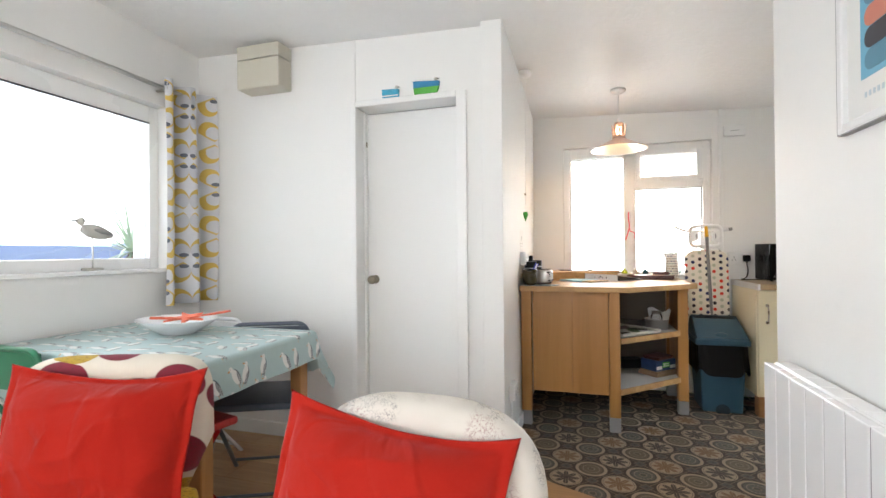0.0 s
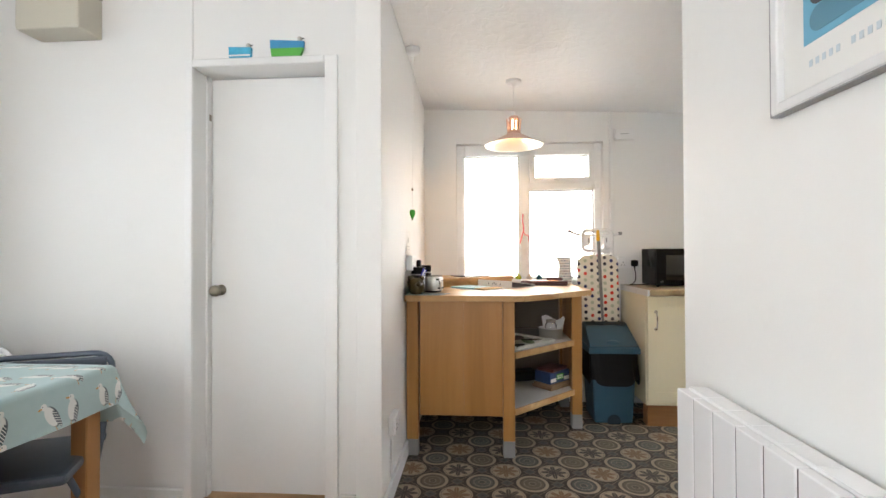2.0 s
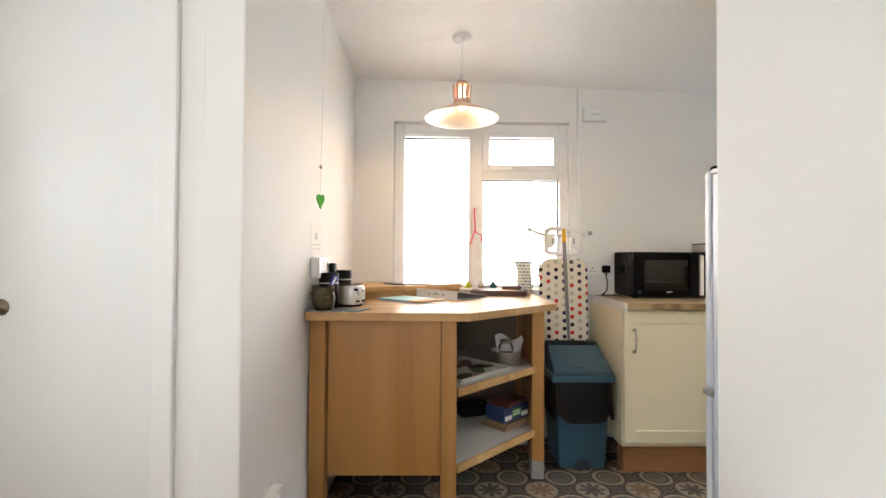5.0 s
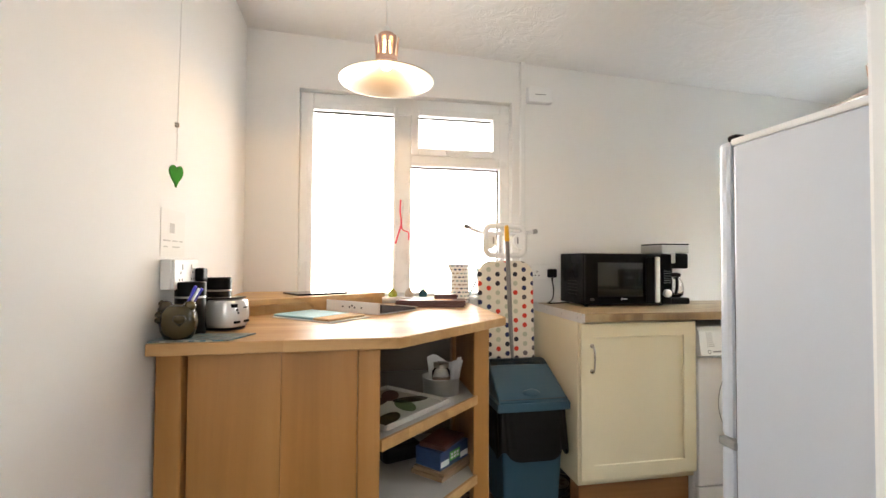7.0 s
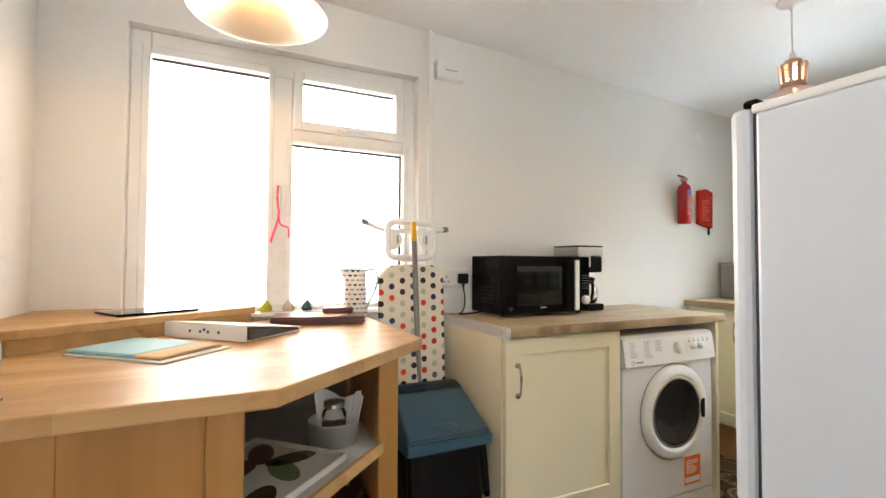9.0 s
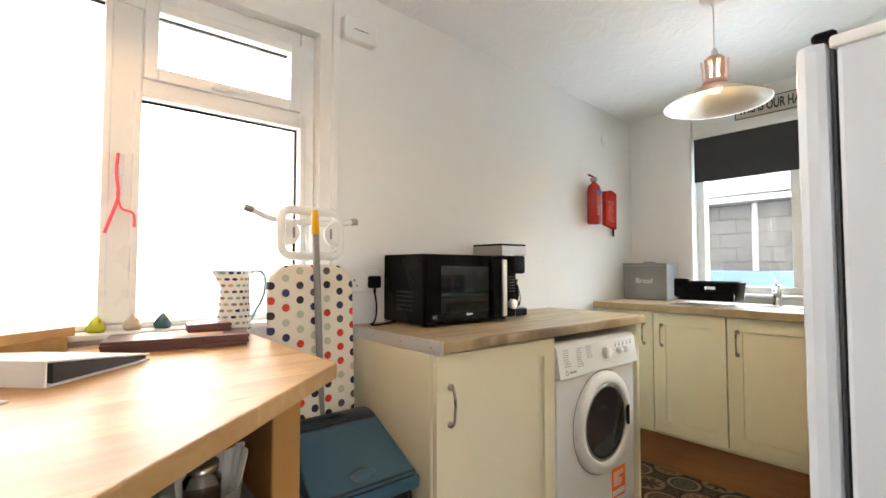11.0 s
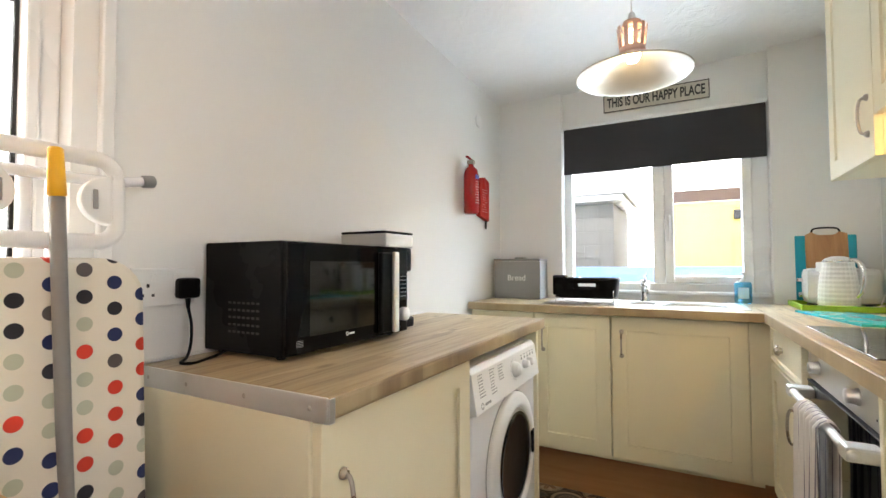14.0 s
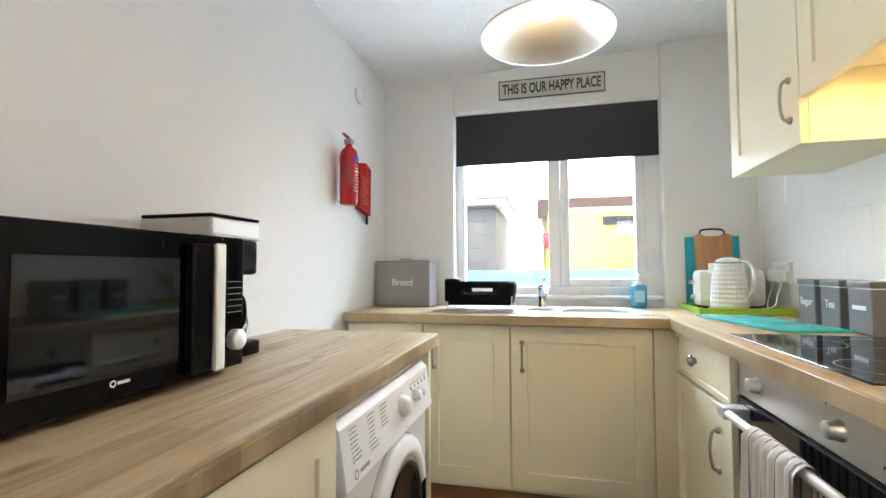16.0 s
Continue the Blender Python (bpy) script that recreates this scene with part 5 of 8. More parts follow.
def coffee_maker():
    o = thing("coffee_maker", (2.28, -0.13, TOPA), "black and steel filter coffee maker with glass jug", "coffee maker")
    part("base", box(2.165, 2.326, -0.215, -0.02, TOPA, TOPA + 0.035, 0.008), BLACK, o)
    part("column", box(2.17, 2.321, -0.085, -0.02, TOPA + 0.0355, 1.16, 0.006), BLACK, o)
    part("brew_head", box(2.165, 2.326, -0.205, -0.02, 1.10, 1.1835, 0.010), BLACK, o)
    part("steel_band", box(2.162, 2.329, -0.208, -0.02, 1.184, 1.228, 0.006), SATIN_STEEL, o, "brushed steel lid band")
    part("lid", box(2.162, 2.329, -0.208, -0.02, 1.2285, 1.236, 0.003), BLACK, o)
    part("switch_plate", box(2.17, 2.24, -0.214, -0.209, 1.13, 1.19, 0.003), STEEL, o)
    c = pose(2.262, -0.15, TOPA + 0.036)
    j = part("jug", lathe([(0.045, 0.0), (0.058, 0.012), (0.063, 0.04), (0.058, 0.075), (0.044, 0.10), (0.046, 0.115), (0.044, 0.115), (0.042, 0.10), (0.055, 0.074), (0.06, 0.04), (0.055, 0.014), (0.0, 0.004)], 28, None, c), GLASS, o, "clear glass jug")
    part("jug_lid", lathe([(0.047, 0.116), (0.048, 0.128), (0.03, 0.134), (0, 0.134)], 24, None, c), BLACK, j)
    part("jug_handle", tube(curve_pts([(2.247, -0.195, 1.05), (2.232, -0.232, 1.045), (2.230, -0.236, 1.0), (2.247, -0.205, 0.965)], 6), 0.008), BLACK, j)


coffee_maker()


def socket(loc, rz, w=0.146, h=0.086, label="white double wall socket", switched=True, depth=0.03):
    """A double socket outlet, its back on the plane y = 0 of its pose, looking to -y."""
    o = thing("wall_socket", loc, label, "socket", "wall sockets", rz=rz, world_parts=False)
    part("back_box", box(-w / 2, w / 2, -depth + 0.008, -0.0005, -h / 2, h / 2, 0.003), WHITE_PLASTIC, o)
    part("face_plate", box(-w / 2, w / 2, -depth, -depth + 0.0078, -h / 2, h / 2, 0.003), WHITE_PLASTIC, o)
    if switched:
        for s in (-1, 1):
            cx = s * w * 0.25
            part("rocker", box(cx - s * 0.012 - 0.005, cx - s * 0.012 + 0.005, -depth - 0.004, -depth - 0.0002, 0.012, 0.030, 0.002), WHITE_PLASTIC, o)
            hs = box(cx - 0.003, cx + 0.003, -depth - 0.0006, -depth - 0.0001, 0.0, 0.008, 0)
            for d_ in (-0.011, 0.011):
                box(cx + d_ - 0.003, cx + d_ + 0.003, -depth - 0.0006, -depth - 0.0001, -0.020, -0.014, 0, hs)
            part("pin_holes", hs, DARK_INK, o)
    return o


def plug(loc, rz, material, label, depth=0.03):
    o = thing("plug", loc, label, "plug", rz=rz, world_parts=False)
    part("plug_body", box(-0.025, 0.025, -depth - 0.028, -depth - 0.0007, -0.028, 0.020, 0.009), material, o)
    part("cable_grip", rod((0, -depth - 0.016, -0.027), (0, -depth - 0.016, -0.05), 0.006, 0.004), material, o)
    return o


socket((1.56, -0.0005, 1.075), 0)
p = plug((1.605, -0.0005, 1.075), 0, BLACK, "black plug in the wall socket")
part("cable", tube(curve_pts([(0, -0.046, -0.048), (0.006, -0.05, -0.09), (-0.002, -0.06, -0.135), (-0.03, -0.09, -0.155), (-0.055, -0.11, -0.16), (-0.04, -0.13, -0.161), (0.0, -0.115, -0.161), (0.05, -0.09, -0.161), (0.075, -0.07, -0.16)], 6), 0.0035), BLACK, p)
# left wall: socket pair, blank plate, low socket
socket((0.0005, -0.885, 1.093), 90, 0.20, 0.088, "white double wall socket above the desk", True, 0.038)
plug((0.0005, -0.80, 1.09), 90, BLACK, "black plug in the socket over the desk", 0.038)
nt = thing("paper_note", (0.002, -0.89, 1.21), "white paper note with faint grey print taped to the wall", "note")
part("sheet", box(0.0004, 0.0012, -0.985, -0.80, 1.145, 1.285, 0), PAPER, nt)
k = box(0.0013, 0.0017, -0.92, -0.885, 1.215, 1.245, 0)
for i, (y0, w_) in enumerate(((-0.965, 0.05), (-0.90, 0.04), (-0.85, 0.03), (-0.965, 0.03), (-0.90, 0.06))):
    box(0.0013, 0.0017, y0, y0 + w_, 1.19 - 0.018 * (i // 3), 1.194 - 0.018 * (i // 3), 0, k)
part("print", k, plain("faint_grey_print", (0.50, 0.49, 0.47), 0.7), nt)
socket((0.0005, -1.465, 0.352), 90, 0.12, 0.085, "white low wall socket by the corner", True, 0.035)
solo("cable_cover", box(0.0005, 0.012, -1.475, -1.455, 0.09, 0.305, 0.002), WALL_GLOSS, (0.006, -1.465, 0.09), "white cable cover running down to the skirting", "cable cover")

# wall fittings on the window wall
jb = thing("junction_box", (1.54, -0.001, 2.06), "white plastic junction box on the wall", "junction box")
part("cover", box(1.468, 1.614, -0.04, -0.0005, 2.018, 2.104, 0.004), WHITE_PLASTIC, jb)
part("screw_line", box(1.51, 1.572, -0.0412, -0.0402, 2.058, 2.062, 0), GREY_INK, jb)
solo("conduit", box(1.432, 1.458, -0.020, -0.0005, TOPA, ceil_z(1.44, 0) + 0.004, 0.003), WALL_GLOSS, (1.445, -0.01, TOPA), "white painted trunking up the wall", "trunking")
ex = thing("fire_extinguisher", (3.157, -0.055, 1.40), "small red fire extinguisher hung on the wall", "fire extinguisher")
part("cylinder", lathe([(0, 1.395), (0.036, 1.395), (0.043, 1.402), (0.043, 1.60), (0.036, 1.63), (0.016, 1.648), (0.014, 1.66), (0, 1.66)], 32, None, pose(3.157, -0.055, 0) @ Matrix.Diagonal((0.93, 0.93, 1, 1))), RED_PAINT, ex)
vb = box(3.144, 3.170, -0.075, -0.035, 1.66, 1.683, 0.004)
part("valve", vb, NICKEL, ex)
lv = box(3.10, 3.178, -0.063, -0.047, 1.684, 1.692, 0.003, None, pose(3.14, 0, 1.688, 0, 8, 0) @ pose(-3.14, 0, -1.688))
part("lever", lv, RED_PAINT, ex)
k = None
for i in range(9):
    wd = 0.052 - 0.018 * (i % 3) / 2
    k = box(3.150 - wd / 2.6, 3.150 + wd / 2.6, -0.0960, -0.090, 1.45 + i * 0.014, 1.4525 + i * 0.014, 0, k)
part("print", k, plain("faded_pink_print", (0.55, 0.28, 0.26), 0.5), ex)
part("blue_label", box(3.135, 3.168, -0.0962, -0.090, 1.578, 1.60, 0), BLUE_INK, ex)
bl = thing("fire_blanket", (3.40, -0.03, 1.40), "red fire blanket pouch hung on the wall", "fire blanket")
part("pouch", prism([(3.335, 1.405), (3.465, 1.38), (3.47, 1.615), (3.405, 1.635), (3.34, 1.622)], 0.002, 0.030, 0.004, None, Matrix(((1, 0, 0, 0), (0, 0, -1, 0), (0, 1, 0, 0), (0, 0, 0, 1)))), RED_CLOTH, bl)
k = None
for i in range(10):
    k = box(3.36, 3.36 + 0.075 - 0.03 * (i % 4) / 3, -0.0318, -0.0308, 1.43 + i * 0.014, 1.4325 + i * 0.014, 0, k)
part("print", k, plain("faded_label_print", (0.50, 0.25, 0.24), 0.5), bl)
part("pull_tab", box(3.43, 3.445, -0.024, -0.016, 1.335, 1.385, 0.002), BLACK, bl)
solo("vent_cap", lathe([(0, 0.008), (0.035, 0.008), (0.042, 0.004), (0.042, 0)], 28, None, pose(3.38, 0, 1.965, 90, 0, 0)), WALL_GLOSS, (3.38, 0, 1.965), "round white vent cap high on the wall", "vent")

# pull switch with heart
ps = thing("pull_switch", (0.045, -0.985, ceil_z(0.045, -0.985)), "white ceiling pull switch with a green glass heart on its cord", "light switch")
cz = ceil_z(0.045, -0.985)
part("switch_body", lathe([(0, cz + 0.003), (0.040, cz + 0.003), (0.040, cz - 0.022), (0.032, cz - 0.034), (0.010, cz - 0.038), (0, cz - 0.038)], 28, None, pose(0.045, -0.985, 0)), WHITE_PLASTIC, ps)
part("cord", tube([(0.045, -0.985, cz - 0.036), (0.044, -0.987, 1.8), (0.04, -0.99, 1.415)], 0.0012, 6), WHITE_PLASTIC, ps)
part("cord_bead", lathe([(0, 0.008), (0.006, 0.006), (0.006, -0.006), (0, -0.008)], 12, None, pose(0.04, -0.99, 1.52)), NICKEL, ps)
hp = []
for i in range(28):
    a = 2 * math.pi * i / 28
    hp.append((0.0021 * 16 * math.sin(a) ** 3 * 0.62, 0.0021 * (13 * math.cos(a) - 5 * math.cos(2 * a) - 2 * math.cos(3 * a) - math.cos(4 * a)) * 1.05))
part("heart", prism(hp[::-1], -0.004, 0.004, 0.001, None, pose(0.040, -0.99, 1.378, 90, 0, 58)), GREEN_GLASS, ps, "green glass heart")
solo("window_ribbon", tube(curve_pts([(0.775, 0.022, 1.46), (0.772, 0.012, 1.40), (0.778, 0.01, 1.34), (0.770, 0.008, 1.30), (0.755, 0.01, 1.25), (0.748, 0.01, 1.225)], 5), 0.0045, 6, tube(curve_pts([(0.775, 0.014, 1.345), (0.785, 0.008, 1.30), (0.815, 0.006, 1.285), (0.818, 0.008, 1.245)], 5), 0.0035, 6)), PINK, (0.775, 0.02, 1.40), "pink ribbon tied to the window handle", "ribbon")


# ---- sink run things ----
sk = thing("sink", (3.45, -0.85, TOPB), "stainless steel sink with drainer, half bowl and main bowl", "sink")


def bowl(y0, y1, x0, x1, depth):
    """A rounded basin let into the worktop."""
    def ring(k, z):
        pts = []
        r = min(x1 - x0, y1 - y0) * 0.32
        for cx, cy, a0 in ((x1 - r, y1 - r, 0), (x0 + r, y1 - r, 90), (x0 + r, y0 + r, 180), (x1 - r, y0 + r, 270)):
            for i in range(7):
                a = radians(a0 + 15 * i)
                pts.append((cx + r * math.cos(a), cy + r * math.sin(a), z))
        mx, my = (x0 + x1) / 2, (y0 + y1) / 2
        return [((px - mx) * k + mx, (py - my) * k + my, pz) for px, py, pz in pts]
    b = bmesh.new()
    rings = [[b.verts.new(p) for p in ring(k, z)] for k, z in ((1.05, TOPB + 0.004), (1.0, TOPB + 0.003), (0.96, TOPB - 0.012), (0.90, TOPB - depth), (0.5, TOPB - depth - 0.004))]
    for a, c in zip(rings, rings[1:]):
        for i in range(len(a)):
            f_ = b.faces.new((a[i], a[(i + 1) % len(a)], c[(i + 1) % len(a)], c[i]))
            f_.smooth = True
    b.faces.new(rings[-1])
    return b


dk = None
for y0, y1, x0, x1 in ((-1.305, -1.228, 3.30, 3.68), (-0.952, -0.918, 3.30, 3.68), (-0.797, -0.395, 3.30, 3.68), (-1.228, -0.952, 3.30, 3.367), (-1.228, -0.952, 3.593, 3.68), (-0.918, -0.797, 3.30, 3.408), (-0.918, -0.797, 3.562, 3.68)):
    dk = box(x0, x1, y0, y1, TOPB + 0.0005, TOPB + 0.0035, 0, dk)
part("deck", dk, STEEL, sk)
part("main_bowl", bowl(-1.23, -0.95, 3.365, 3.595, 0.15), STEEL, sk)
part("half_bowl", bowl(-0.92, -0.795, 3.405, 3.565, 0.09), STEEL, sk)
for i in range(7):
    part("drainer_rib", box(3.36, 3.64, -0.745 + i * 0.045, -0.737 + i * 0.045, TOPB + 0.0036, TOPB + 0.0066, 0.001), STEEL, sk)
tp = thing("mixer_tap", (3.63, -0.86, TOPB), "chrome mixer tap behind the sink", "tap")
part("tap_body", lathe([(0.026, TOPB + 0.0037), (0.026, TOPB + 0.010), (0.022, TOPB + 0.016), (0.021, TOPB + 0.080), (0.024, TOPB + 0.085), (0.024, TOPB + 0.112), (0, TOPB + 0.118)], 24, None, pose(3.63, -0.86, 0)), CHROME, tp)
part("spout", tube(curve_pts([(3.62, -0.862, TOPB + 0.055), (3.56, -0.872, TOPB + 0.095), (3.50, -0.88, TOPB + 0.095), (3.475, -0.884, TOPB + 0.075)], 6), 0.010, 12), CHROME, tp)
part("lever", rod((3.625, -0.860, TOPB + 0.118), (3.560, -0.872, TOPB + 0.140), 0.008, 0.006), CHROME, tp)

bb = thing("bread_bin", (3.61, -0.165, TOPB), "grey metal bread bin with white lettering", "bread bin")
part("bin_body", box(3.545, 3.70, -0.312, -0.025, TOPB + 0.001, 1.145, 0.006), TIN, bb)
part("lid", box(3.543, 3.702, -0.314, -0.023, 1.1455, 1.158, 0.004), TIN, bb)
part("lid_grip", box(3.59, 3.64, -0.20, -0.14, 1.1585, 1.168, 0.003), TIN, bb)
words("lettering", "Bread", 0.048, pose(3.5445, -0.168, 1.045, 90, 0, -90), WHITE_INK, bb, 0.0004)

rk = thing("dish_rack", (3.46, -0.58, TOPB), "black plastic dish rack on thin metal legs", "dish rack")


def rack_sheet(u, v):
    """The rack's wall: an oval loop that widens upwards."""
    a = 2 * math.pi * u
    r = 1.0 + 0.10 * v
    c, s = math.cos(a), math.sin(a)
    ex = 0.42
    x = 0.095 * r * math.copysign(abs(c) ** ex, c)
    y = 0.150 * r * math.copysign(abs(s) ** ex, s)
    return (3.45 + x, -0.59 + y, TOPB + 0.03 + 0.10 * v)


b = grid(rack_sheet, 56, 8)
bmesh.ops.remove_doubles(b, verts=b.verts, dist=1e-5)
gone = [f_ for f_ in b.faces if abs(f_.calc_center_median().y + 0.60) < 0.042 and TOPB + 0.082 < f_.calc_center_median().z < TOPB + 0.107]
bmesh.ops.delete(b, geom=gone, context="FACES")
bmesh.ops.solidify(b, geom=b.faces[:], thickness=0.004)
part("basket", b, BLACK, rk)
part("basket_floor", box(3.362, 3.538, -0.73, -0.45, TOPB + 0.028, TOPB + 0.033, 0.001), BLACK, rk)
part("cutlery_cup", box(3.365, 3.43, -0.50, -0.43, TOPB + 0.04, TOPB + 0.146, 0.010), BLACK, rk)
for y in (-0.735, -0.445):
    for x in (3.37, 3.53):
        part("leg", tube([(x, y, TOPB + 0.004), (x, y, TOPB + 0.07)], 0.003, 8), CHROME, rk)

so = thing("soap_bottle", (3.655, -1.30, TOPB), "clear blue hand soap bottle with a pump", "soap bottle")
part("bottle", box(3.632, 3.682, -1.342, -1.268, TOPB + 0.004, TOPB + 0.112, 0.014), BLUE_SOAP, so)
part("pump", lathe([(0.014, TOPB + 0.112), (0.014, TOPB + 0.124), (0.005, TOPB + 0.127), (0.005, TOPB + 0.15), (0, TOPB + 0.15)], 18, None, pose(3.657, -1.305, 0)), WHITE_PLASTIC, so)
part("nozzle", box(3.61, 3.668, -1.312, -1.298, TOPB + 0.1505, TOPB + 0.161, 0.004), WHITE_PLASTIC, so)
part("label", box(3.6312, 3.6318, -1.328, -1.282, TOPB + 0.03, TOPB + 0.085, 0), plain("pale_blue_label", (0.45, 0.72, 0.86), 0.5), so)

bd = thing("roller_blind", (3.75, -0.92, 1.67), "charcoal roller blind pulled a third down", "blind")
part("cloth", box(3.746, 3.7475, -1.43, -0.41, 1.675, 1.945, 0), BLIND, bd)
part("roller", rod((3.765, -1.433, 1.945), (3.765, -0.405, 1.945), 0.016), WHITE_PLASTIC, bd)
part("bottom_bar", box(3.744, 3.7495, -1.43, -0.41, 1.669, 1.6765, 0.001), BLIND, bd)
part("cassette", box(3.7405, 3.752, -1.435, -0.405, 1.948, 1.966, 0.003), ALU, bd)
ch = None
for i in range(26):
    ch = lathe([(0, 0.003), (0.0028, 0), (0, -0.003)], 8, ch, pose(3.742, -1.447, 1.20 + i * 0.0285))
tagged(part("bead_chain", ch, WHITE_PLASTIC, bd), kind="stuff")

sg = thing("wall_sign", (3.75, -0.915, 2.06), "cream metal sign with dark lettering THIS IS OUR HAPPY PLACE", "sign")
part("plate", box(3.742, 3.7545, -1.187, -0.646, 2.012, 2.114, 0.003), plain("aged_cream_enamel", (0.55, 0.52, 0.44), 0.45, var=0.12, big=14), sg)
rim = None
for y0, y1, z0, z1 in ((-1.187, -0.646, 2.012, 2.017), (-1.187, -0.646, 2.109, 2.114), (-1.187, -1.182, 2.017, 2.109), (-0.651, -0.646, 2.017, 2.109)):
    rim = box(3.7405, 3.7425, y0, y1, z0, z1, 0, rim)
part("border", rim, DARK_INK, sg)
words("lettering", "THIS IS OUR HAPPY PLACE", 0.075, pose(3.7415, -0.9165, 2.063, 90, 0, -90), DARK_INK, sg, 0.0005, "CENTER", 0.56, 0.0022)

# corner by the hob
tr = thing("tea_tray", (3.53, -1.66, TOPB), "lime green plastic tray under the kettle and toaster", "tray")
part("tray_base", box(3.40, 3.70, -1.835, -1.49, TOPB + 0.0015, TOPB + 0.008, 0.002), LIME, tr)
rm = None
for x0, x1, y0, y1 in ((3.385, 3.393, -1.835, -1.49), (3.692, 3.70, -1.835, -1.49), (3.393, 3.692, -1.498, -1.49), (3.393, 3.692, -1.835, -1.827)):
    rm = box(x0, x1, y0, y1, TOPB + 0.0015, TOPB + 0.026, 0.002, rm)
part("rim", rm, LIME, tr)
TT = TOPB + 0.0085


def dimpled(prof, cx, cy, seg=72, amp=0.0032):
    """A turned body with a dimpled skin."""
    b_ = lathe(prof, seg, None, pose(cx, cy, 0))
    for v in b_.verts:
        a = math.atan2(v.co.y - cy, v.co.x - cx)
        k = 1 + amp / 0.08 * math.sin(a * 12 + v.co.z * 165) * math.sin(a * 12 - v.co.z * 165)
        v.co.x, v.co.y = cx + (v.co.x - cx) * k, cy + (v.co.y - cy) * k
    return b_


kt = thing("kettle", (3.47, -1.62, TT), "cream-white electric kettle with a dimpled body and chrome handle", "kettle")
prof = [(0.0, TT + 0.012), (0.069, TT + 0.012)] + [(0.071 - 0.018 * (i / 36) ** 1.8, TT + 0.02 + 0.182 * i / 36) for i in range(37)] + [(0.042, TT + 0.216), (0.02, TT + 0.224), (0, TT + 0.225)]
part("kettle_body", dimpled(prof, 3.50, -1.638), WHITE_PLASTIC, kt)
part("base", lathe([(0, TT), (0.073, TT), (0.074, TT + 0.006), (0.071, TT + 0.011), (0, TT + 0.0115)], 36, None, pose(3.50, -1.638, 0)), WHITE_PLASTIC, kt)
hd = curve_pts([(3.478, -1.665, TT + 0.205), (3.455, -1.688, TT + 0.205), (3.441, -1.703, TT + 0.18), (3.438, -1.706, TT + 0.125), (3.444, -1.698, TT + 0.075), (3.456, -1.685, TT + 0.05)], 6)
part("handle", tube(hd, 0.009, 12), CHROME, kt, "curved chrome handle")
part("rim_band", lathe([(0.0535, TT + 0.198), (0.0555, TT + 0.202), (0.0535, TT + 0.207)], 36, None, pose(3.50, -1.638, 0)), CHROME, kt)
part("spout", prism([(0, 0), (0.05, 0.03), (0.05, -0.03)], 0, 0.045, 0.004, None, pose(3.52, -1.565, TT + 0.155, 0, 0, -110)), WHITE_PLASTIC, kt)
ts = thing("toaster", (3.60, -1.66, TT), "white dimpled toaster behind the kettle", "toaster")
b = box(3.545, 3.665, -1.80, -1.535, TT + 0.012, TT + 0.172, 0.03)
part("toaster_body", b, WHITE_PLASTIC, ts)
part("slot", box(3.585, 3.60, -1.77, -1.565, TT + 0.1725, TT + 0.1735, 0), BLACK, ts)
part("slot", box(3.615, 3.63, -1.77, -1.565, TT + 0.1725, TT + 0.1735, 0), BLACK, ts)
part("lever", box(3.595, 3.618, -1.534, -1.512, TT + 0.11, TT + 0.125, 0.003), CHROME, ts)
part("dial", rod((3.605, -1.535, TT + 0.05), (3.605, -1.518, TT + 0.05), 0.012), CHROME, ts)
for y in (-1.77, -1.565):
    part("foot", box(3.56, 3.65, y - 0.01, y + 0.01, TT, TT + 0.013, 0.002), BLACK, ts)

cbd = thing("chopping_board", (3.67, -1.645, TOPB + 0.008), "wooden chopping board with a black metal handle, leaning on the wall", "chopping board")
lean = pose(3.672, -1.644, TT + 0.001, 0, 6, 0)
out = [(-0.078, 0.0), (0.078, 0.0), (0.08, 0.33), (0.055, 0.345), (0.03, 0.33), (-0.03, 0.33), (-0.05, 0.345), (-0.08, 0.335)]
part("board", prism([(a_, z_) for a_, z_ in out], 0, 0.016, 0.003, None, lean @ Matrix(((0, 0, 1, 0), (1, 0, 0, 0), (0, 1, 0, 0), (0, 0, 0, 1)))), BOARDWOOD, cbd)
part("handle", placed(tube(curve_pts([(0.008, -0.055, 0.335), (0.008, -0.04, 0.362), (0.008, 0.04, 0.362), (0.008, 0.055, 0.335)], 5), 0.004), lean), BLACK, cbd)
solo("chopping_board", box(3.700, 3.708, -1.755, -1.525, TT + 0.001, 1.258, 0.003, None, pose(3.70, 0, TT, 0, 1.2, 0) @ pose(-3.70, 0, -TT)), TEAL_PLASTIC, (3.70, -1.64, TT), "teal plastic chopping board against the wall", "chopping board")
socket((3.50, WC + 0.0005, 1.09), 180, 0.146, 0.086, "white double wall socket above the worktop", True, 0.02)
for dx in (-0.035, 0.035):
    p = plug((3.50 + dx, WC + 0.0005, 1.08), 180, WHITE_PLASTIC, "white plug with a white cable", 0.02)
    part("cable", tube(curve_pts([(0, -0.036, -0.048), (0.0, -0.05, -0.085), (0.03, -0.07, -0.12), (0.06 + dx, -0.10, -0.135), (-0.02, -0.13, -0.146)], 6), 0.003), WHITE_PLASTIC, p)
solo("cable_cover", box(3.452, 3.468, WC + 0.0005, WC + 0.010, 1.36, 1.60, 0.002), WHITE_PLASTIC, (3.46, WC, 1.36), "white cable cover below the wall cabinet", "cable cover")
GM = [(3.30, -1.455), (2.835, -1.535), (2.862, -1.735), (3.28, -1.66)]
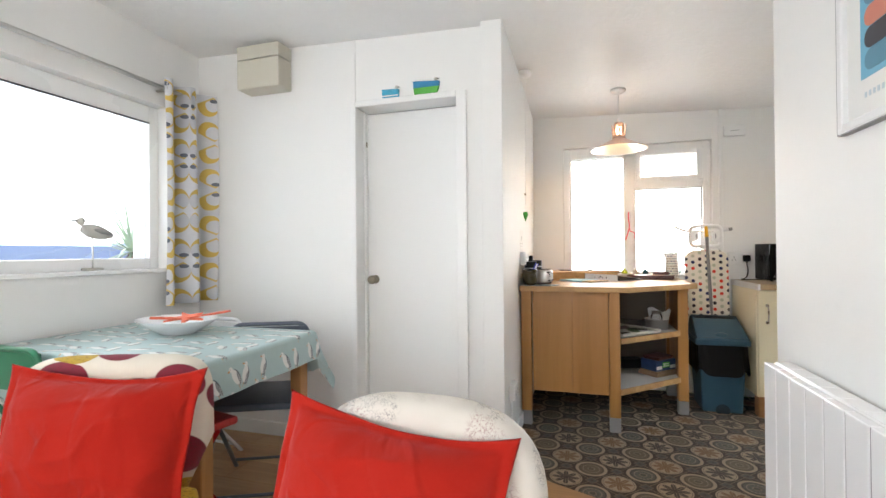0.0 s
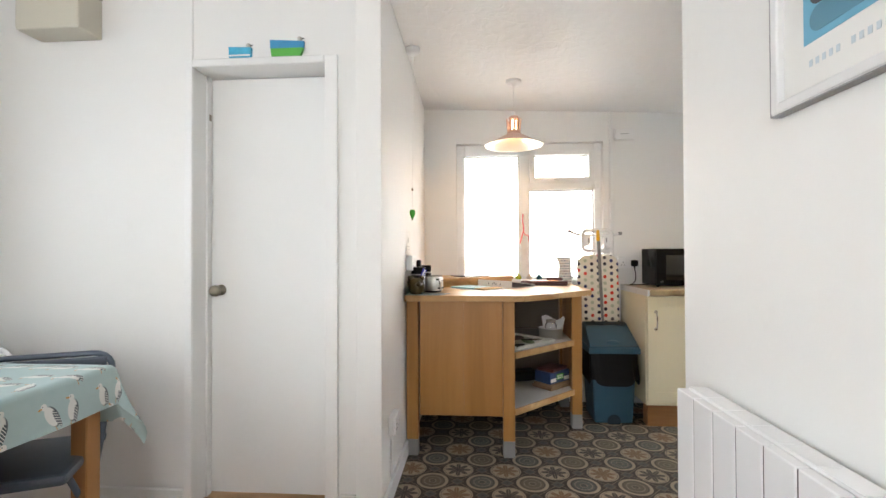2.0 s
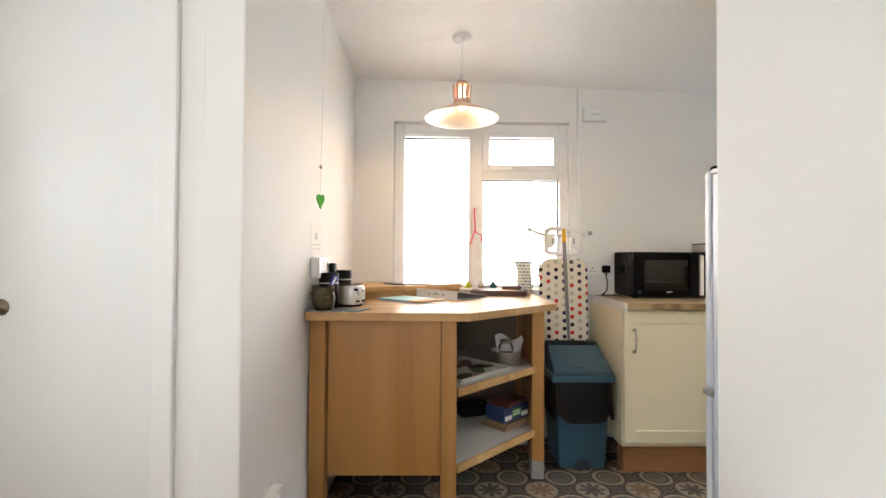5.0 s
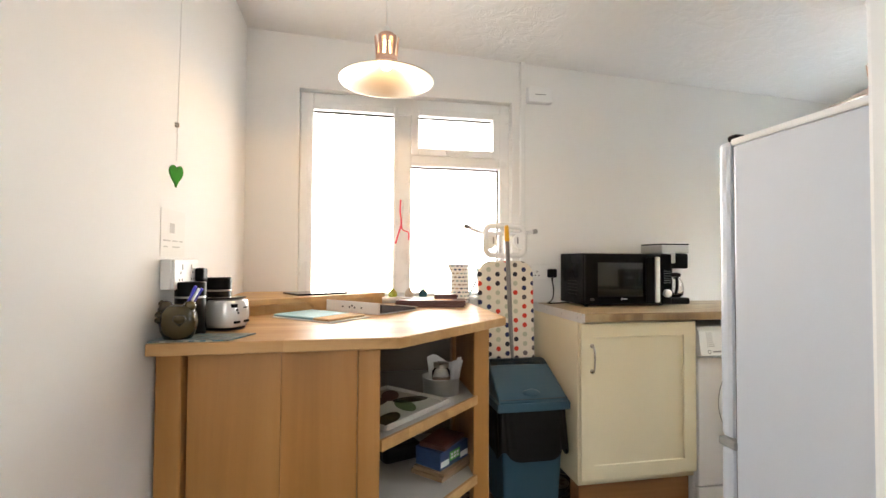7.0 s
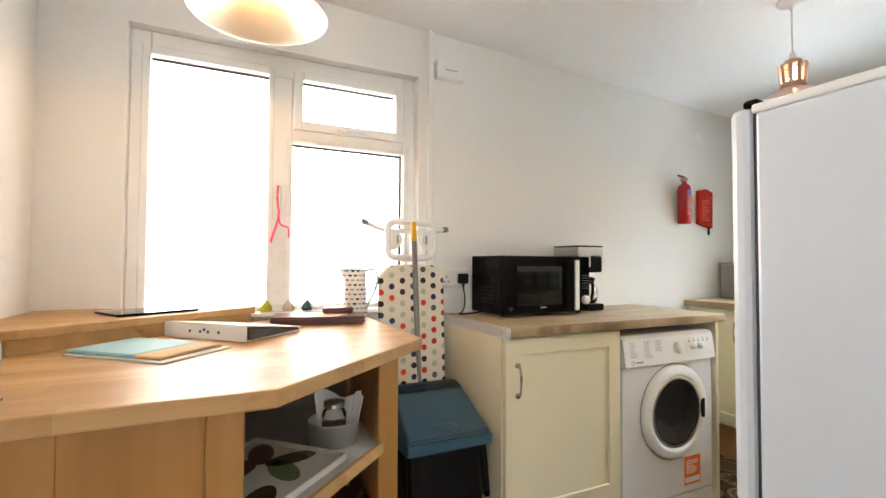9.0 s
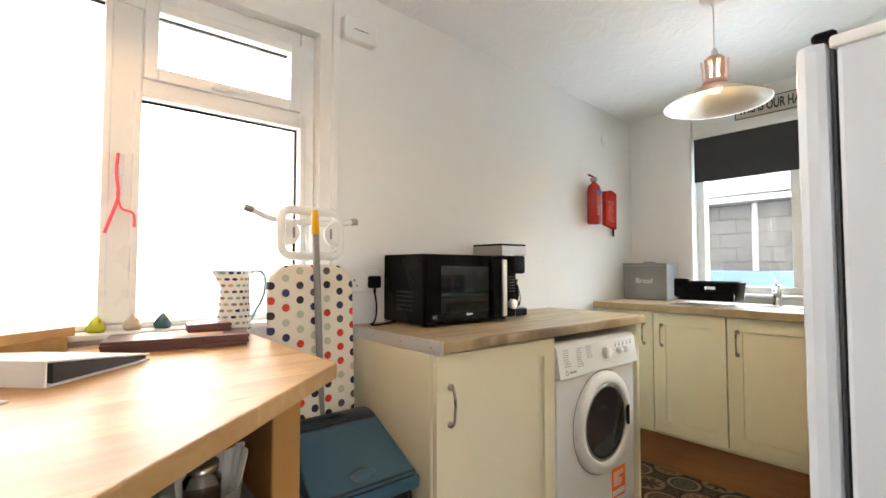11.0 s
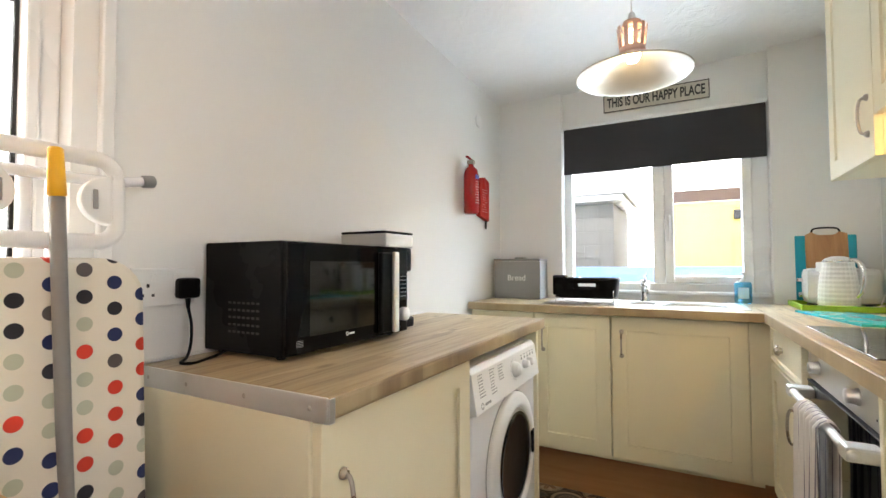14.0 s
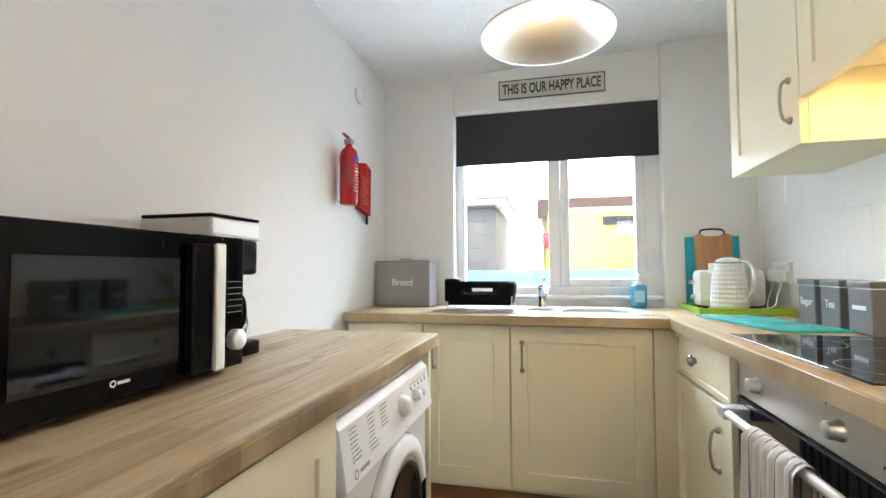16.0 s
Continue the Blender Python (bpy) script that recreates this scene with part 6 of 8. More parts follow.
solo("glass_worktop_saver", prism(GM[::-1], TOPB + 0.002, TOPB + 0.010, 0.001), TEAL_GLASS, (3.07, -1.6, TOPB + 0.002), "teal glass worktop saver beside the hob", "worktop saver")
for x, text in ((3.125, "Sugar"), (2.990, "Tea"), (2.850, "")):
    c = thing("storage_canister", (x, -1.795, TOPB), "grey metal storage canister with white lettering", "canister", "canisters")
    part("canister_body", box(x - 0.052, x + 0.052, -1.845, -1.745, TOPB + 0.0015, TOPB + 0.130, 0.005), CANISTER, c)
    part("lid", box(x - 0.054, x + 0.054, -1.847, -1.743, TOPB + 0.1305, TOPB + 0.150, 0.005), CANISTER, c)
    part("lid_line", box(x - 0.0535, x + 0.0535, -1.8465, -1.7435, TOPB + 0.1285, TOPB + 0.1304, 0), WHITE_INK, c)
    if text:
        words("lettering", text, 0.034, pose(x, -1.7444, TOPB + 0.075, 90, 0, 180), WHITE_INK, c, 0.0004)
    else:
        k = box(x - 0.03, x + 0.03, -1.7448, -1.744, TOPB + 0.07, TOPB + 0.082, 0)
        part("lettering", k, WHITE_INK, c)


# towel over the oven bar
def towel_sheet(u, v):
    x = 2.262 + 0.205 * u + 0.006 * math.sin(9 * v)
    fold = 0.010 * math.sin(u * 21) * min(1, 0.25 + abs(v - 0.44) * 3) + 0.004 * math.sin(u * 43 + 2)
    if v < 0.42:
        s = (0.42 - v) * 1.05
        return (x + 0.01 * math.sin(u * 5) * s, -1.3015 + fold + 0.006, 0.756 - s)
    if v < 0.47:
        a = (v - 0.42) / 0.05 * math.pi
        return (x, -1.316 + 0.0155 * math.cos(a) + fold * 0.3, 0.755 + 0.0155 * math.sin(a))
    s = (v - 0.47) * 0.80
    return (x, -1.3335 + fold * 0.4 - 0.002, 0.756 - s)


solo("tea_towel", grid(towel_sheet, 60, 70, None, lambda u, v: (u * 0.25, v)), TOWEL, (2.36, -1.316, 0.75), "grey and cream striped tea towel over the oven bar", "tea towel")

# the hob run stands a little out of square to the sink wall
SKEW = Matrix.Translation((3.20, -1.336, 0)) @ Matrix.Rotation(radians(1.4), 4, "Z") @ Matrix.Translation((-3.20, 1.336, 0))
for ob in [o for o in scene.objects if o.parent is None and o.name.split(".")[0] in ("drawer_cabinet", "oven", "open_rack_unit", "ceramic_hob", "tea_towel", "glass_worktop_saver")] + [hob_top]:
    ob.matrix_basis = SKEW @ ob.matrix_basis

# ---- bin, ironing board, broom ----
def taper(x0, x1, y0, y1, z0, X0, X1, Y0, Y1, z1, bev):
    """A box whose foot and head differ in size."""
    b_ = bmesh.new()
    lo = [b_.verts.new(p) for p in ((x0, y0, z0), (x1, y0, z0), (x1, y1, z0), (x0, y1, z0))]
    hi = [b_.verts.new(p) for p in ((X0, Y0, z1), (X1, Y0, z1), (X1, Y1, z1), (X0, Y1, z1))]
    b_.faces.new(lo[::-1]), b_.faces.new(hi)
    for i in range(4):
        b_.faces.new((lo[i], lo[(i + 1) % 4], hi[(i + 1) % 4], hi[i]))
    bmesh.ops.bevel(b_, geom=b_.edges[:], offset=bev, segments=3, affect="EDGES", profile=0.5)
    return b_


bn = thing("pedal_bin", (1.325, -0.33, 0.0), "dusty blue plastic flip-top bin with a black liner folded over", "bin")
part("bin_body", taper(1.20, 1.45, -0.455, -0.20, 0.002, 1.175, 1.475, -0.475, -0.175, 0.49, 0.015), BLUE_BIN, bn)
# raised disc, its darker blue painted for the shade of a hollow
part("foot_recess_shade", lathe([(0.0, 0.003), (0.038, 0.003), (0.044, 0)], 28, None, pose(1.325, -0.4575, 0.02, 90, 0, 0)), plain("shaded_blue_plastic", (0.015, 0.035, 0.055), 0.5), bn)


def liner(u, v):
    a = 2 * math.pi * u
    c, s = math.cos(a), math.sin(a)
    ex = 0.28
    k = 1 + 0.05 * (1 - v) * (1 + 0.7 * math.sin(a * 7)) + 0.012 * math.sin(a * 19 + v * 5)
    return (1.325 + 0.158 * k * math.copysign(abs(c) ** ex, c), -0.33 + 0.162 * k * math.copysign(abs(s) ** ex, s), 0.285 + 0.02 * math.sin(a * 5) * (1 - v) + 0.205 * v)


part("bin_liner", grid(liner, 90, 14), BAG, bn, "crumpled black bin liner")
part("lid_rim", box(1.152, 1.492, -0.497, -0.165, 0.476, 0.516, 0.010), BLUE_BIN, bn)
lp = [(-0.170, 0.517)] + [(p_.x, p_.y) for p_ in curve_pts([(-0.170, 0.622, 0), (-0.184, 0.645, 0), (-0.225, 0.652, 0), (-0.262, 0.644, 0), (-0.30, 0.624, 0), (-0.39, 0.576, 0), (-0.478, 0.528, 0), (-0.490, 0.517, 0)], 4)]
lb = prism(lp, 1.160, 1.486, 0.009, None, Matrix(((0, 0, 1, 0), (1, 0, 0, 0), (0, 1, 0, 0), (0, 0, 0, 1))))
for v_ in lb.verts:
    # the sides draw in towards the top
    k_ = max(0.0, v_.co.z - 0.517) / 0.135
    v_.co.x += 0.022 * k_ * (1 if v_.co.x < 1.323 else -0.5)
for f_ in lb.faces:
    f_.smooth = len(f_.verts) < 8
lid = part("lid", lb, BLUE_BIN, bn, "sloping blue flap lid")
part("lid_seam", prism([(a_, b_ + 0.0012) for a_, b_ in ((-0.486, 0.5235), (-0.478, 0.5235), (-0.478, 0.5275), (-0.486, 0.5275))], 1.17, 1.478, 0, None, Matrix(((0, 0, 1, 0), (1, 0, 0, 0), (0, 1, 0, 0), (0, 0, 0, 1)))), plain("dark_blue_seam", (0.012, 0.028, 0.045), 0.5), lid)
part("thumb_grip", lathe([(0.0, 0.007), (0.022, 0.009), (0.034, 0.006), (0.042, 0)], 28, None, pose(1.325, -0.447, 0.545, 29, 0, 0) @ Matrix.Diagonal((1.0, 0.55, 1.0, 1.0))), BLUE_BIN, lid)

ib = thing("ironing_board", (1.31, -0.10, 0.0), "folded ironing board with a dotted cover, standing against the wall", "ironing board")
lean = pose(1.31, -0.165, 0.0, -3.2, 0, 0)


def board_outline():
    pts = []
    for cx, cz, a0 in ((0.148 - 0.075, 1.138 - 0.075, 0), (-0.148 + 0.075, 1.138 - 0.075, 90)):
        for i in range(9):
            a = radians(a0 + 90 * i / 8)
            pts.append((cx + 0.075 * math.cos(a), cz + 0.075 * math.sin(a)))
    return pts + [(-0.148, 0.35), (-0.10, 0.10), (-0.04, 0.03), (0.04, 0.03), (0.10, 0.10), (0.148, 0.35)]


UP = Matrix(((1, 0, 0, 0), (0, 0, -1, 0), (0, 1, 0, 0), (0, 0, 0, 1)))
part("cover", prism(board_outline(), 0.0, 0.034, 0.010, None, lean @ UP), DOTS, ib, "cream cotton cover with coloured dots")
rest_path = []
for cx, cz, a0 in ((0.070, 1.286, 0), (-0.070, 1.286, 90), (-0.070, 1.202, 180), (0.070, 1.202, 270)):
    for i in range(7):
        a = radians(a0 + 15 * i)
        rest_path.append((cx + 0.035 * math.cos(a), 0.0, cz + 0.035 * math.sin(a)))
fr = tube(rest_path + rest_path[:2], 0.0145, 14)
for v in fr.verts:
    v.co.y = v.co.y * 0.72 - 0.022
for s in (-1, 1):
    ear = [(s * (0.094 - 0.050 * math.sin(math.pi * i / 14)), 1.244 + 0.046 * math.cos(math.pi * i / 14)) for i in range(15)]
    prism(ear if s < 0 else ear[::-1], 0.012, 0.031, 0.004, fr, UP)
part("iron_rest", placed(fr, lean), WHITE_PLASTIC, ib, "white plastic iron rest")
for s in (-1, 1):
    part("rest_pad", placed(box(s * 0.066 - 0.004, s * 0.066 + 0.004, -0.0345, -0.0312, 1.226, 1.262, 0.001), lean), GREY_PLASTIC, ib)
fb = tube(curve_pts([(-0.195, -0.004, 1.315), (-0.12, -0.004, 1.288), (0.0, -0.004, 1.284), (0.10, -0.004, 1.286), (0.165, -0.004, 1.296)], 6), 0.010, 12)
bar = part("foot_bar", placed(fb, lean), WHITE_ENAMEL, ib)
part("foot_cap", placed(rod((-0.215, -0.004, 1.322), (-0.188, -0.004, 1.313), 0.0125), lean), GREY_PLASTIC, ib)
part("foot_cap", placed(rod((0.160, -0.004, 1.2955), (0.186, -0.004, 1.2985), 0.0125), lean), GREY_PLASTIC, ib)
for s in (-0.02, 0.02):
    part("leg", placed(tube([(s, 0.012, 1.285), (s, 0.016, 0.12)], 0.011, 12), lean), WHITE_ENAMEL, ib)
br = thing("broom", (1.352, -0.24, 0.0), "grey broom with a yellow grip leaning on the ironing board", "broom")
part("stick", rod((1.362, -0.158, 0.05), (1.309, -0.152, 1.240), 0.0115), plain("grey_broom_handle", (0.20, 0.195, 0.19), 0.4), br)
part("grip", rod((1.309, -0.152, 1.238), (1.3055, -0.1516, 1.320), 0.0135, 0.011), YELLOW, br, "yellow plastic grip")
part("head", box(1.22, 1.47, -0.172, -0.142, 0.0, 0.06, 0.008), GREY_PLASTIC, br)

# ---- things on the desk ----
pm = [(0.010, -1.076), (0.210, -1.074), (0.256, -0.962), (0.02, -0.945)]
n = Nodes("patterned_placemat")
mo = n.cells(70.0, n.map((1.0, 1.0, 0.0)), 0.15)[1]
PLACEMAT = n.end(n.mix(n.xyz(mo)[0], n.mix(n.xyz(mo)[1], (0.02, 0.17, 0.24), (0.40, 0.38, 0.30)), (0.06, 0.06, 0.05)), 0.35)
solo("place_mat", prism(pm, TD + 0.0008, TD + 0.005, 0.001), PLACEMAT, (0.13, -1.05, TD), "blue and brown patterned place mat on the desk", "place mat")
pt = thing("pen_pot", (0.068, -1.02, TD + 0.005), "brown glazed animal-shaped pen pot holding pens", "pen pot")
z = TD + 0.0055
prof = [(0, z), (0.034, z), (0.044, z + 0.02), (0.048, z + 0.045), (0.044, z + 0.07), (0.034, z + 0.088), (0.028, z + 0.092), (0.024, z + 0.088), (0.022, z + 0.04), (0, z + 0.03)]
b = lathe(prof, 28, None, pose(0.068, -1.03, 0))
for s in (-1, 1):
    lathe([(0, 0.016), (0.012, 0.012), (0.017, 0), (0.012, -0.012), (0, -0.016)], 16, b, pose(0.068 + 0.03 * s, -1.036, z + 0.088))
lathe([(0, 0.014), (0.014, 0.01), (0.018, 0), (0, -0.02)], 16, b, pose(0.085, -1.072, z + 0.055))
for i in range(7):
    lathe([(0, 0.014), (0.008, 0.006), (0.009, 0), (0, -0.006)], 10, b, pose(0.028 - 0.003 * (i % 2), -1.03 + 0.01 * (i - 3), z + 0.05 + 0.014 * (3 - abs(i - 3))))
part("pot", b, BROWN_CERAMIC, pt)
for i, (dx, dy, mt) in enumerate(((0.045, 0.0, BLUE_INK), (0.05, 0.012, WHITE_PLASTIC), (0.055, 0.02, BLUE_INK))):
    part("pen", rod((0.066, -1.03 + 0.006 * i, z + 0.04), (0.066 + dx, -1.03 + dy, z + 0.135 + 0.008 * (i == 0)), 0.004), mt, pt)
for x, y, h in ((0.064, -0.928, 0.155), (0.078, -0.700, 0.160)):
    c = thing("storage_jar", (x, y, TD), "black cylindrical storage jar on the desk", "jar", "black jars")
    part("jar_body", lathe([(0, TD + 0.001), (0.040, TD + 0.001), (0.042, TD + 0.004), (0.042, TD + h - 0.047), (0, TD + h - 0.047)], 32, None, pose(x, y, 0)), BLACK, c)
    part("band", lathe([(0.0415, TD + h - 0.0465), (0.0425, TD + h - 0.044), (0.0415, TD + h - 0.0415)], 32, None, pose(x, y, 0)), STEEL, c)
    part("lid", lathe([(0.042, TD + h - 0.041), (0.042, TD + h - 0.003), (0.040, TD + h), (0, TD + h)], 32, None, pose(x, y, 0)), BLACK, c)
rd = thing("desk_radio", (0.165, -0.83, TD), "small rounded silver and black radio on the desk", "radio")


def pebble(x0, x1, z0, z1, half, nose, bulge=0.0):
    """A block whose far end (x1) is rounded in plan and eased at top and bottom."""
    def fn(u, v):
        a = -math.pi / 2 + math.pi * u
        w = math.sin(math.pi * min(1.0, max(0.0, v)))
        k = 0.90 + 0.10 * w ** 0.45 + bulge * w
        x = x0 + (x1 - x0 - nose) + (nose * k) * max(0.0, math.cos(a)) ** 0.75
        y = half * k * math.copysign(abs(math.sin(a)) ** 0.65, math.sin(a))
        if u in (0, 1):
            x = x0
        return (x, y, z0 + (z1 - z0) * v)
    b_ = grid(fn, 36, 12)
    b_.verts.ensure_lookup_table()
    n_v = 13
    for row in (0, 12):
        b_.faces.new([b_.verts[i_ * n_v + row] for i_ in range(37)])
    b_.faces.new([b_.verts[k_] for k_ in range(13)] + [b_.verts[36 * 13 + k_] for k_ in range(12, -1, -1)])
    return b_


m = pose(0.078, -0.808, TD + 0.001, 0, 0, -26)
part("radio_body", placed(pebble(-0.012, 0.045, 0.003, 0.098, 0.058, 0.004), m), BLACK, rd)
part("silver_front", placed(pebble(0.046, 0.128, 0.010, 0.094, 0.058, 0.056, 0.04), m), plain("silver_plastic", (0.66, 0.66, 0.64), 0.26, 0.35), rd, "bulging silver front")
part("base_plate", placed(pebble(0.0, 0.120, 0.0, 0.0095, 0.052, 0.050), m), BLACK, rd)
part("top_plate", placed(pebble(0.0, 0.122, 0.0985, 0.102, 0.054, 0.052), m), BLACK_GLOSS, rd)
k = None
for dy, zz, w_, h_ in ((-0.030, 0.078, 0.020, 0.011), (-0.022, 0.064, 0.006, 0.006), (-0.018, 0.055, 0.006, 0.006), (-0.020, 0.026, 0.022, 0.008), (0.020, 0.026, 0.022, 0.008), (0.014, 0.070, 0.016, 0.004)):
    x_ = 0.072 + 0.0575 * max(0.0, 1 - (abs(dy) / 0.058) ** (2 / 0.65)) ** 0.375
    k = box(-0.012, 0.003, dy - w_ / 2, dy + w_ / 2, zz - h_ / 2, zz + h_ / 2, 0.001, k, m @ pose(x_, 0, 0))
part("slots", k, BLACK, rd)
solo("tablet", box(-0.12, 0.12, -0.085, 0.085, 0, 0.008, 0.003, None, pose(0.36, -0.20, TD + 0.0645, 0, 0, 30)), BLACK_GLOSS, (0.36, -0.20, TD + 0.0645), "thin dark tablet lying on the corner ledge", "tablet")
fo = thing("paper_folder", (0.43, -0.56, TD), "blue and tan paper folder on white sheets", "folder")
m = pose(0.415, -0.575, TD + 0.001, 0, 0, -42)
part("sheet", placed(box(-0.15, 0.16, -0.11, 0.10, 0, 0.003, 0.0006), m), PAPER, fo)
part("cover", placed(box(-0.155, 0.06, -0.10, 0.095, 0.0035, 0.013, 0.003), m), plain("pale_blue_card", (0.25, 0.45, 0.50), 0.6, var=0.1), fo)
part("flap", placed(box(0.0605, 0.14, -0.10, 0.095, 0.0035, 0.012, 0.003), m), plain("tan_card", (0.50, 0.33, 0.15), 0.7), fo)
bi = thing("ring_binder", (0.60, -0.40, TD), "white ring binder lying flat with dark papers", "binder")
m = pose(0.418, -0.318, TD + 0.001, 0, 0, -45)
part("spine", placed(box(0, 0.315, 0.0, 0.004, 0, 0.047, 0.001), m), PAPER, bi)
part("lower_cover", placed(box(0, 0.315, 0.0045, 0.25, 0, 0.003, 0.001), m), PAPER, bi)
cv = prism([(0.0045, 0.044), (0.25, 0.012), (0.25, 0.015), (0.0045, 0.047)], 0, 0.315, 0.0, None, m @ Matrix(((0, 0, 1, 0), (1, 0, 0, 0), (0, 1, 0, 0), (0, 0, 0, 1))))
part("upper_cover", cv, PAPER, bi)
pg = prism([(0.02, 0.004), (0.245, 0.004), (0.245, 0.011), (0.02, 0.039)], 0.006, 0.309, 0.0, None, m @ Matrix(((0, 0, 1, 0), (1, 0, 0, 0), (0, 1, 0, 0), (0, 0, 0, 1))))
part("page_block", pg, plain("dark_paper_edges", (0.06, 0.06, 0.07), 0.7), bi)
k = None
for a in (0.10, 0.14, 0.155, 0.17, 0.21):
    k = box(a, a + 0.008, -0.0006, -0.0001, 0.018 + 0.006 * (a * 100 % 2 > 1), 0.026 + 0.006 * (a * 100 % 2 > 1), 0, k, m)
part("spine_marks", k, DARK_INK, bi)
for i, dz in enumerate((0.0, 0.008, 0.016, 0.024)):
    solo("menu_folder", box(-0.165, 0.165, -0.075, 0.075, 0, 0.0075, 0.001, None, pose(0.905 + 0.004 * (i % 2), -0.185 - 0.003 * i, TD + 0.001 + dz, 0, 0, -12 + 1.2 * (i % 3))), MAROON, (0.905, -0.175, TD + 0.001 + dz), "flat maroon leatherette menu folder in a stack", "menu", "menus")
solo("small_box", box(-0.055, 0.055, -0.035, 0.035, 0, 0.022, 0.002, None, pose(0.985, -0.16, TD + 0.0335, 0, 0, -6)), MAROON, (0.985, -0.16, TD + 0.0335), "small maroon box on top of the menus", "box")
solo("paper_slip", box(-0.06, 0.06, -0.03, 0.03, 0, 0.0008, 0, None, pose(0.945, -0.225, TD + 0.0335, 0, 0, -12)), plain("orange_tan_card", (0.62, 0.30, 0.12), 0.6, var=0.4, big=25), (0.945, -0.225, TD + 0.0335), "orange and tan card slip lying on the menus", "card")
SILL = 0.946
jg = thing("water_jug", (1.105, -0.055, TD), "white china jug with a fish print and pale blue handle", "jug")
jp = lambda r0: [(0, 0.002), (r0 * 1.1, 0.002), (r0 * 1.12, 0.01), (r0, 0.15), (r0 * 0.98, 0.203), (r0 * 0.9, 0.203), (r0 * 0.92, 0.15), (r0, 0.012), (0, 0.008)]
jb = lathe(jp(0.046), 36)
for v in jb.verts:
    if v.co.z > 0.17 and v.co.x < -0.03 and abs(v.co.y) < 0.03:
        v.co.x -= (v.co.z - 0.17) * 0.75 * (1 - abs(v.co.y) / 0.03)
me_j = part("jug_body", placed(jb, pose(1.085, -0.045, TD + 0.001)), FISH, jg)
part("handle", tube(curve_pts([(1.128, -0.045, TD + 0.195), (1.165, -0.045, TD + 0.20), (1.182, -0.045, TD + 0.17), (1.172, -0.045, TD + 0.11), (1.140, -0.045, TD + 0.05), (1.132, -0.045, TD + 0.035)], 6), 0.006, 10), plain("pale_blue_glaze", (0.30, 0.45, 0.48), 0.2), jg)
for x, mt, lab in ((0.735, plain("lime_glaze", (0.45, 0.50, 0.03), 0.25, var=0.3, big=50), "small lime and green pottery hen ornament on the sill"), (0.82, plain("cream_glaze", (0.60, 0.52, 0.40), 0.3, var=0.3, big=60), "small cream pottery bird ornament on the sill"), (0.895, plain("petrol_glaze", (0.04, 0.14, 0.17), 0.25, var=0.5, big=60), "small petrol blue pottery ornament on the sill")):
    o = thing("pottery_ornament", (x, 0.0, SILL), lab, "ornament", "sill ornaments")
    part("body", lathe([(0, 0.0), (0.020, 0.001), (0.024, 0.012), (0.018, 0.028), (0.008, 0.040), (0.003, 0.046), (0, 0.047)], 20, None, pose(x, 0.0, SILL)), mt, o)
    part("beak", rod((x + 0.006, -0.010, SILL + 0.032), (x + 0.012, -0.019, SILL + 0.030), 0.004, 0.0015, 10), YELLOW, o)

# things on the desk shelves
S1, S2 = 0.5775, 0.2545
bt = thing("baking_tray", (0.75, -0.55, S1), "white flat tray printed with dark leaves", "tray")
m = pose(0.700, -0.615, S1 + 0.001, 0, 0, 44)
# tray colour dulled to carry the shade of the shelf
TRAYCOL = plain("shaded_tray_lacquer", (0.50, 0.48, 0.42), 0.4)
part("tray_base", placed(box(-0.23, 0.13, -0.16, 0.16, 0, 0.006, 0.002), m), TRAYCOL, bt)
rm = None
for a0, a1, b0_, b1_ in ((-0.23, 0.13, -0.166, -0.16), (-0.23, 0.13, 0.16, 0.166), (-0.236, -0.23, -0.16, 0.16), (0.13, 0.136, -0.16, 0.16)):
    rm = box(a0, a1, b0_, b1_, 0.001, 0.020, 0.002, rm, m)
part("rim", rm, TRAYCOL, bt)
for i, (a, b_, rot, mt) in enumerate(((-0.15, -0.10, 20, BROWN_CERAMIC), (0.0, -0.05, 60, plain("olive_leaf_print", (0.075, 0.11, 0.03), 0.5)), (0.07, -0.02, -30, BROWN_CERAMIC), (-0.05, 0.06, 10, MAROON), (-0.16, 0.05, 80, DARK_INK), (0.06, 0.08, 40, MAROON))):
    part("leaf_print", placed(prism([(0.074 * math.cos(2 * math.pi * k_ / 16), 0.036 * math.sin(2 * math.pi * k_ / 16)) for k_ in range(16)], 0, 0.0008), m @ pose(a, b_, 0.0063, 0, 0, rot)), mt, bt)
ct = thing("cake_tin", (0.905, -0.485, S1), "round aluminium cake tin with paper and a jar in it", "cake tin")
part("tin", lathe([(0, 0.001), (0.075, 0.001), (0.078, 0.07), (0.081, 0.072), (0.081, 0.070), (0.076, 0.066), (0.073, 0.006), (0, 0.005)], 36, None, pose(0.905, -0.485, S1)), ALU, ct)
part("paper_liner", grid(lambda u, v: (0.905 + (0.062 + 0.025 * v + 0.006 * math.sin(u * 40)) * math.cos(-0.35 + 2.5 * u), -0.485 + (0.062 + 0.025 * v) * math.sin(-0.35 + 2.5 * u), S1 + 0.01 + 0.135 * v * (0.88 + 0.12 * math.sin(u * 9))), 40, 6), PAPER, ct)
jr = thing("glass_jar", (0.905, -0.485, S1 + 0.007), "small glass jar with a metal lid, in the cake tin", "jar")
part("jar", lathe([(0, 0.0), (0.035, 0.0), (0.038, 0.004), (0.038, 0.085), (0.030, 0.095), (0.030, 0.10), (0, 0.10)], 28, None, pose(0.905, -0.485, S1 + 0.0075)), GLASS, jr)
part("contents", lathe([(0, 0.003), (0.034, 0.003), (0.034, 0.05), (0, 0.055)], 20, None, pose(0.905, -0.485, S1 + 0.0075)), CARD, jr)
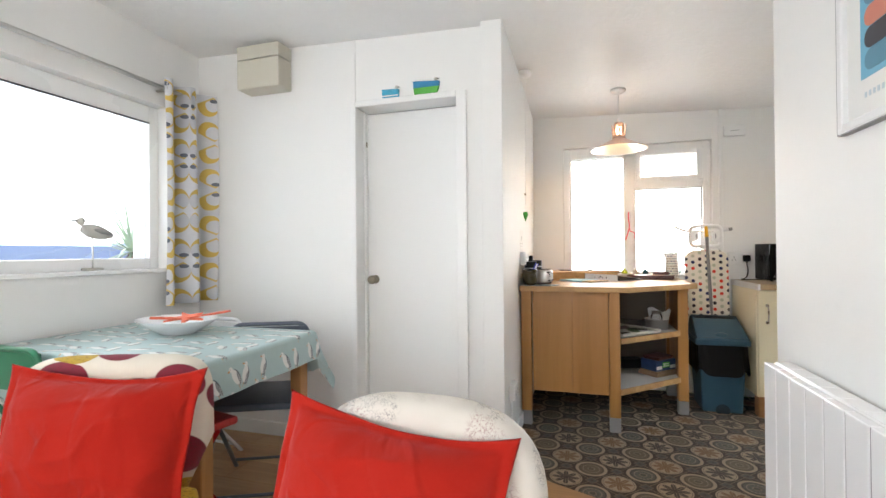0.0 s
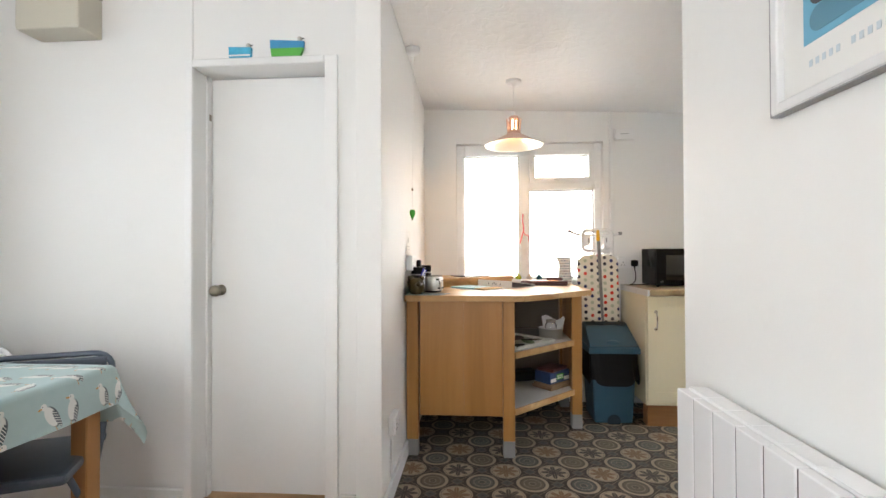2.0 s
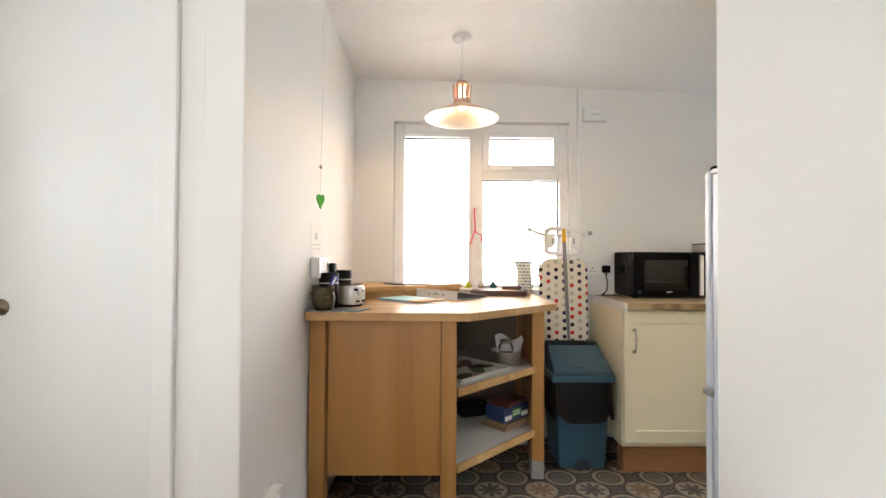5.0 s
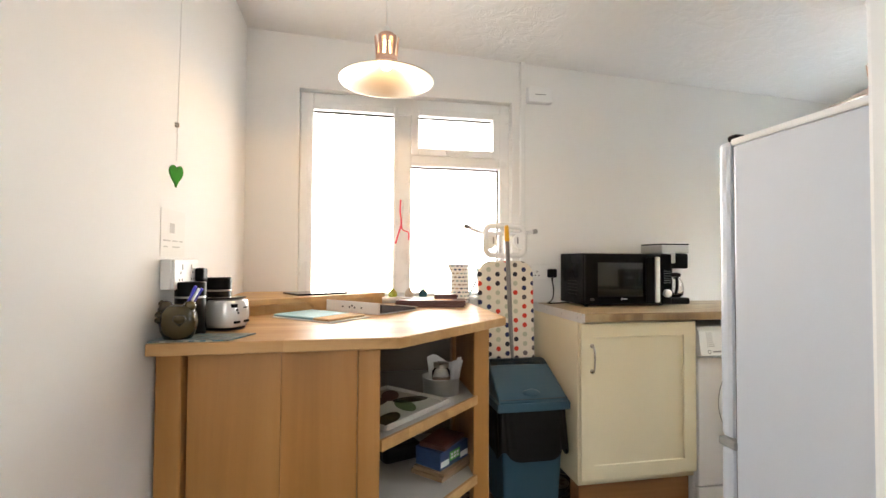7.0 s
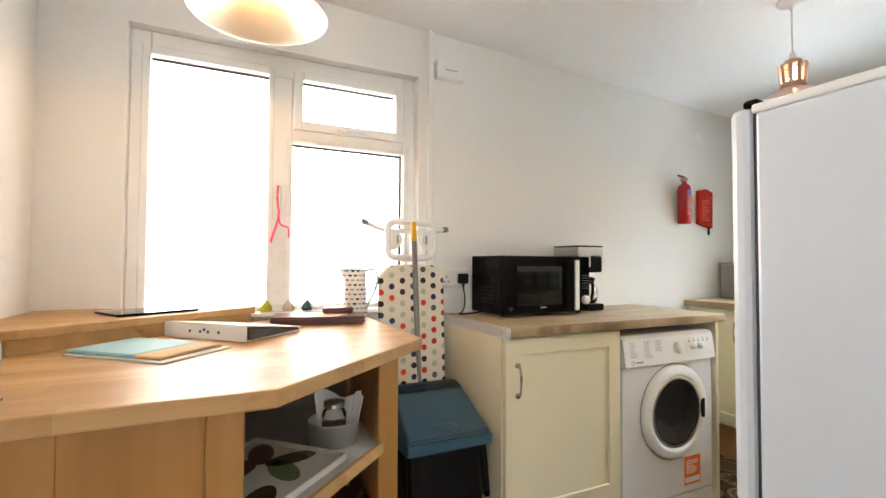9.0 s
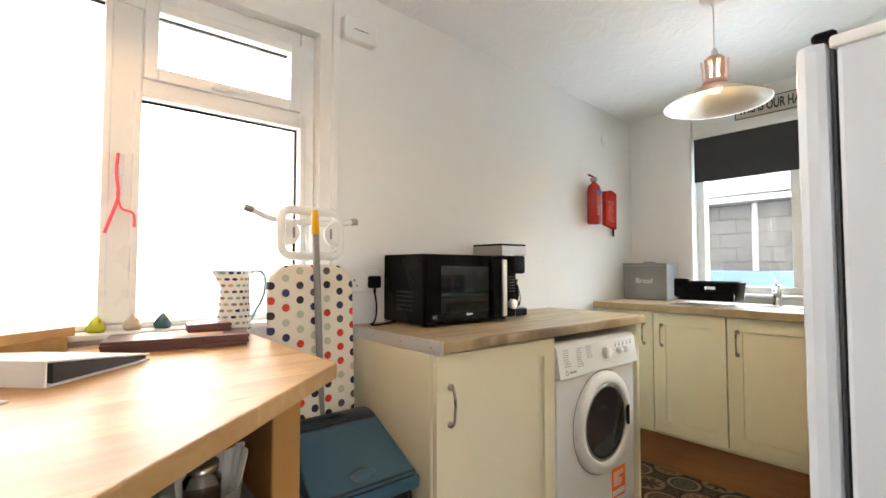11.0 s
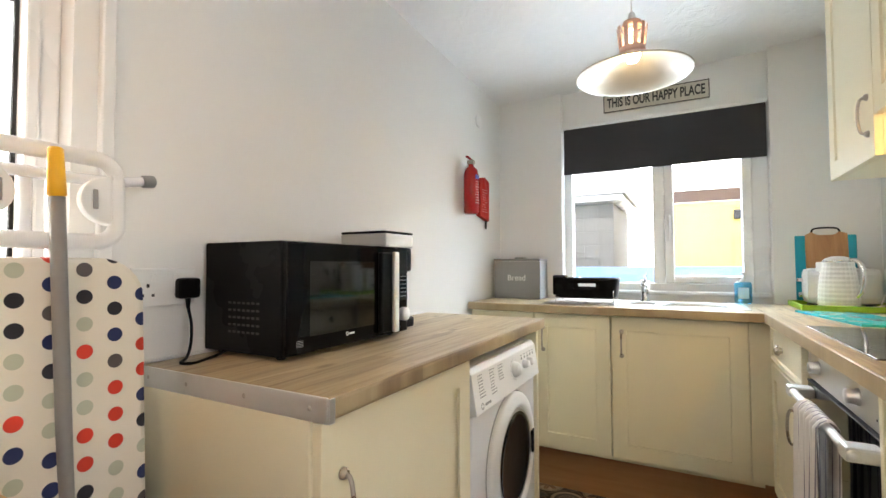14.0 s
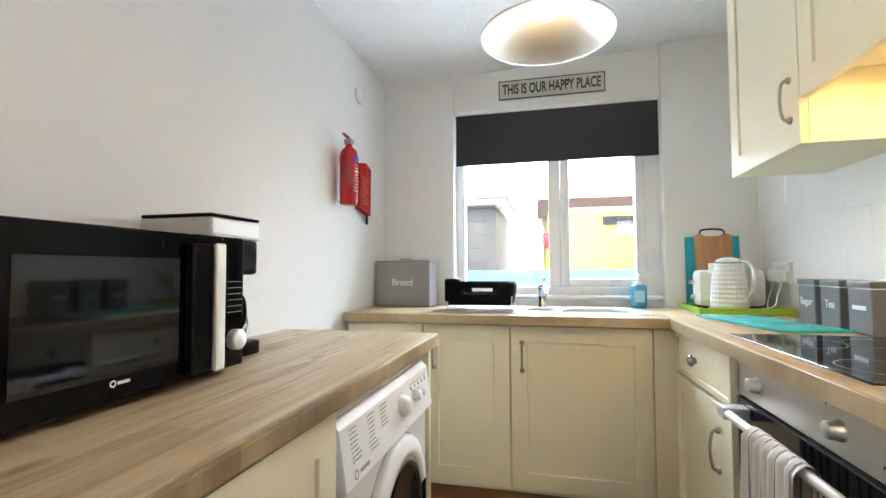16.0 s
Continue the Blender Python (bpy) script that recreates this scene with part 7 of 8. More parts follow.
part("lid", lathe([(0.032, 0.1005), (0.033, 0.118), (0, 0.119)], 28, None, pose(0.905, -0.485, S1 + 0.0075)), NICKEL, jr)
for i, (w_, d_, h_, mt, lab) in enumerate(((0.23, 0.16, 0.018, CARD, "flat brown cardboard box on the lower shelf"), (0.22, 0.15, 0.016, CARD, "flat brown cardboard box on the lower shelf"), (0.20, 0.13, 0.075, None, "blue and green printed food box on the lower shelf"), (0.18, 0.12, 0.02, MAROON, "flat dark red box on top of the pile"))):
    zz = S2 + 0.001 + (0, 0.0185, 0.035, 0.1105)[i]
    m = pose(0.915, -0.47, zz, 0, 0, 44 + (0, 4, -2, 7)[i])
    if mt:
        solo("flat_box", box(-w_ / 2, w_ / 2, -d_ / 2, d_ / 2, 0, h_, 0.002, None, m), mt, (0.915, -0.47, zz), lab, "box", "boxes on the shelf")
    else:
        o = thing("food_box", (0.915, -0.47, zz), lab, "box", "boxes on the shelf")
        part("carton", placed(box(-w_ / 2, w_ / 2, -d_ / 2, d_ / 2, 0, h_, 0.003), m), plain("dark_blue_carton", (0.02, 0.05, 0.14), 0.4, var=0.4, big=30), o)
        part("print", placed(box(-0.035, 0.035, -d_ / 2 - 0.0008, -d_ / 2 - 0.0002, 0.022, 0.058, 0), m), GREEN_PAINT, o)
        part("print", placed(box(-0.095, -0.04, -d_ / 2 - 0.0008, -d_ / 2 - 0.0002, 0.012, 0.035, 0), m), PAPER, o)
        part("print", placed(box(0.04, 0.095, -d_ / 2 - 0.0008, -d_ / 2 - 0.0002, 0.012, 0.035, 0), m), PAPER, o)
        k = None
        for r_ in range(2):
            for c_ in range(3):
                k = box(-0.028 + 0.02 * c_, -0.014 + 0.02 * c_, -d_ / 2 - 0.0014, -d_ / 2 - 0.0009, 0.028 + 0.014 * r_, 0.037 + 0.014 * r_, 0, k, m)
        part("lettering", k, WHITE_INK, o)
solo("shoe_bag", box(-0.09, 0.09, -0.06, 0.06, 0, 0.07, 0.02, None, pose(0.74, -0.33, S2 + 0.001, 0, 0, 20)), BAG, (0.74, -0.33, S2), "dark crumpled bag at the back of the shelf", "bag")

# ---- dining room ----
rad = thing("radiator", (1.06, -2.64, 0.15), "white electric panel radiator on the wall", "radiator")
# black strips stand for the shade in the gaps between sections
for i in range(9):
    part("groove_shade", box(1.0128, 1.0375, -2.2810 - 0.1037 * i, -2.2765 - 0.1037 * i, 0.155, 0.736, 0), RUBBER, rad)
part("back_panel", box(1.042, 1.098, -3.21, -2.176, 0.155, 0.742, 0.004), WHITE_ENAMEL, rad)
for i in range(10):
    y1 = -2.178 - 0.1037 * i
    part("section", box(1.010, 1.038, y1 - 0.0978, y1, 0.150, 0.740, 0.0025), WHITE_ENAMEL, rad)
for i in range(9):
    part("top_plate", box(1.044, 1.096, -2.181 - 0.1037 * i - 0.1015, -2.181 - 0.1037 * i, 0.7422, 0.7445, 0.0008), WHITE_ENAMEL, rad)
for y in (-2.4, -3.0):
    part("bracket", box(1.098, 1.1175, y - 0.02, y + 0.02, 0.3, 0.68, 0.001), WHITE_ENAMEL, rad)

pic = thing("framed_print", (1.11, -2.75, 1.46), "white framed abstract print of stacked coloured bands", "picture")
fr = None
for y0, y1, z0, z1 in ((-2.521, -2.496, 1.462, 2.17), (-3.06, -3.02, 1.465, 2.17), (-3.02, -2.521, 1.462, 1.487), (-3.02, -2.521, 2.13, 2.17)):
    fr = box(1.092, 1.1175, y0, y1, z0, z1, 0.003, fr)
part("frame", fr, plain("white_painted_frame", (0.74, 0.74, 0.74), 0.4), pic)
part("frame_edge", box(1.0935, 1.1165, -2.4955, -2.4925, 1.460, 2.172, 0), GREY_INK, pic)
part("frame_edge", box(1.0935, 1.1165, -3.06, -2.4960, 1.4585, 1.4615, 0), GREY_INK, pic)
part("mount", box(1.108, 1.112, -3.02, -2.521, 1.487, 2.13, 0), PAPER, pic)
part("art_ground", box(1.1065, 1.1078, -2.94, -2.585, 1.585, 2.06, 0), plain("print_blue", (0.16, 0.42, 0.58), 0.6), pic)
cols = ((0.10, 0.25, 0.34), (0.05, 0.05, 0.06), (0.55, 0.20, 0.14), (0.10, 0.24, 0.36), (0.30, 0.27, 0.23), (0.62, 0.25, 0.10), (0.06, 0.06, 0.07), (0.12, 0.32, 0.42))
for i, c in enumerate(cols):
    z = 1.60 + i * 0.056
    def loz(y0, y1, z0, z1):
        r = (z1 - z0) / 2
        return [(y1 - r + r * math.cos(radians(a)), (z0 + z1) / 2 + r * math.sin(radians(a))) for a in range(-90, 91, 20)] + [(y0 + r + r * math.cos(radians(a)), (z0 + z1) / 2 + r * math.sin(radians(a))) for a in range(90, 271, 20)]
    part("art_band", prism(loz(-2.93, -2.605, z, z + 0.054), 1.1050, 1.1062, 0, None, Matrix(((0, 0, 1, 0), (1, 0, 0, 0), (0, 1, 0, 0), (0, 0, 0, 1)))), plain("print_band", c, 0.6), pic)
k = None
for i in range(13):
    if i not in (5, 11):
        k = box(1.1066, 1.1075, -2.60 - 0.018 * i - 0.009, -2.60 - 0.018 * i, 1.535, 1.549, 0, k)
tagged(part("caption", k, plain("pale_print", (0.55, 0.62, 0.66), 0.7), pic), kind="stuff")

for x, w_, h_, m1, m2, lab in ((-0.655, 0.105, 0.050, SKYBLUE_PAINT, PAPER, "small turquoise painted wooden boat on the door frame"), (-0.435, 0.155, 0.075, BLUE_PAINT, GREEN_PAINT, "small blue and green wooden boat on the door frame")):
    o = thing("wooden_boat", (x, -1.622, 2.036), lab, "ornament", "boats over the door")
    z0 = 2.0365
    if w_ > 0.12:
        part("hull", prism([(x - w_ / 2 + 0.006, z0), (x + w_ / 2 - 0.016, z0), (x + w_ / 2 - 0.004, z0 + h_ * 0.48), (x - w_ / 2, z0 + h_ * 0.48)], 1.612, 1.630, 0.001, None, UP), m2, o)
        part("topside", prism([(x - w_ / 2, z0 + h_ * 0.485), (x + w_ / 2 - 0.004, z0 + h_ * 0.485), (x + w_ / 2, z0 + h_ * 0.86), (x - w_ / 2 - 0.002, z0 + h_)], 1.612, 1.630, 0.001, None, UP), m1, o)
    else:
        part("hull", prism([(x - w_ / 2 + 0.003, z0), (x + w_ / 2 - 0.003, z0), (x + w_ / 2, z0 + h_ * 0.9), (x - w_ / 2, z0 + h_)], 1.612, 1.630, 0.001, None, UP), m1, o)
        part("wave_line", box(x - w_ / 2 + 0.004, x + w_ / 2 - 0.004, -1.6312, -1.6305, z0 + 0.006, z0 + 0.013, 0), m2, o)
    part("bird", lathe([(0, 0.011), (0.008, 0.008), (0.011, 0), (0.006, -0.009), (0, -0.010)], 14, None, pose(x + w_ * 0.36, -1.621, z0 + h_ * 0.9 + 0.010)), GULL_WHITE, o)
    part("beak", rod((x + w_ * 0.36 + 0.008, -1.621, z0 + h_ * 0.9 + 0.012), (x + w_ * 0.36 + 0.022, -1.621, z0 + h_ * 0.9 + 0.012), 0.003, 0.001, 8), BLACK, o)

# curtain
cr = thing("curtain_pole", (-1.95, -2.9, 2.14), "brushed metal curtain pole over the dining window", "curtain pole")
part("pole", rod((-1.965, -4.3, 2.135), (-1.965, -1.80, 2.125), 0.0125), STEEL, cr)
part("finial", lathe([(0.0125, 0), (0.02, 0.004), (0.02, 0.03), (0, 0.032)], 20, None, pose(-1.965, -1.79, 2.125, -90, 0, 0)), STEEL, cr)
part("bracket", rod((-2.049, -1.93, 2.125), (-1.965, -1.93, 2.125), 0.008), STEEL, cr)


def curtain_sheet(u, v):
    y = -1.985 + 0.36 * u
    amp = 0.056 * (0.8 + 0.2 * v)
    x = -1.955 + amp * math.sin(u * math.pi * 4.2 + 0.6) + 0.006 * math.sin(u * 31 + v * 4)
    return (x + 0.02 * u, y + 0.012 * math.sin(v * 3 + u * 7), 2.175 - 1.335 * v)


cu = thing("curtain", (-1.955, -1.80, 0.84), "white curtain with a mustard and grey petal print, drawn aside", "curtain")
part("cloth", grid(curtain_sheet, 110, 30, None, lambda u, v: (u * 0.62 + 0.03, -v * 1.335)), CURTAIN, cu)
for u in (0.02, 0.26, 0.50, 0.74):
    px, py, pz = curtain_sheet(u, 0.03)
    part("eyelet", lathe([(0.016, 0.002), (0.020, 0.003), (0.024, 0.001), (0.024, -0.002), (0.016, -0.002)], 22, None, pose(px + 0.002, py, 2.13, 0, 90, 40)), STEEL, cu)

# gull on the sill
gl = thing("wooden_gull", (-2.085, -2.30, 1.058), "carved grey-white wooden gull standing on a block on the sill", "ornament")
z = 1.0585
gb = lathe([(0, -0.085), (0.012, -0.075), (0.026, -0.045), (0.034, -0.005), (0.032, 0.03), (0.020, 0.055), (0, 0.066)], 20, None, pose(-2.085, -2.27, z + 0.205, 78, 0, 0) @ Matrix.Diagonal((1.15, 1.15, 1.2, 1)))
lathe([(0, 0.022), (0.014, 0.017), (0.020, 0.004), (0.018, -0.012), (0, -0.026)], 18, gb, pose(-2.085, -2.345, z + 0.258))
part("body", gb, GULL_WHITE, gl)
part("beak", rod((-2.085, -2.362, z + 0.261), (-2.085, -2.425, z + 0.254), 0.006, 0.002, 10), plain("dark_beak", (0.12, 0.10, 0.08), 0.6), gl)
part("wing", lathe([(0, -0.075), (0.012, -0.05), (0.018, 0.0), (0.010, 0.04), (0, 0.05)], 14, None, pose(-2.058, -2.265, z + 0.208, 80, 0, 0)), plain("grey_weathered_wood", (0.26, 0.26, 0.25), 0.7), gl)
part("leg", rod((-2.085, -2.285, z + 0.012), (-2.085, -2.285, z + 0.178), 0.004), STEEL, gl)
part("block", box(-2.115, -2.058, -2.325, -2.245, z, z + 0.014, 0.002), GULL_WHITE, gl)

# table and cloth
TB = dict(x0=-1.98, x1=-0.885, y0=-2.78, y1=-2.065, z=0.752)
tbl = thing("dining_table", (-1.43, -2.42, 0.0), "pine dining table under a printed cloth", "table")
part("tabletop", box(TB["x0"], TB["x1"], TB["y0"], TB["y1"], TB["z"] - 0.028, TB["z"], 0.003), PINE, tbl)
for x in (TB["x0"] + 0.06, TB["x1"] - 0.055):
    for y in (TB["y0"] + 0.055, TB["y1"] - 0.055):
        part("leg", box(x - 0.03, x + 0.03, y - 0.03, y + 0.03, 0, TB["z"] - 0.0285, 0.004), PINE, tbl)
part("apron", box(TB["x0"] + 0.09, TB["x1"] - 0.09, TB["y1"] - 0.075, TB["y1"] - 0.055, 0.64, TB["z"] - 0.0285, 0.001), PINE, tbl)
part("apron", box(TB["x0"] + 0.09, TB["x1"] - 0.09, TB["y0"] + 0.055, TB["y0"] + 0.075, 0.64, TB["z"] - 0.0285, 0.001), PINE, tbl)
HANG_END, HANG_SIDE = 0.140, 0.215


def cloth_sheet(u, v):
    a = TB["x0"] - 0.05 + (TB["x1"] - TB["x0"] + 0.05 + HANG_END) * u
    b_ = TB["y0"] - HANG_SIDE + (TB["y1"] - TB["y0"] + 2 * HANG_SIDE) * v
    dx = max(0, a - TB["x1"])
    dy = max(0, b_ - TB["y1"]) - max(0, TB["y0"] - b_)
    L = math.hypot(dx, dy)
    px, py = min(a, TB["x1"] + 0.004), max(TB["y0"] - 0.004, min(TB["y1"] + 0.004, b_))
    if L <= 0:
        return (a, b_, TB["z"] + 0.003 + 0.001 * math.sin(a * 11) * math.sin(b_ * 9))
    ux, uy = dx / L, dy / L
    corner = 4 * (ux * abs(uy)) ** 2
    L *= 1 + 0.32 * corner
    fl = 0.10 + 0.20 * corner + 0.05 * math.sin(b_ * 17 + a * 13)
    return (px + ux * L * fl, py + uy * L * fl, TB["z"] + 0.003 - L * math.sqrt(max(0.1, 1 - fl * fl)))


solo("tablecloth", grid(cloth_sheet, 96, 84, None, lambda u, v: (v * 1.145, -u * 1.285)), CLOTH, (-1.43, -2.42, TB["z"]), "pale teal tablecloth printed with white gulls", "tablecloth")
TZ = TB["z"] + 0.0045
bo = thing("salad_bowl", (-1.50, -2.30, TZ), "wide white oval bowl with coral servers and starfish", "bowl")
pr = [(0, 0.0), (0.085, 0.0), (0.09, 0.006), (0.15, 0.04), (0.188, 0.068), (0.190, 0.071), (0.184, 0.071), (0.145, 0.046), (0.08, 0.014), (0, 0.012)]
part("dish", lathe(pr, 44, None, pose(-1.50, -2.30, TZ) @ Matrix.Diagonal((1.05, 0.85, 1, 1))), WHITE_ENAMEL, bo)
stf = []
for i in range(10):
    r = 0.085 if i % 2 == 0 else 0.030
    stf.append((r * math.cos(math.pi * i / 5), r * math.sin(math.pi * i / 5)))
for x, y, rx, rz, lab in ((-1.46, -2.28, 10, 10, "coral wooden starfish in the bowl"), (-1.54, -2.33, -8, 50, "coral wooden starfish in the bowl")):
    solo("wooden_starfish", prism(stf, 0, 0.012, 0.003, None, pose(x, y, TZ + 0.068, rx, 6, rz)), CORAL, (x, y, TZ + 0.06), lab, "ornament", "starfish")
solo("salad_server", prism([(-0.16, -0.012), (0.04, -0.012), (0.07, -0.03), (0.12, -0.032), (0.15, 0.0), (0.12, 0.032), (0.07, 0.03), (0.04, 0.012), (-0.16, 0.012)], 0, 0.008, 0.002, None, pose(-1.40, -2.27, TZ + 0.078, 0, -8, 25)), CORAL, (-1.40, -2.27, TZ + 0.07), "coral wooden salad server resting on the bowl", "salad server")


def folding_chair(loc, rz, frame_mat, pad_mat, label, top=0.77):
    o = thing("folding_chair", loc, label, "chair", "folding chairs", rz=rz, world_parts=False)
    for s in (-1, 1):
        part("leg", tube([(s * 0.205, -0.22, 0.0), (s * 0.20, 0.08, 0.45), (s * 0.198, 0.20, 0.62)], 0.0115, 10), frame_mat, o)
        part("leg", tube([(s * 0.18, 0.24, 0.0), (s * 0.18, -0.14, 0.43)], 0.0105, 10), frame_mat, o)
    hoop = [(-0.198, 0.17, 0.58), (-0.20, 0.215, top - 0.08)]
    hoop += [(-0.20 + 0.06 - 0.06 * math.cos(radians(a)), 0.22 + 0.005, top - 0.07 + 0.06 * math.sin(radians(a))) for a in range(0, 91, 18)]
    hoop += [(0.20 - 0.06 + 0.06 * math.sin(radians(a)), 0.225, top - 0.07 + 0.06 * math.cos(radians(a))) for a in range(0, 91, 18)]
    hoop += [(0.20, 0.215, top - 0.08), (0.198, 0.17, 0.58)]
    part("back_hoop", tube(hoop, 0.0115, 10), frame_mat, o)
    part("backrest", box(-0.185, 0.185, 0.205, 0.222, top - 0.17, top - 0.022, 0.007), pad_mat, o)
    part("seat", box(-0.20, 0.20, -0.22, 0.17, 0.435, 0.468, 0.014), pad_mat, o)
    part("stretcher", tube([(-0.205, -0.19, 0.05), (0.205, -0.19, 0.05)], 0.008, 8), frame_mat, o)
    part("stretcher", tube([(-0.18, 0.20, 0.05), (0.18, 0.20, 0.05)], 0.008, 8), frame_mat, o)
    return o


SLATE = plain("slate_frame_paint", (0.09, 0.11, 0.14), 0.35, 0.3)
folding_chair((-1.13, -2.17, 0), 25, SLATE, GREY_CHAIR, "slate grey folding chair pushed under the table")
folding_chair((-1.70, -2.09, 0), -3, WHITE_ENAMEL, WHITE_PLASTIC, "white folding chair behind the table")
folding_chair((-1.22, -2.66, 0), 168, RED_PAINT, RED_VINYL, "red folding chair pushed under the table", 0.72)
folding_chair((-1.72, -2.66, 0), 180, GREEN_CHAIR, GREEN_CHAIR, "green folding chair beside the window", 0.80)


def easy_chair(loc, rz, cover, label, half, top, arch, foot=0.86):
    """An upholstered chair that faces -y: seat block, rounded back, four legs."""
    o = thing("upholstered_chair", loc, label, "chair", "upholstered chairs", rz=rz, world_parts=False)
    pts = []
    n_ = 22
    for i in range(n_ + 1):
        a = math.pi * i / n_
        c, s = math.cos(a), math.sin(a)
        pts.append((half * math.copysign(abs(c) ** arch, c), top - 0.26 + 0.26 * abs(s) ** arch))
    pts = [(half * foot, 0.36)] + pts + [(-half * foot, 0.36)]
    b_ = bmesh.new()
    rings = []
    for dy, k_ in ((-0.062, 0.80), (-0.060, 0.90), (-0.050, 0.955), (-0.028, 0.99), (0.0, 1.0), (0.028, 0.99), (0.05, 0.955), (0.060, 0.90), (0.062, 0.80)):
        rings.append([b_.verts.new((x * k_, dy, 0.50 + (z_ - 0.50) * k_)) for x, z_ in pts])
    for r0, r1 in zip(rings, rings[1:]):
        for i in range(len(pts)):
            b_.faces.new((r0[i], r0[(i + 1) % len(pts)], r1[(i + 1) % len(pts)], r1[i])).smooth = True
    b_.faces.new(rings[0][::-1]), b_.faces.new(rings[-1])
    part("backrest", b_, cover, o)
    part("seat", box(-half, half, -0.52, -0.06, 0.27, 0.44, 0.035), cover, o)
    part("seat_frame", box(-half + 0.01, half - 0.01, -0.50, 0.05, 0.20, 0.268, 0.004), PINE, o)
    for x in (-half + 0.05, half - 0.05):
        for y in (-0.46, 0.02):
            part("leg", taper(x - 0.015, x + 0.015, y - 0.015, y + 0.015, 0.0, x - 0.022, x + 0.022, y - 0.022, y + 0.022, 0.199, 0.003), PINE, o)
    return o


easy_chair((-1.02, -2.97, 0), 19, BLOOM, "cream upholstered chair with plum and mustard blooms", 0.288, 0.822, 0.35, 0.66)
easy_chair((0.005, -2.98, 0), 0, TOILE, "pale upholstered chair with a fine sketched print and round back", 0.31, 0.782, 0.72)


def cushion(name_loc, m, w_, h_, label):
    """A square cushion: soft middle, flat stitched flange, drawn-in sides."""
    def side(s):
        def fn(u, v):
            a, b__ = 2 * u - 1, 2 * v - 1
            ea, eb = 1 - a * a, 1 - b__ * b__
            ia, ib = min(1, abs(a) / 0.89), min(1, abs(b__) / 0.89)
            puff = 0.115 * ((1 - ia ** 2.4) * (1 - ib ** 2.4)) ** 0.62
            inner = ((1 - ia * ia) * (1 - ib * ib)) ** 0.35
            sag = 0.022 * ea * max(0, b__) ** 3 * (1 + 0.5 * a)
            x = a * w_ / 2 * (1 - 0.075 * eb * abs(a) ** 3)
            z_ = b__ * h_ / 2 * (1 - 0.075 * ea * abs(b__) ** 3) - sag
            soft = 0.020 * noise.noise((a * 1.7, b__ * 1.7, w_ * 9 + s))
            fold = 0.010 * (1 - abs(noise.noise((a * 1.6 + 1.3 * b__, b__ * 2.4 - 1.1 * a, 3.0 + w_)))) ** 7
            edge = max(abs(a), abs(b__))
            wave = 0.005 * max(0, edge - 0.85) / 0.15 * math.sin(9 * a + 7 * b__ + w_ * 40)
            rim = 0.0032 * (1 if edge < 0.999 else 0)
            return (x, s * (puff + rim + (soft + fold) * inner) + wave, z_)
        return fn
    b_ = grid(side(-1), 72, 72)
    grid(side(1), 72, 72, b_)
    bmesh.ops.remove_doubles(b_, verts=b_.verts, dist=0.0005)
    placed(b_, m)
    return solo("cushion", b_, RED_CLOTH, name_loc, label, "cushion", "red cushions")


cushion((-0.90, -3.12, 0.44), pose(-0.950, -3.105, 0.580, -16, 2.0, 19), 0.575, 0.48, "bright red cotton cushion leaning on the bloom-print chair")
cushion((-0.04, -3.11, 0.44), pose(-0.055, -3.125, 0.535, -18, 6, 0), 0.59, 0.48, "bright red cotton cushion leaning on the round-backed chair")

# ---- outside the windows ----
nb = thing("neighbouring_house", (9.6, 2.0, -0.35), "grey block-built house wall with white eaves beyond the yard", "house")
BLOCK = plain("grey_blockwork", (0.24, 0.23, 0.22), 0.85, var=0.12, big=2, fine=30, bump=0.5, dist=0.01)
part("wall", box(8.62, 10.6, -0.03, 5.0, -0.35, 2.10, 0.005), plain("mortar_grey", (0.19, 0.185, 0.18), 0.9), nb)
for r_ in range(11):
    for c_ in range(5):
        y0 = -0.02 + c_ * 0.45 + (0.0 if r_ % 2 else -0.22)
        y0, y1 = max(y0, -0.025), y0 + 0.438
        z0 = -0.30 + r_ * 0.218
        part("block", box(8.606, 8.622, y0, y1, z0, z0 + 0.208, 0.003), BLOCK, nb)
part("eaves", box(8.30, 10.7, -0.20, 5.0, 2.105, 2.20, 0.01), UPVC, nb)
part("roof", prism([(8.25, 2.205), (10.7, 2.205), (10.7, 3.2), (10.4, 3.2)], -5.0, 0.25, 0.0, None, UP), plain("pale_roof", (0.45, 0.44, 0.43), 0.8), nb)
part("downpipe", rod((8.57, 0.62, -0.35), (8.57, 0.62, 2.10), 0.04), UPVC, nb)
fh = thing("garage", (10.6, -3.6, -0.35), "low building with a brown roof behind the van", "garage")
part("wall", box(10.2, 11.4, -7.0, -0.72, -0.35, 2.05, 0.005), plain("pale_render", (0.34, 0.33, 0.31), 0.85), fh)
part("roof", box(10.0, 11.5, -7.1, -0.62, 2.055, 2.42, 0.02), plain("brown_roof_felt", (0.15, 0.11, 0.10), 0.85), fh)
vn = thing("van", (9.1, -3.0, -0.35), "bright yellow van parked in the yard", "van")
VY = plain("yellow_van_paint", (0.90, 0.64, 0.14), 0.3, var=0.03)
part("van_body", taper(8.22, 10.0, -5.6, -0.70, 0.0, 8.36, 9.9, -5.4, -0.84, 2.02, 0.08), VY, vn)
part("window", box(8.285, 8.30, -2.5, -1.62, 1.74, 1.87, 0.002, None, pose(8.29, 0, 1.7, 0, 4.0, 0) @ pose(-8.29, 0, -1.7)), DARK_GLASS, vn)
part("tail_lamp", box(8.24, 8.32, -0.87, -0.76, 1.42, 1.64, 0.01), RED_PAINT, vn, "red tail lamp")
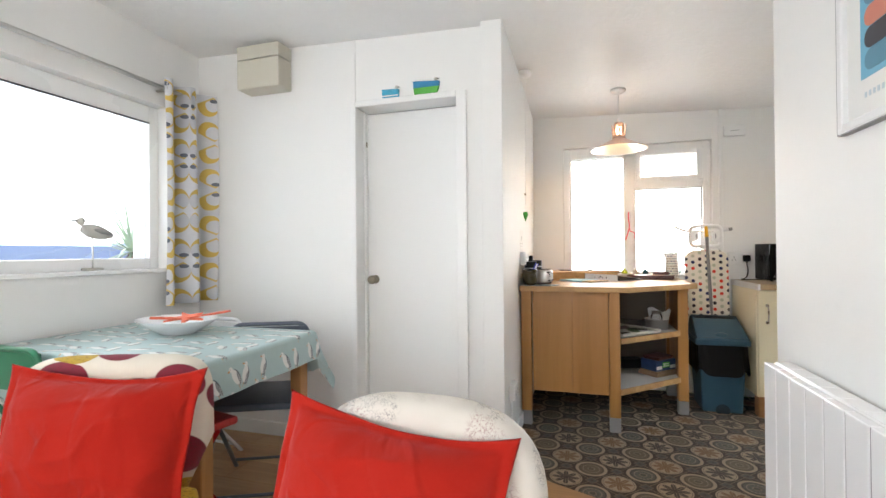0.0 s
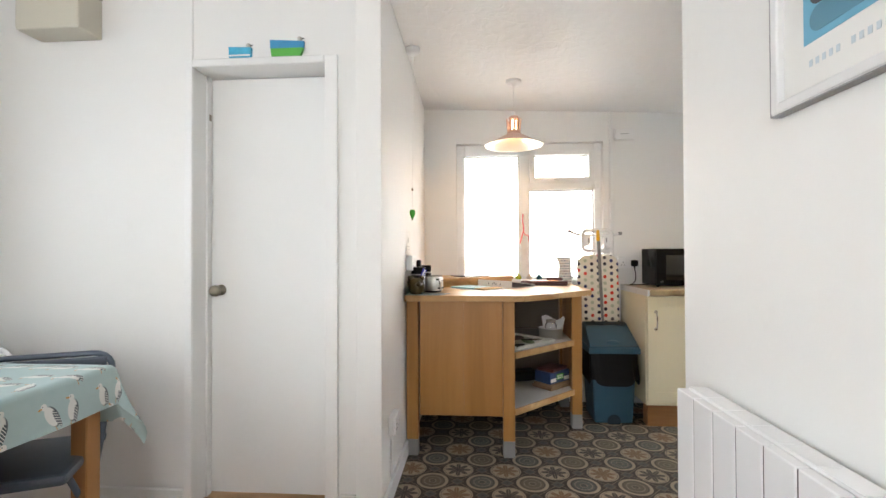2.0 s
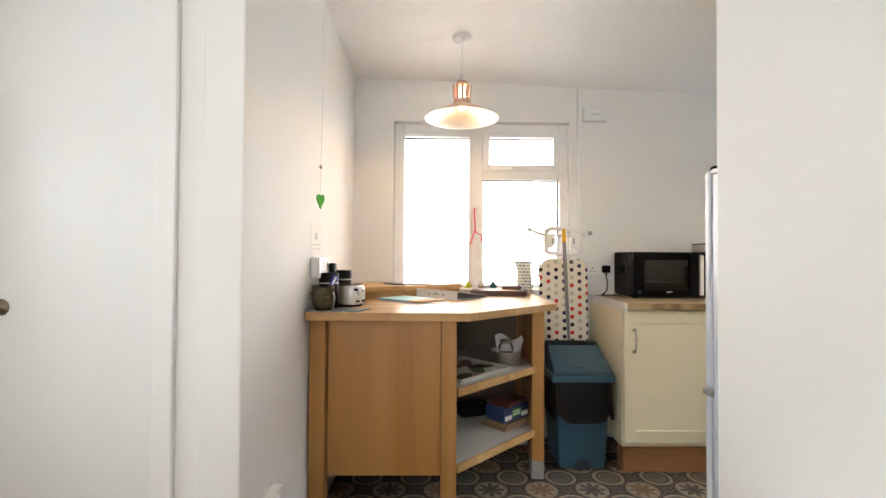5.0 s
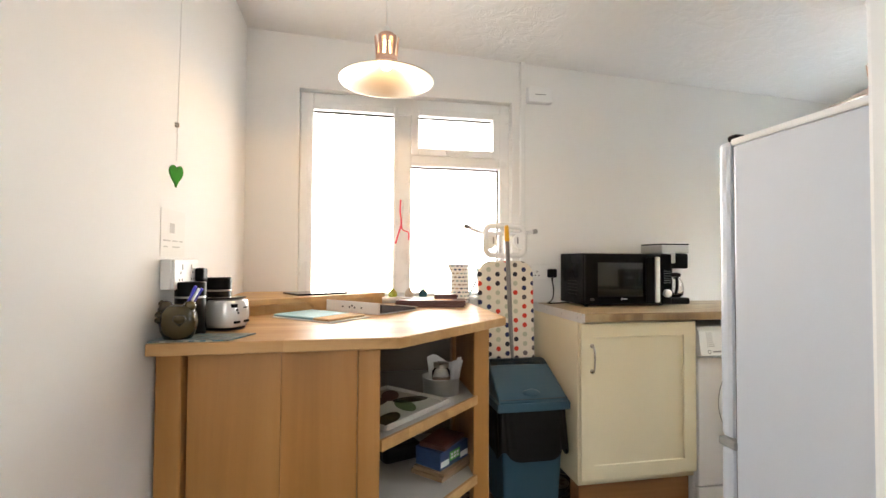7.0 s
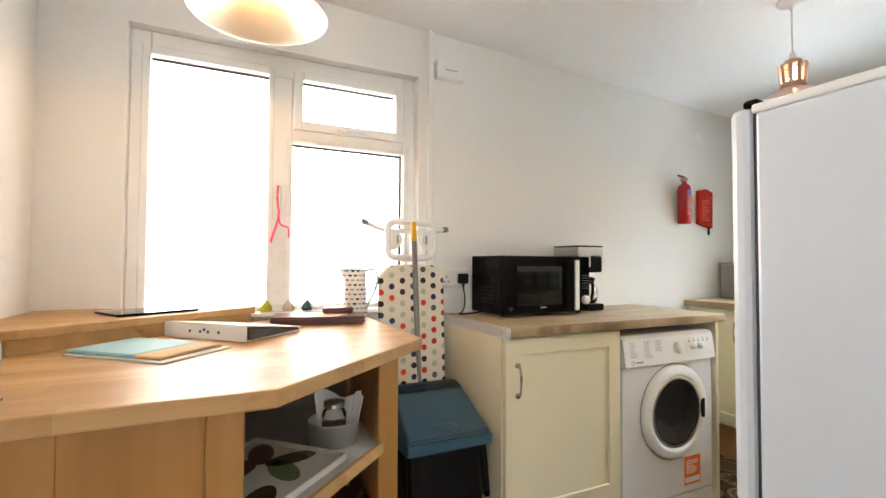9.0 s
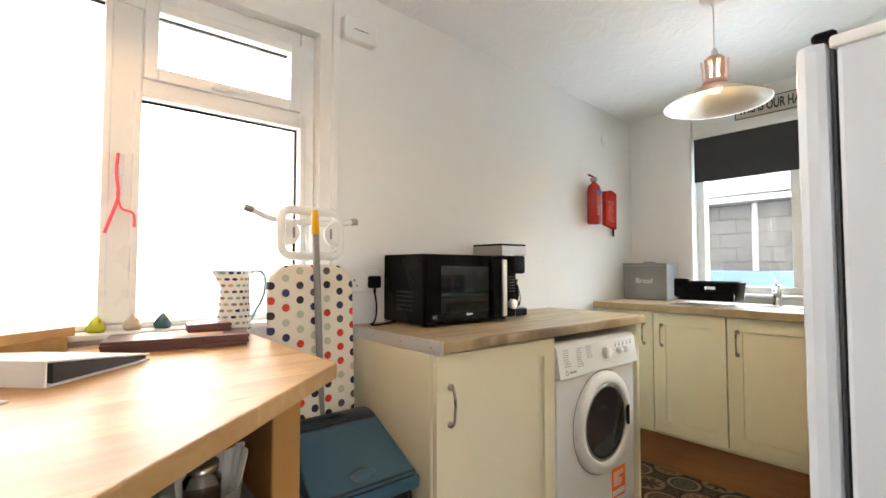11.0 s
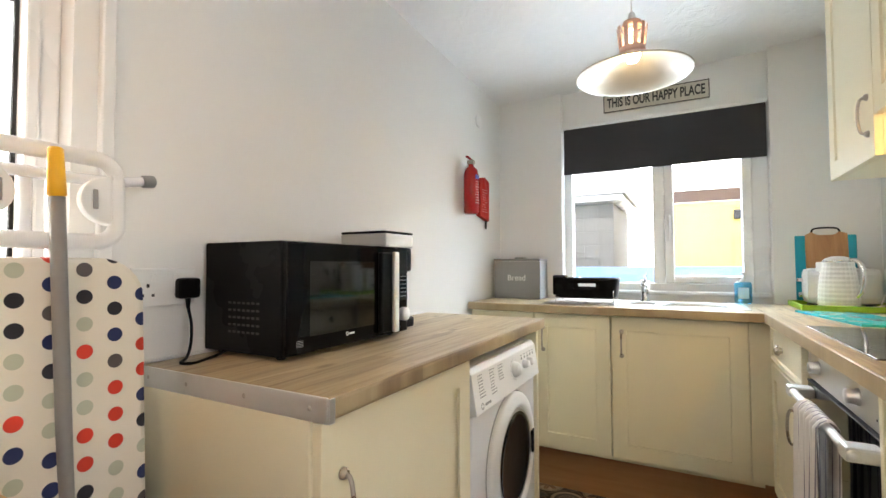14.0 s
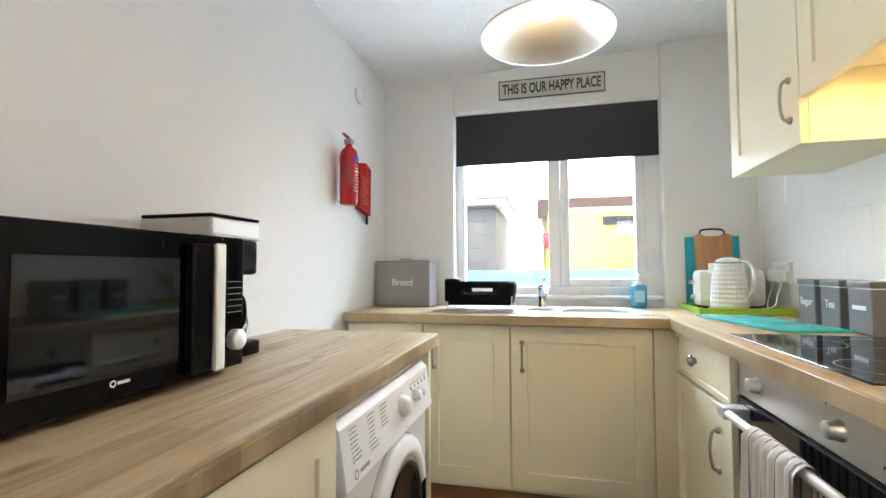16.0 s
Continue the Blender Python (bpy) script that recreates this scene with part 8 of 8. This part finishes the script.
part("bumper", box(8.12, 8.30, -5.5, -0.69, 0.05, 0.35, 0.03), GREY_PLASTIC, vn)
for y in (-1.9, -4.6):
    wh = part("wheel", lathe([(0, -0.10), (0.20, -0.10), (0.30, -0.08), (0.32, 0), (0.30, 0.08), (0.20, 0.10), (0, 0.10)], 28, None, pose(8.36, y, -0.03, 0, 90, 0)), RUBBER, vn)
    part("rim", lathe([(0, -0.112), (0.17, -0.108), (0.19, -0.10)], 24, None, pose(8.36, y, -0.03, 0, 90, 0)), ALU, wh)
setting("garden_wall", box(6.0, 6.12, -7.0, 5.0, -0.35, 1.10, 0.01), plain("pale_blue_wall_paint", (0.17, 0.25, 0.37), 0.7), "low pale blue painted yard wall", "wall")
setting("garden_rail", box(-3.75, -3.65, -8.0, 1.0, -0.35, 1.25, 0.01), plain("blue_rail_paint", (0.26, 0.36, 0.62), 0.7), "low pale blue wall outside the dining window", "wall")
pl = thing("cordyline", (-2.90, -1.46, -0.35), "spiky pale green cordyline outside the dining window", "plant")
part("trunk", rod((-2.90, -1.46, -0.35), (-2.88, -1.42, 1.16), 0.05, 0.03), CARD, pl)
lf = bmesh.new()
rng = random.Random(7)
for i in range(80):
    a, e, ln = rng.uniform(0, 6.28), rng.uniform(-0.35, 1.35), rng.uniform(0.50, 0.86)
    d0 = Vector((math.cos(a) * math.cos(e), math.sin(a) * math.cos(e), math.sin(e)))
    sd = d0.cross(Vector((0, 0, 1))).normalized() * 0.012
    p0 = Vector((-2.88, -1.42, 1.16))
    prev = None
    for k_ in range(5):
        t_ = k_ / 4
        c_ = p0 + d0 * ln * t_ + Vector((0, 0, -0.18 * t_ * t_))
        w_ = sd * (1 - t_) ** 0.6 + sd * 0.03
        cur = (lf.verts.new(c_ - w_), lf.verts.new(c_ + w_))
        if prev:
            lf.faces.new((prev[0], prev[1], cur[1], cur[0]))
        prev = cur
tagged(part("crown", lf, plain("cordyline_green", (0.50, 0.62, 0.48), 0.5, var=0.2), pl), kind="stuff")

# ---- pieces of floors and walls ----
TILE = plain("white_glazed_tile", (0.80, 0.80, 0.79), 0.10, var=0.02, big=3, fine=12, bump=0.25, dist=0.0015)
back = setting("tile_backing", box(1.951, 3.7195, WC + 0.0002, WC + 0.0062, TOPB + 0.002, 1.62, 0), plain("pale_grout", (0.76, 0.755, 0.74), 0.6), "white grout behind the tiled splashback", "splashback")
tile_mesh = mesh_of("tile", box(0, 0.2485, 0.0064, 0.0072, 0, 0.1235, 0.0004), TILE)
half_mesh = mesh_of("tile_half", box(0, 0.123, 0.0064, 0.0072, 0, 0.1235, 0.0004), TILE)
for r_ in range(5):
    x = 1.953
    first = r_ % 2 == 1
    while x < 3.71:
        full = not first and x + 0.247 < 3.72
        if not full and x + 0.122 > 3.72:
            break
        ob = new("tile", tile_mesh if full else half_mesh)
        ob.parent = back
        ob.location = (x, WC, TOPB + 0.004 + r_ * 0.125)
        x += 0.25 if full else 0.125
        first = False
n = Nodes("oak_laminate_boards")
v = n.map((0.8, 11.0, 11.0))
tone = n.t.nodes.new("ShaderNodeObjectInfo").outputs["Random"]
a = n.noise(1.0, n.vec(n.f("ADD", n.xyz(v)[0], n.f("MULTIPLY", tone, 37.0)), n.xyz(v)[1], tone), 6, 0.62, 0.8)
c = n.ramp(a, [(0.3, (0.27, 0.14, 0.06)), (0.52, (0.42, 0.24, 0.11)), (0.72, (0.52, 0.32, 0.16))])
BOARDS = n.end(n.mix(n.f("MULTIPLY", tone, 0.3), c, (0.30, 0.17, 0.08)), 0.36)
fl = setting("floor_dining", box(-2.05, 1.118, -5.6, -1.612, -0.0139, -0.0125, 0), DARK_INK, "oak laminate floorboards of the dining room", "floor")
plank = mesh_of("floorboard", box(0, 1.206, 0, 0.1905, -0.0124, -0.0005, 0.0012), BOARDS)
rng = random.Random(3)
for r_ in range(21):
    x = -2.05 - rng.uniform(0, 1.0)
    y = -5.6 + r_ * 0.192
    while x < 1.118:
        x1 = min(x + 1.206, 1.117)
        x0 = max(x, -2.05)
        ob = new("floorboard", plank)
        ob.parent = fl
        ob.location = (x0, y, 0)
        ob.scale = ((x1 - x0) / 1.206, 1, 1)
        x += 1.2085
